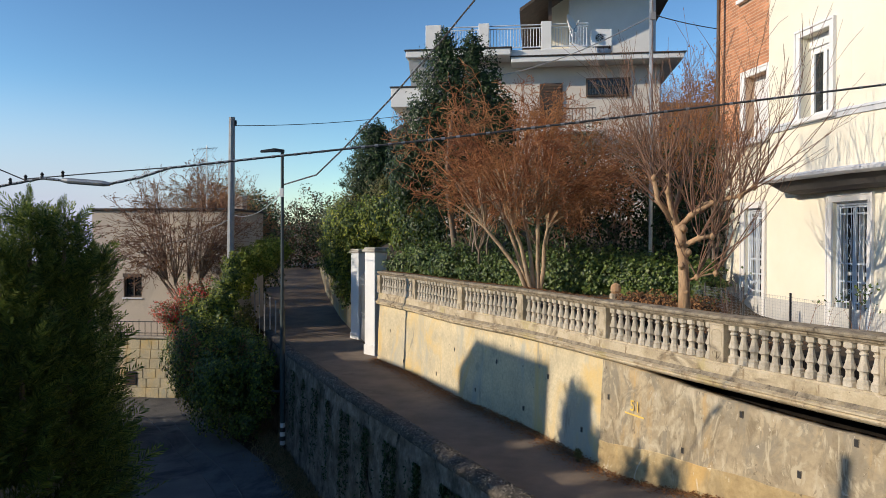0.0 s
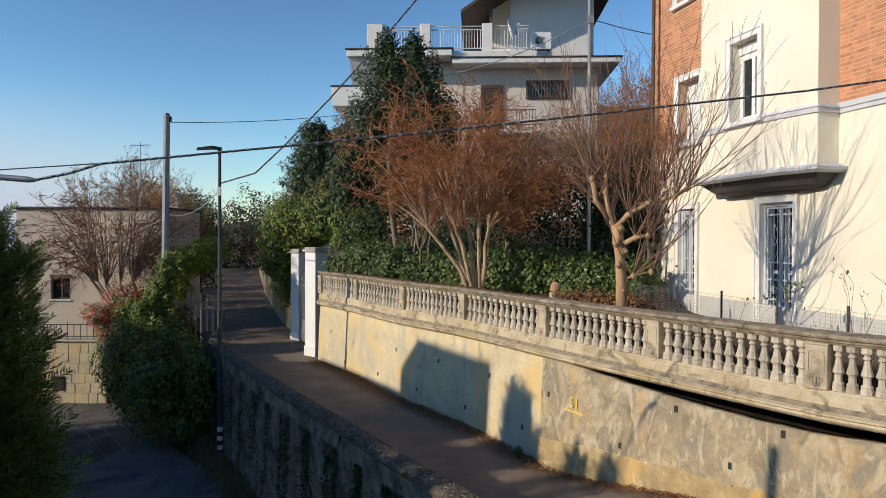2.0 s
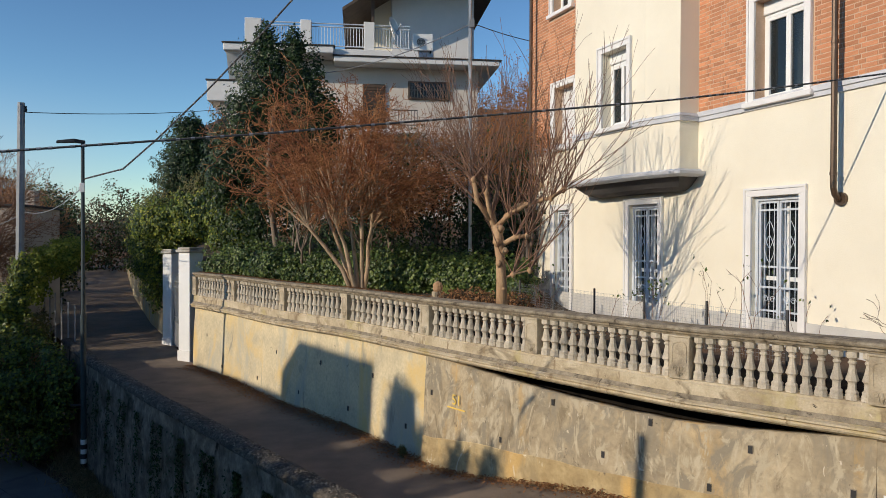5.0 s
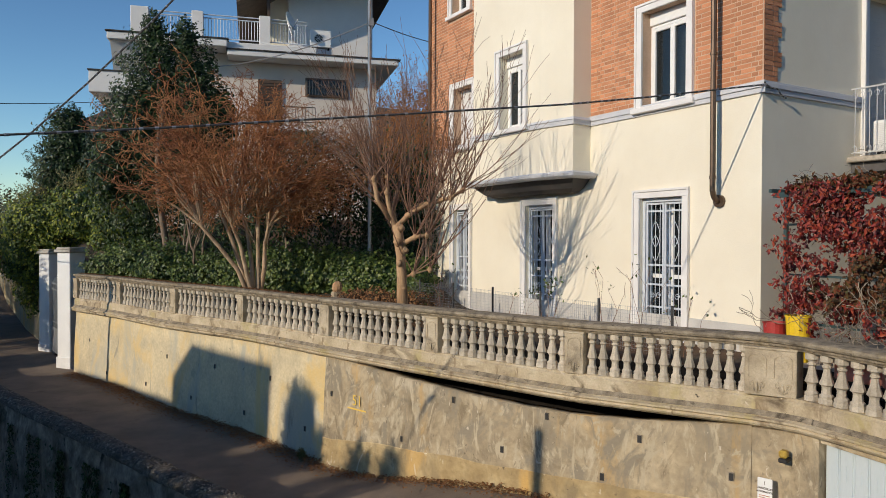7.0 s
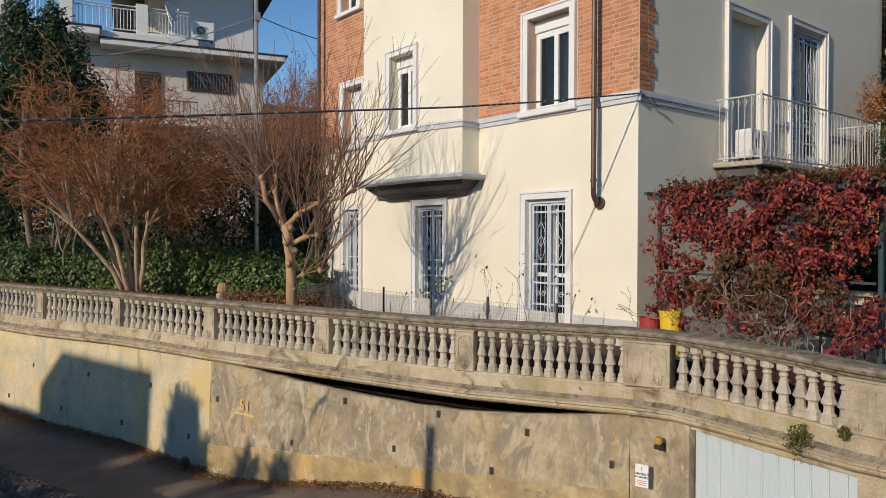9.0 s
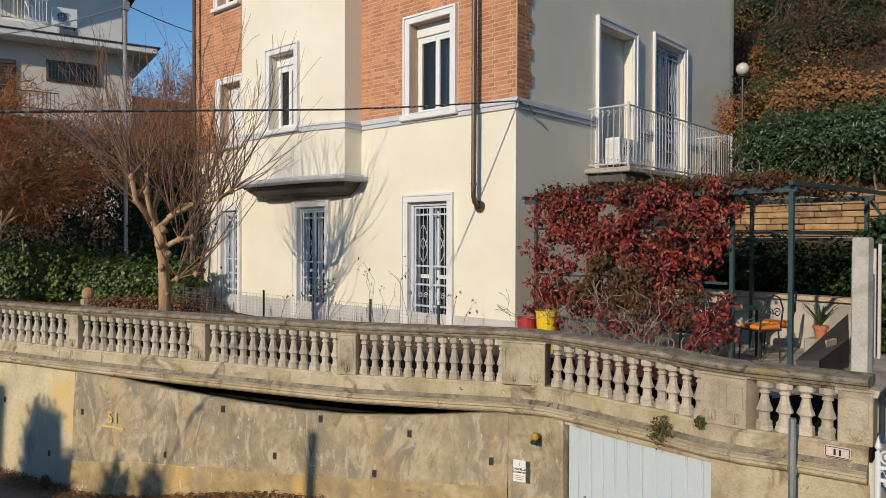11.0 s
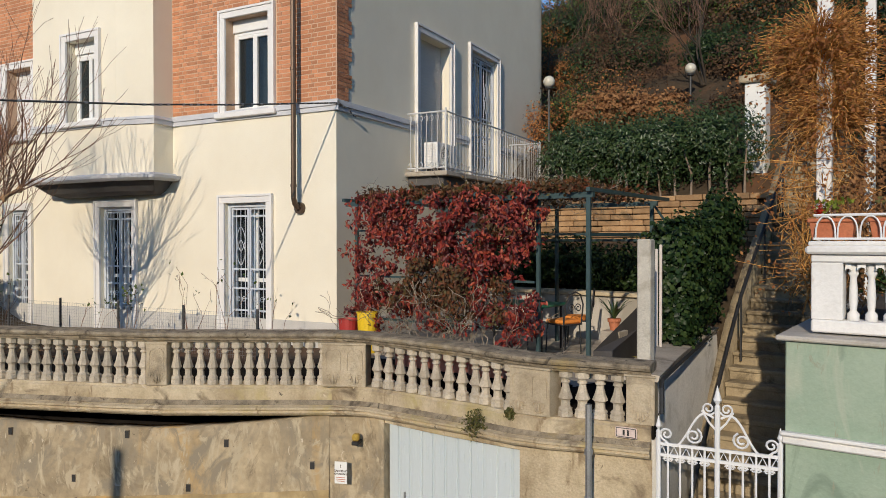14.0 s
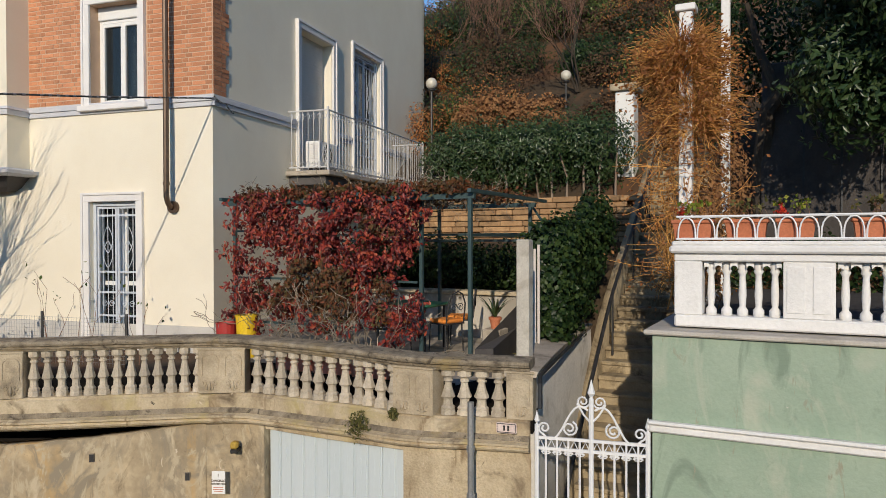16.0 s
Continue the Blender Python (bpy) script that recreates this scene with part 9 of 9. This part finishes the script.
for k in range(150):
    x = 17.3 + rs2.uniform(0, 1) ** 0.8 * 24
    y = x * rs2.uniform(0.1, 0.6)
    z = gz_at(x, y)
    r = rs2.uniform(0.7, 1.35) * (1 + (x - 18) * 0.02)
    if math.hypot(x - 18.3, y - 5.7) < 1.7:
        r *= 0.45
    m2 = rs2.choice(mats2)
    nm = {"olive_shrub_leaves": "olive", "dark_evergreen": "dark green", "rust_leaves": "rust-brown", "umber_twig_leaves": "dull brown", "ivy_leaves": "green"}[m2.name]
    shrub("slope_shrub", [(x, y, z + r * 0.45, r, r, r * 0.7), (x + r * 0.6, y + r * 0.7, z + r * 0.35, r * 0.8, r * 0.8, r * 0.6)], 2600, 0.075 + 0.004 * (x - 17), m2, nm + " shrub on the hillside garden", "shrub", "hillside shrubs")
for k in range(14):
    x = 20 + rs2.uniform(0, 1) * 22
    y = x * rs2.uniform(0.1, 0.58)
    z = gz_at(x, y)
    st = [((x + rs2.gauss(0, 0.1), y + rs2.gauss(0, 0.1), z), (rs2.gauss(0, 0.25), rs2.gauss(0, 0.25), 1), rs2.uniform(0.8, 1.3), 0.035) for _ in range(4)]
    bare_tree("hill_sapling", st, "bare brown sapling on the hillside", TWIG_BROWN, BARK_DARK, 4, 300 + k, 3, spread=0.4, lift=0.25, split=(2, 3), shrink=0.78, minr=0.006, group="hillside saplings")
# dry vine round the pergola pillars
vine = thing("dry_vine", "dry orange-brown vine swathing the pergola pillars", "climber")
rv = random.Random(31)
segs, tips = [], []
VC = Vector((9.0, 1.36, 5.98))
for k in range(2100):
    d = Vector((rv.gauss(0, 1), rv.gauss(0, 1), rv.gauss(0.2, 0.7))).normalized()
    lobe = Vector((0, 0, 0.28)) if k % 3 else Vector((0.05, -0.12, -0.35))
    p = VC + lobe + Vector((d.x * 0.1, d.y * 0.1, rv.uniform(-0.25, 0.2)))
    e = p + Vector((d.x, d.y, d.z * 0.8)) * rv.uniform(0.3, 0.62)
    bow = Vector((rv.gauss(0, 0.03), rv.gauss(0, 0.03), 0.03 + rv.gauss(0, 0.03)))
    q0, r0 = p, 0.0062
    for j in (1, 2, 3, 4):
        u = j / 4
        q = p.lerp(e, u) + bow * (4 * u * (1 - u)) + Vector((0, 0, -0.03 * u * u)) + Vector((rv.gauss(0, 0.012), rv.gauss(0, 0.012), rv.gauss(0, 0.012)))
        r1 = 0.0062 - 0.0036 * u
        segs.append((*q0, r0, *q, r1))
        q0, r0 = q, r1
    tips.append(tuple(q0))
for k in range(420):
    z = rv.uniform(3.6, 5.6)
    p = Vector((9.0 + rv.gauss(0, 0.12), 1.42 + rv.gauss(0, 0.13), z))
    d = Vector((rv.gauss(0, 1), rv.gauss(0, 1), 0)) * 0.14
    m = p + d + Vector((0, 0, rv.gauss(0.0, 0.08)))
    q = m + d * 0.7 + Vector((rv.gauss(0, 0.1), rv.gauss(0, 0.1), rv.uniform(-0.3, 0.15)))
    segs += [(*p, 0.005, *m, 0.004), (*m, 0.004, *q, 0.0025)]
    tips.append(tuple(q))
for k in range(50):
    a = rv.uniform(0, 6.28)
    row = []
    grow(row, (9.0 + math.cos(a) * 0.12, 1.38 + math.sin(a) * 0.14, 3.3 + rv.uniform(0, 1)), (rv.gauss(0, 0.1), rv.gauss(0, 0.12), 1), 0.5, 0.011, 2, rv, (1, 2), 0.22, 0.7, 0.15, 4, 0.2, tips, 0.003)
    segs += [w[1:] for w in row]
VV, FF = tubes(segs, 4)
raw("stem_tangle", VV, FF, VINE_DRY, vine, "golden-orange dry shoots")
P = np.array(tips)[rng.integers(0, len(tips), 5200)] + rng.normal(0, 0.1, (5200, 3))
leaf_mesh("dry_leaves", P, 0.05, L_RUST, vine, "curled rust-brown leaves", aspect=0.6)
shrub("dry_vine", [(8.6 + i * 0.55, 1.08 + 0.05 * math.sin(i), 3.95 + 0.2 * i + 0.1 * math.sin(i * 2), 0.5, 0.3, 0.7) for i in range(7)], 4200, 0.06, L_BROWN, "brown withered vine along the stair wall", "climber", aspect=0.7)
# evergreen tree and shade over the terrace of the green building
mg = [(10.4 + rs2.uniform(-0.6, 1.6), -1.2 + rs2.uniform(-2.4, 1.1), 7.0 + rs2.uniform(-1.1, 2.2), 0.8, 0.72, 0.7) for _ in range(32)]
shrub("magnolia", mg, 42000, 0.13, L_LAUREL, "large glossy evergreen magnolia over the terrace", "tree", aspect=0.4, shell=0.25, stems=True, lit=0.2)
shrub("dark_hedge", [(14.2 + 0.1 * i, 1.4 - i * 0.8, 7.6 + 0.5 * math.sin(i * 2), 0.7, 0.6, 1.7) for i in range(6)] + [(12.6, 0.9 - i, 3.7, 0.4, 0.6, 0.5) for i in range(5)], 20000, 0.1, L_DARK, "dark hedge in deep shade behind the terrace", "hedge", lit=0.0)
tr = thing("crooked_tree", "crooked dark bare limb behind the pillars", "tree")
g = Geo()
g.tube([(13.6, 0.6, 3.0), (13.4, 0.7, 5.4), (13.1, 0.6, 6.3), (12.9, 0.2, 6.8), (12.6, -0.3, 6.9), (12.4, -0.9, 7.3)], (0.2, 0.16, 0.13, 0.11, 0.1, 0.08), 8)
g.tube([(13.0, 0.45, 6.6), (12.9, 0.7, 7.2), (12.7, 0.9, 8.0)], (0.09, 0.07, 0.04), 7)
g.out("trunk", BARK_DARK, tr)

# ---- litter ----
def along(n, path, spread, side):
    P = np.array(path)
    i = rng.integers(0, len(P) - 1, n)
    f = rng.uniform(0, 1, n)[:, None]
    q = P[i] * (1 - f) + P[i + 1] * f
    t = P[i + 1] - P[i]
    t /= np.linalg.norm(t, axis=1)[:, None]
    o = np.abs(rng.normal(0, spread, n))[:, None] * side
    return q + np.stack([t[:, 1], -t[:, 0]], axis=1) * o


Q = along(9000, wall_pts, 0.24, 1.0)
P = np.column_stack([Q[:, 0] - 0.1, Q[:, 1] - 0.05, 0.03 + 0.6 * step(12.9, 8.4, Q[:, 1]) + np.abs(rng.normal(0.02, 0.02, len(Q)))])
tagged(leaf_mesh("leaf_litter", P, 0.05, L_BROWN, None, aspect=0.6, normals=np.tile([[0, 0, 1.0]], (len(P), 1)), loose=0.5, droop=0), "brown leaf litter along the foot of the wall", "leaves", kind="stuff")
Q = along(3500, WALL[:5], 0.1, -1.0)
P = np.column_stack([Q[:, 0], Q[:, 1], np.full(len(Q), 3.015)])
tagged(leaf_mesh("rail_litter", P, 0.035, L_BROWN, None, aspect=0.6, normals=np.tile([[0, 0, 1.0]], (len(P), 1)), loose=0.4, droop=0), "small dry leaves lying on the handrail", "leaves", kind="stuff")
Q = along(5000, WALL[:6], 1.3, -1.0)
P = np.column_stack([Q[:, 0] + 0.4, Q[:, 1] + 0.2, np.zeros(len(Q))])
P[:, 2] = ground_z(P[:, 0], P[:, 1]) + 0.02
tagged(leaf_mesh("garden_litter", P, 0.06, L_BROWN, None, aspect=0.6, normals=np.tile([[0, 0, 1.0]], (len(P), 1)), loose=0.4, droop=0), "brown fallen leaves on the garden soil", "leaves", kind="stuff")
# verge weeds at the foot of the rubble wall
Q = along(22000, PARAPET[:6], 0.3, 1.0)
P = np.column_stack([Q[:, 0] - 0.15, Q[:, 1] - 0.07, LOW_Z + np.abs(rng.normal(0.05, 0.1, len(Q)))])
tagged(leaf_mesh("verge_grass", P, 0.2, L_GRASS, None, aspect=0.1, normals=unit(len(P)) * [1, 1, 0.2], loose=0.2, droop=-0.8), "dry grass and weeds on the verge", "grass", kind="stuff")
Q = along(26000, PARAPET[1:6], 0.02, 1.0)
ph = rng.uniform(0, 1, len(Q)) ** 1.4
okp = (np.sin(Q[:, 1] * 5.3) + np.sin(Q[:, 1] * 13.1) * 0.7 + rng.normal(0, 0.5, len(Q))) > 0.35 + np.abs(ph - 0.45) * 1.3
Q, ph = Q[okp], ph[okp]
P = np.column_stack([Q[:, 0] - 0.05 - 0.08 * ph, Q[:, 1] - 0.03 - 0.03 * ph, 0.3 - ph * 1.9])
tagged(leaf_mesh("wall_growth", P, 0.07, L_DARK, None, aspect=0.5, normals=np.tile([[-0.9, -0.4, 0.1]], (len(P), 1)), loose=0.6, droop=0.9), "dark trailing growth on the rubble wall", "ivy", kind="stuff")
# weeds on the ledge and at the wall foot
for k, (x, y, z, s) in enumerate(((6.28, 4.2, 2.13, 0.15), (4.3, 9.6, 0.02, 0.12), (5.1, 7.9, 0.02, 0.08), (2.55, 13.3, 0.05, 0.12), (6.25, 3.75, 2.36, 0.06))):
    tt = thing("weed", "small green weed growing from a crack", "plant", "weeds")
    P, nn = blob_points(420, [(x, y, z + s * 0.6, s * 0.6, s * 0.9, s)], 0.2)
    leaf_mesh("leaves", P, 0.035, L_OLIVE, tt, aspect=0.5)

# ---- bricks, each its own piece where near ----
near_rows = brick_rows(0.0, 3.8, 6.49, 9.62, [up_holes[0]])
near_rows.sort(key=lambda r: r[0])
for r in near_rows[:300]:
    brick_object(FRONT, 1, *r, house)
brick_mesh(FRONT, 1, near_rows[300:] + brick_rows(0.0, 3.8, 9.64, TOP, [up_holes[2]]))
brick_mesh(FRONT, 1, brick_rows(7.36, LF, 6.49, TOP, [up_holes[1], up_holes[3]]))
ret = Geo(SIDE).box(0.002, 0.353, -0.012, -0.002, 6.49, TOP).out("quoin_backing", MORTAR, house)
g = Geo(SIDE)
for k in range(int((TOP - 6.49) / COURSE)):
    z = 6.49 + k * COURSE
    w = 0.42 if (k // 3) % 2 else 0.32
    g.box(0.0, 0.21, -0.02, -0.0125, z + 0.007, z + COURSE - 0.007)
    g.box(0.224, w, -0.02, -0.0125, z + 0.007, z + COURSE - 0.007)
q = g.out("quoin_work", BRICK_FAR, house, "brick quoins returning onto the side wall")
q["kind"] = "stuff"
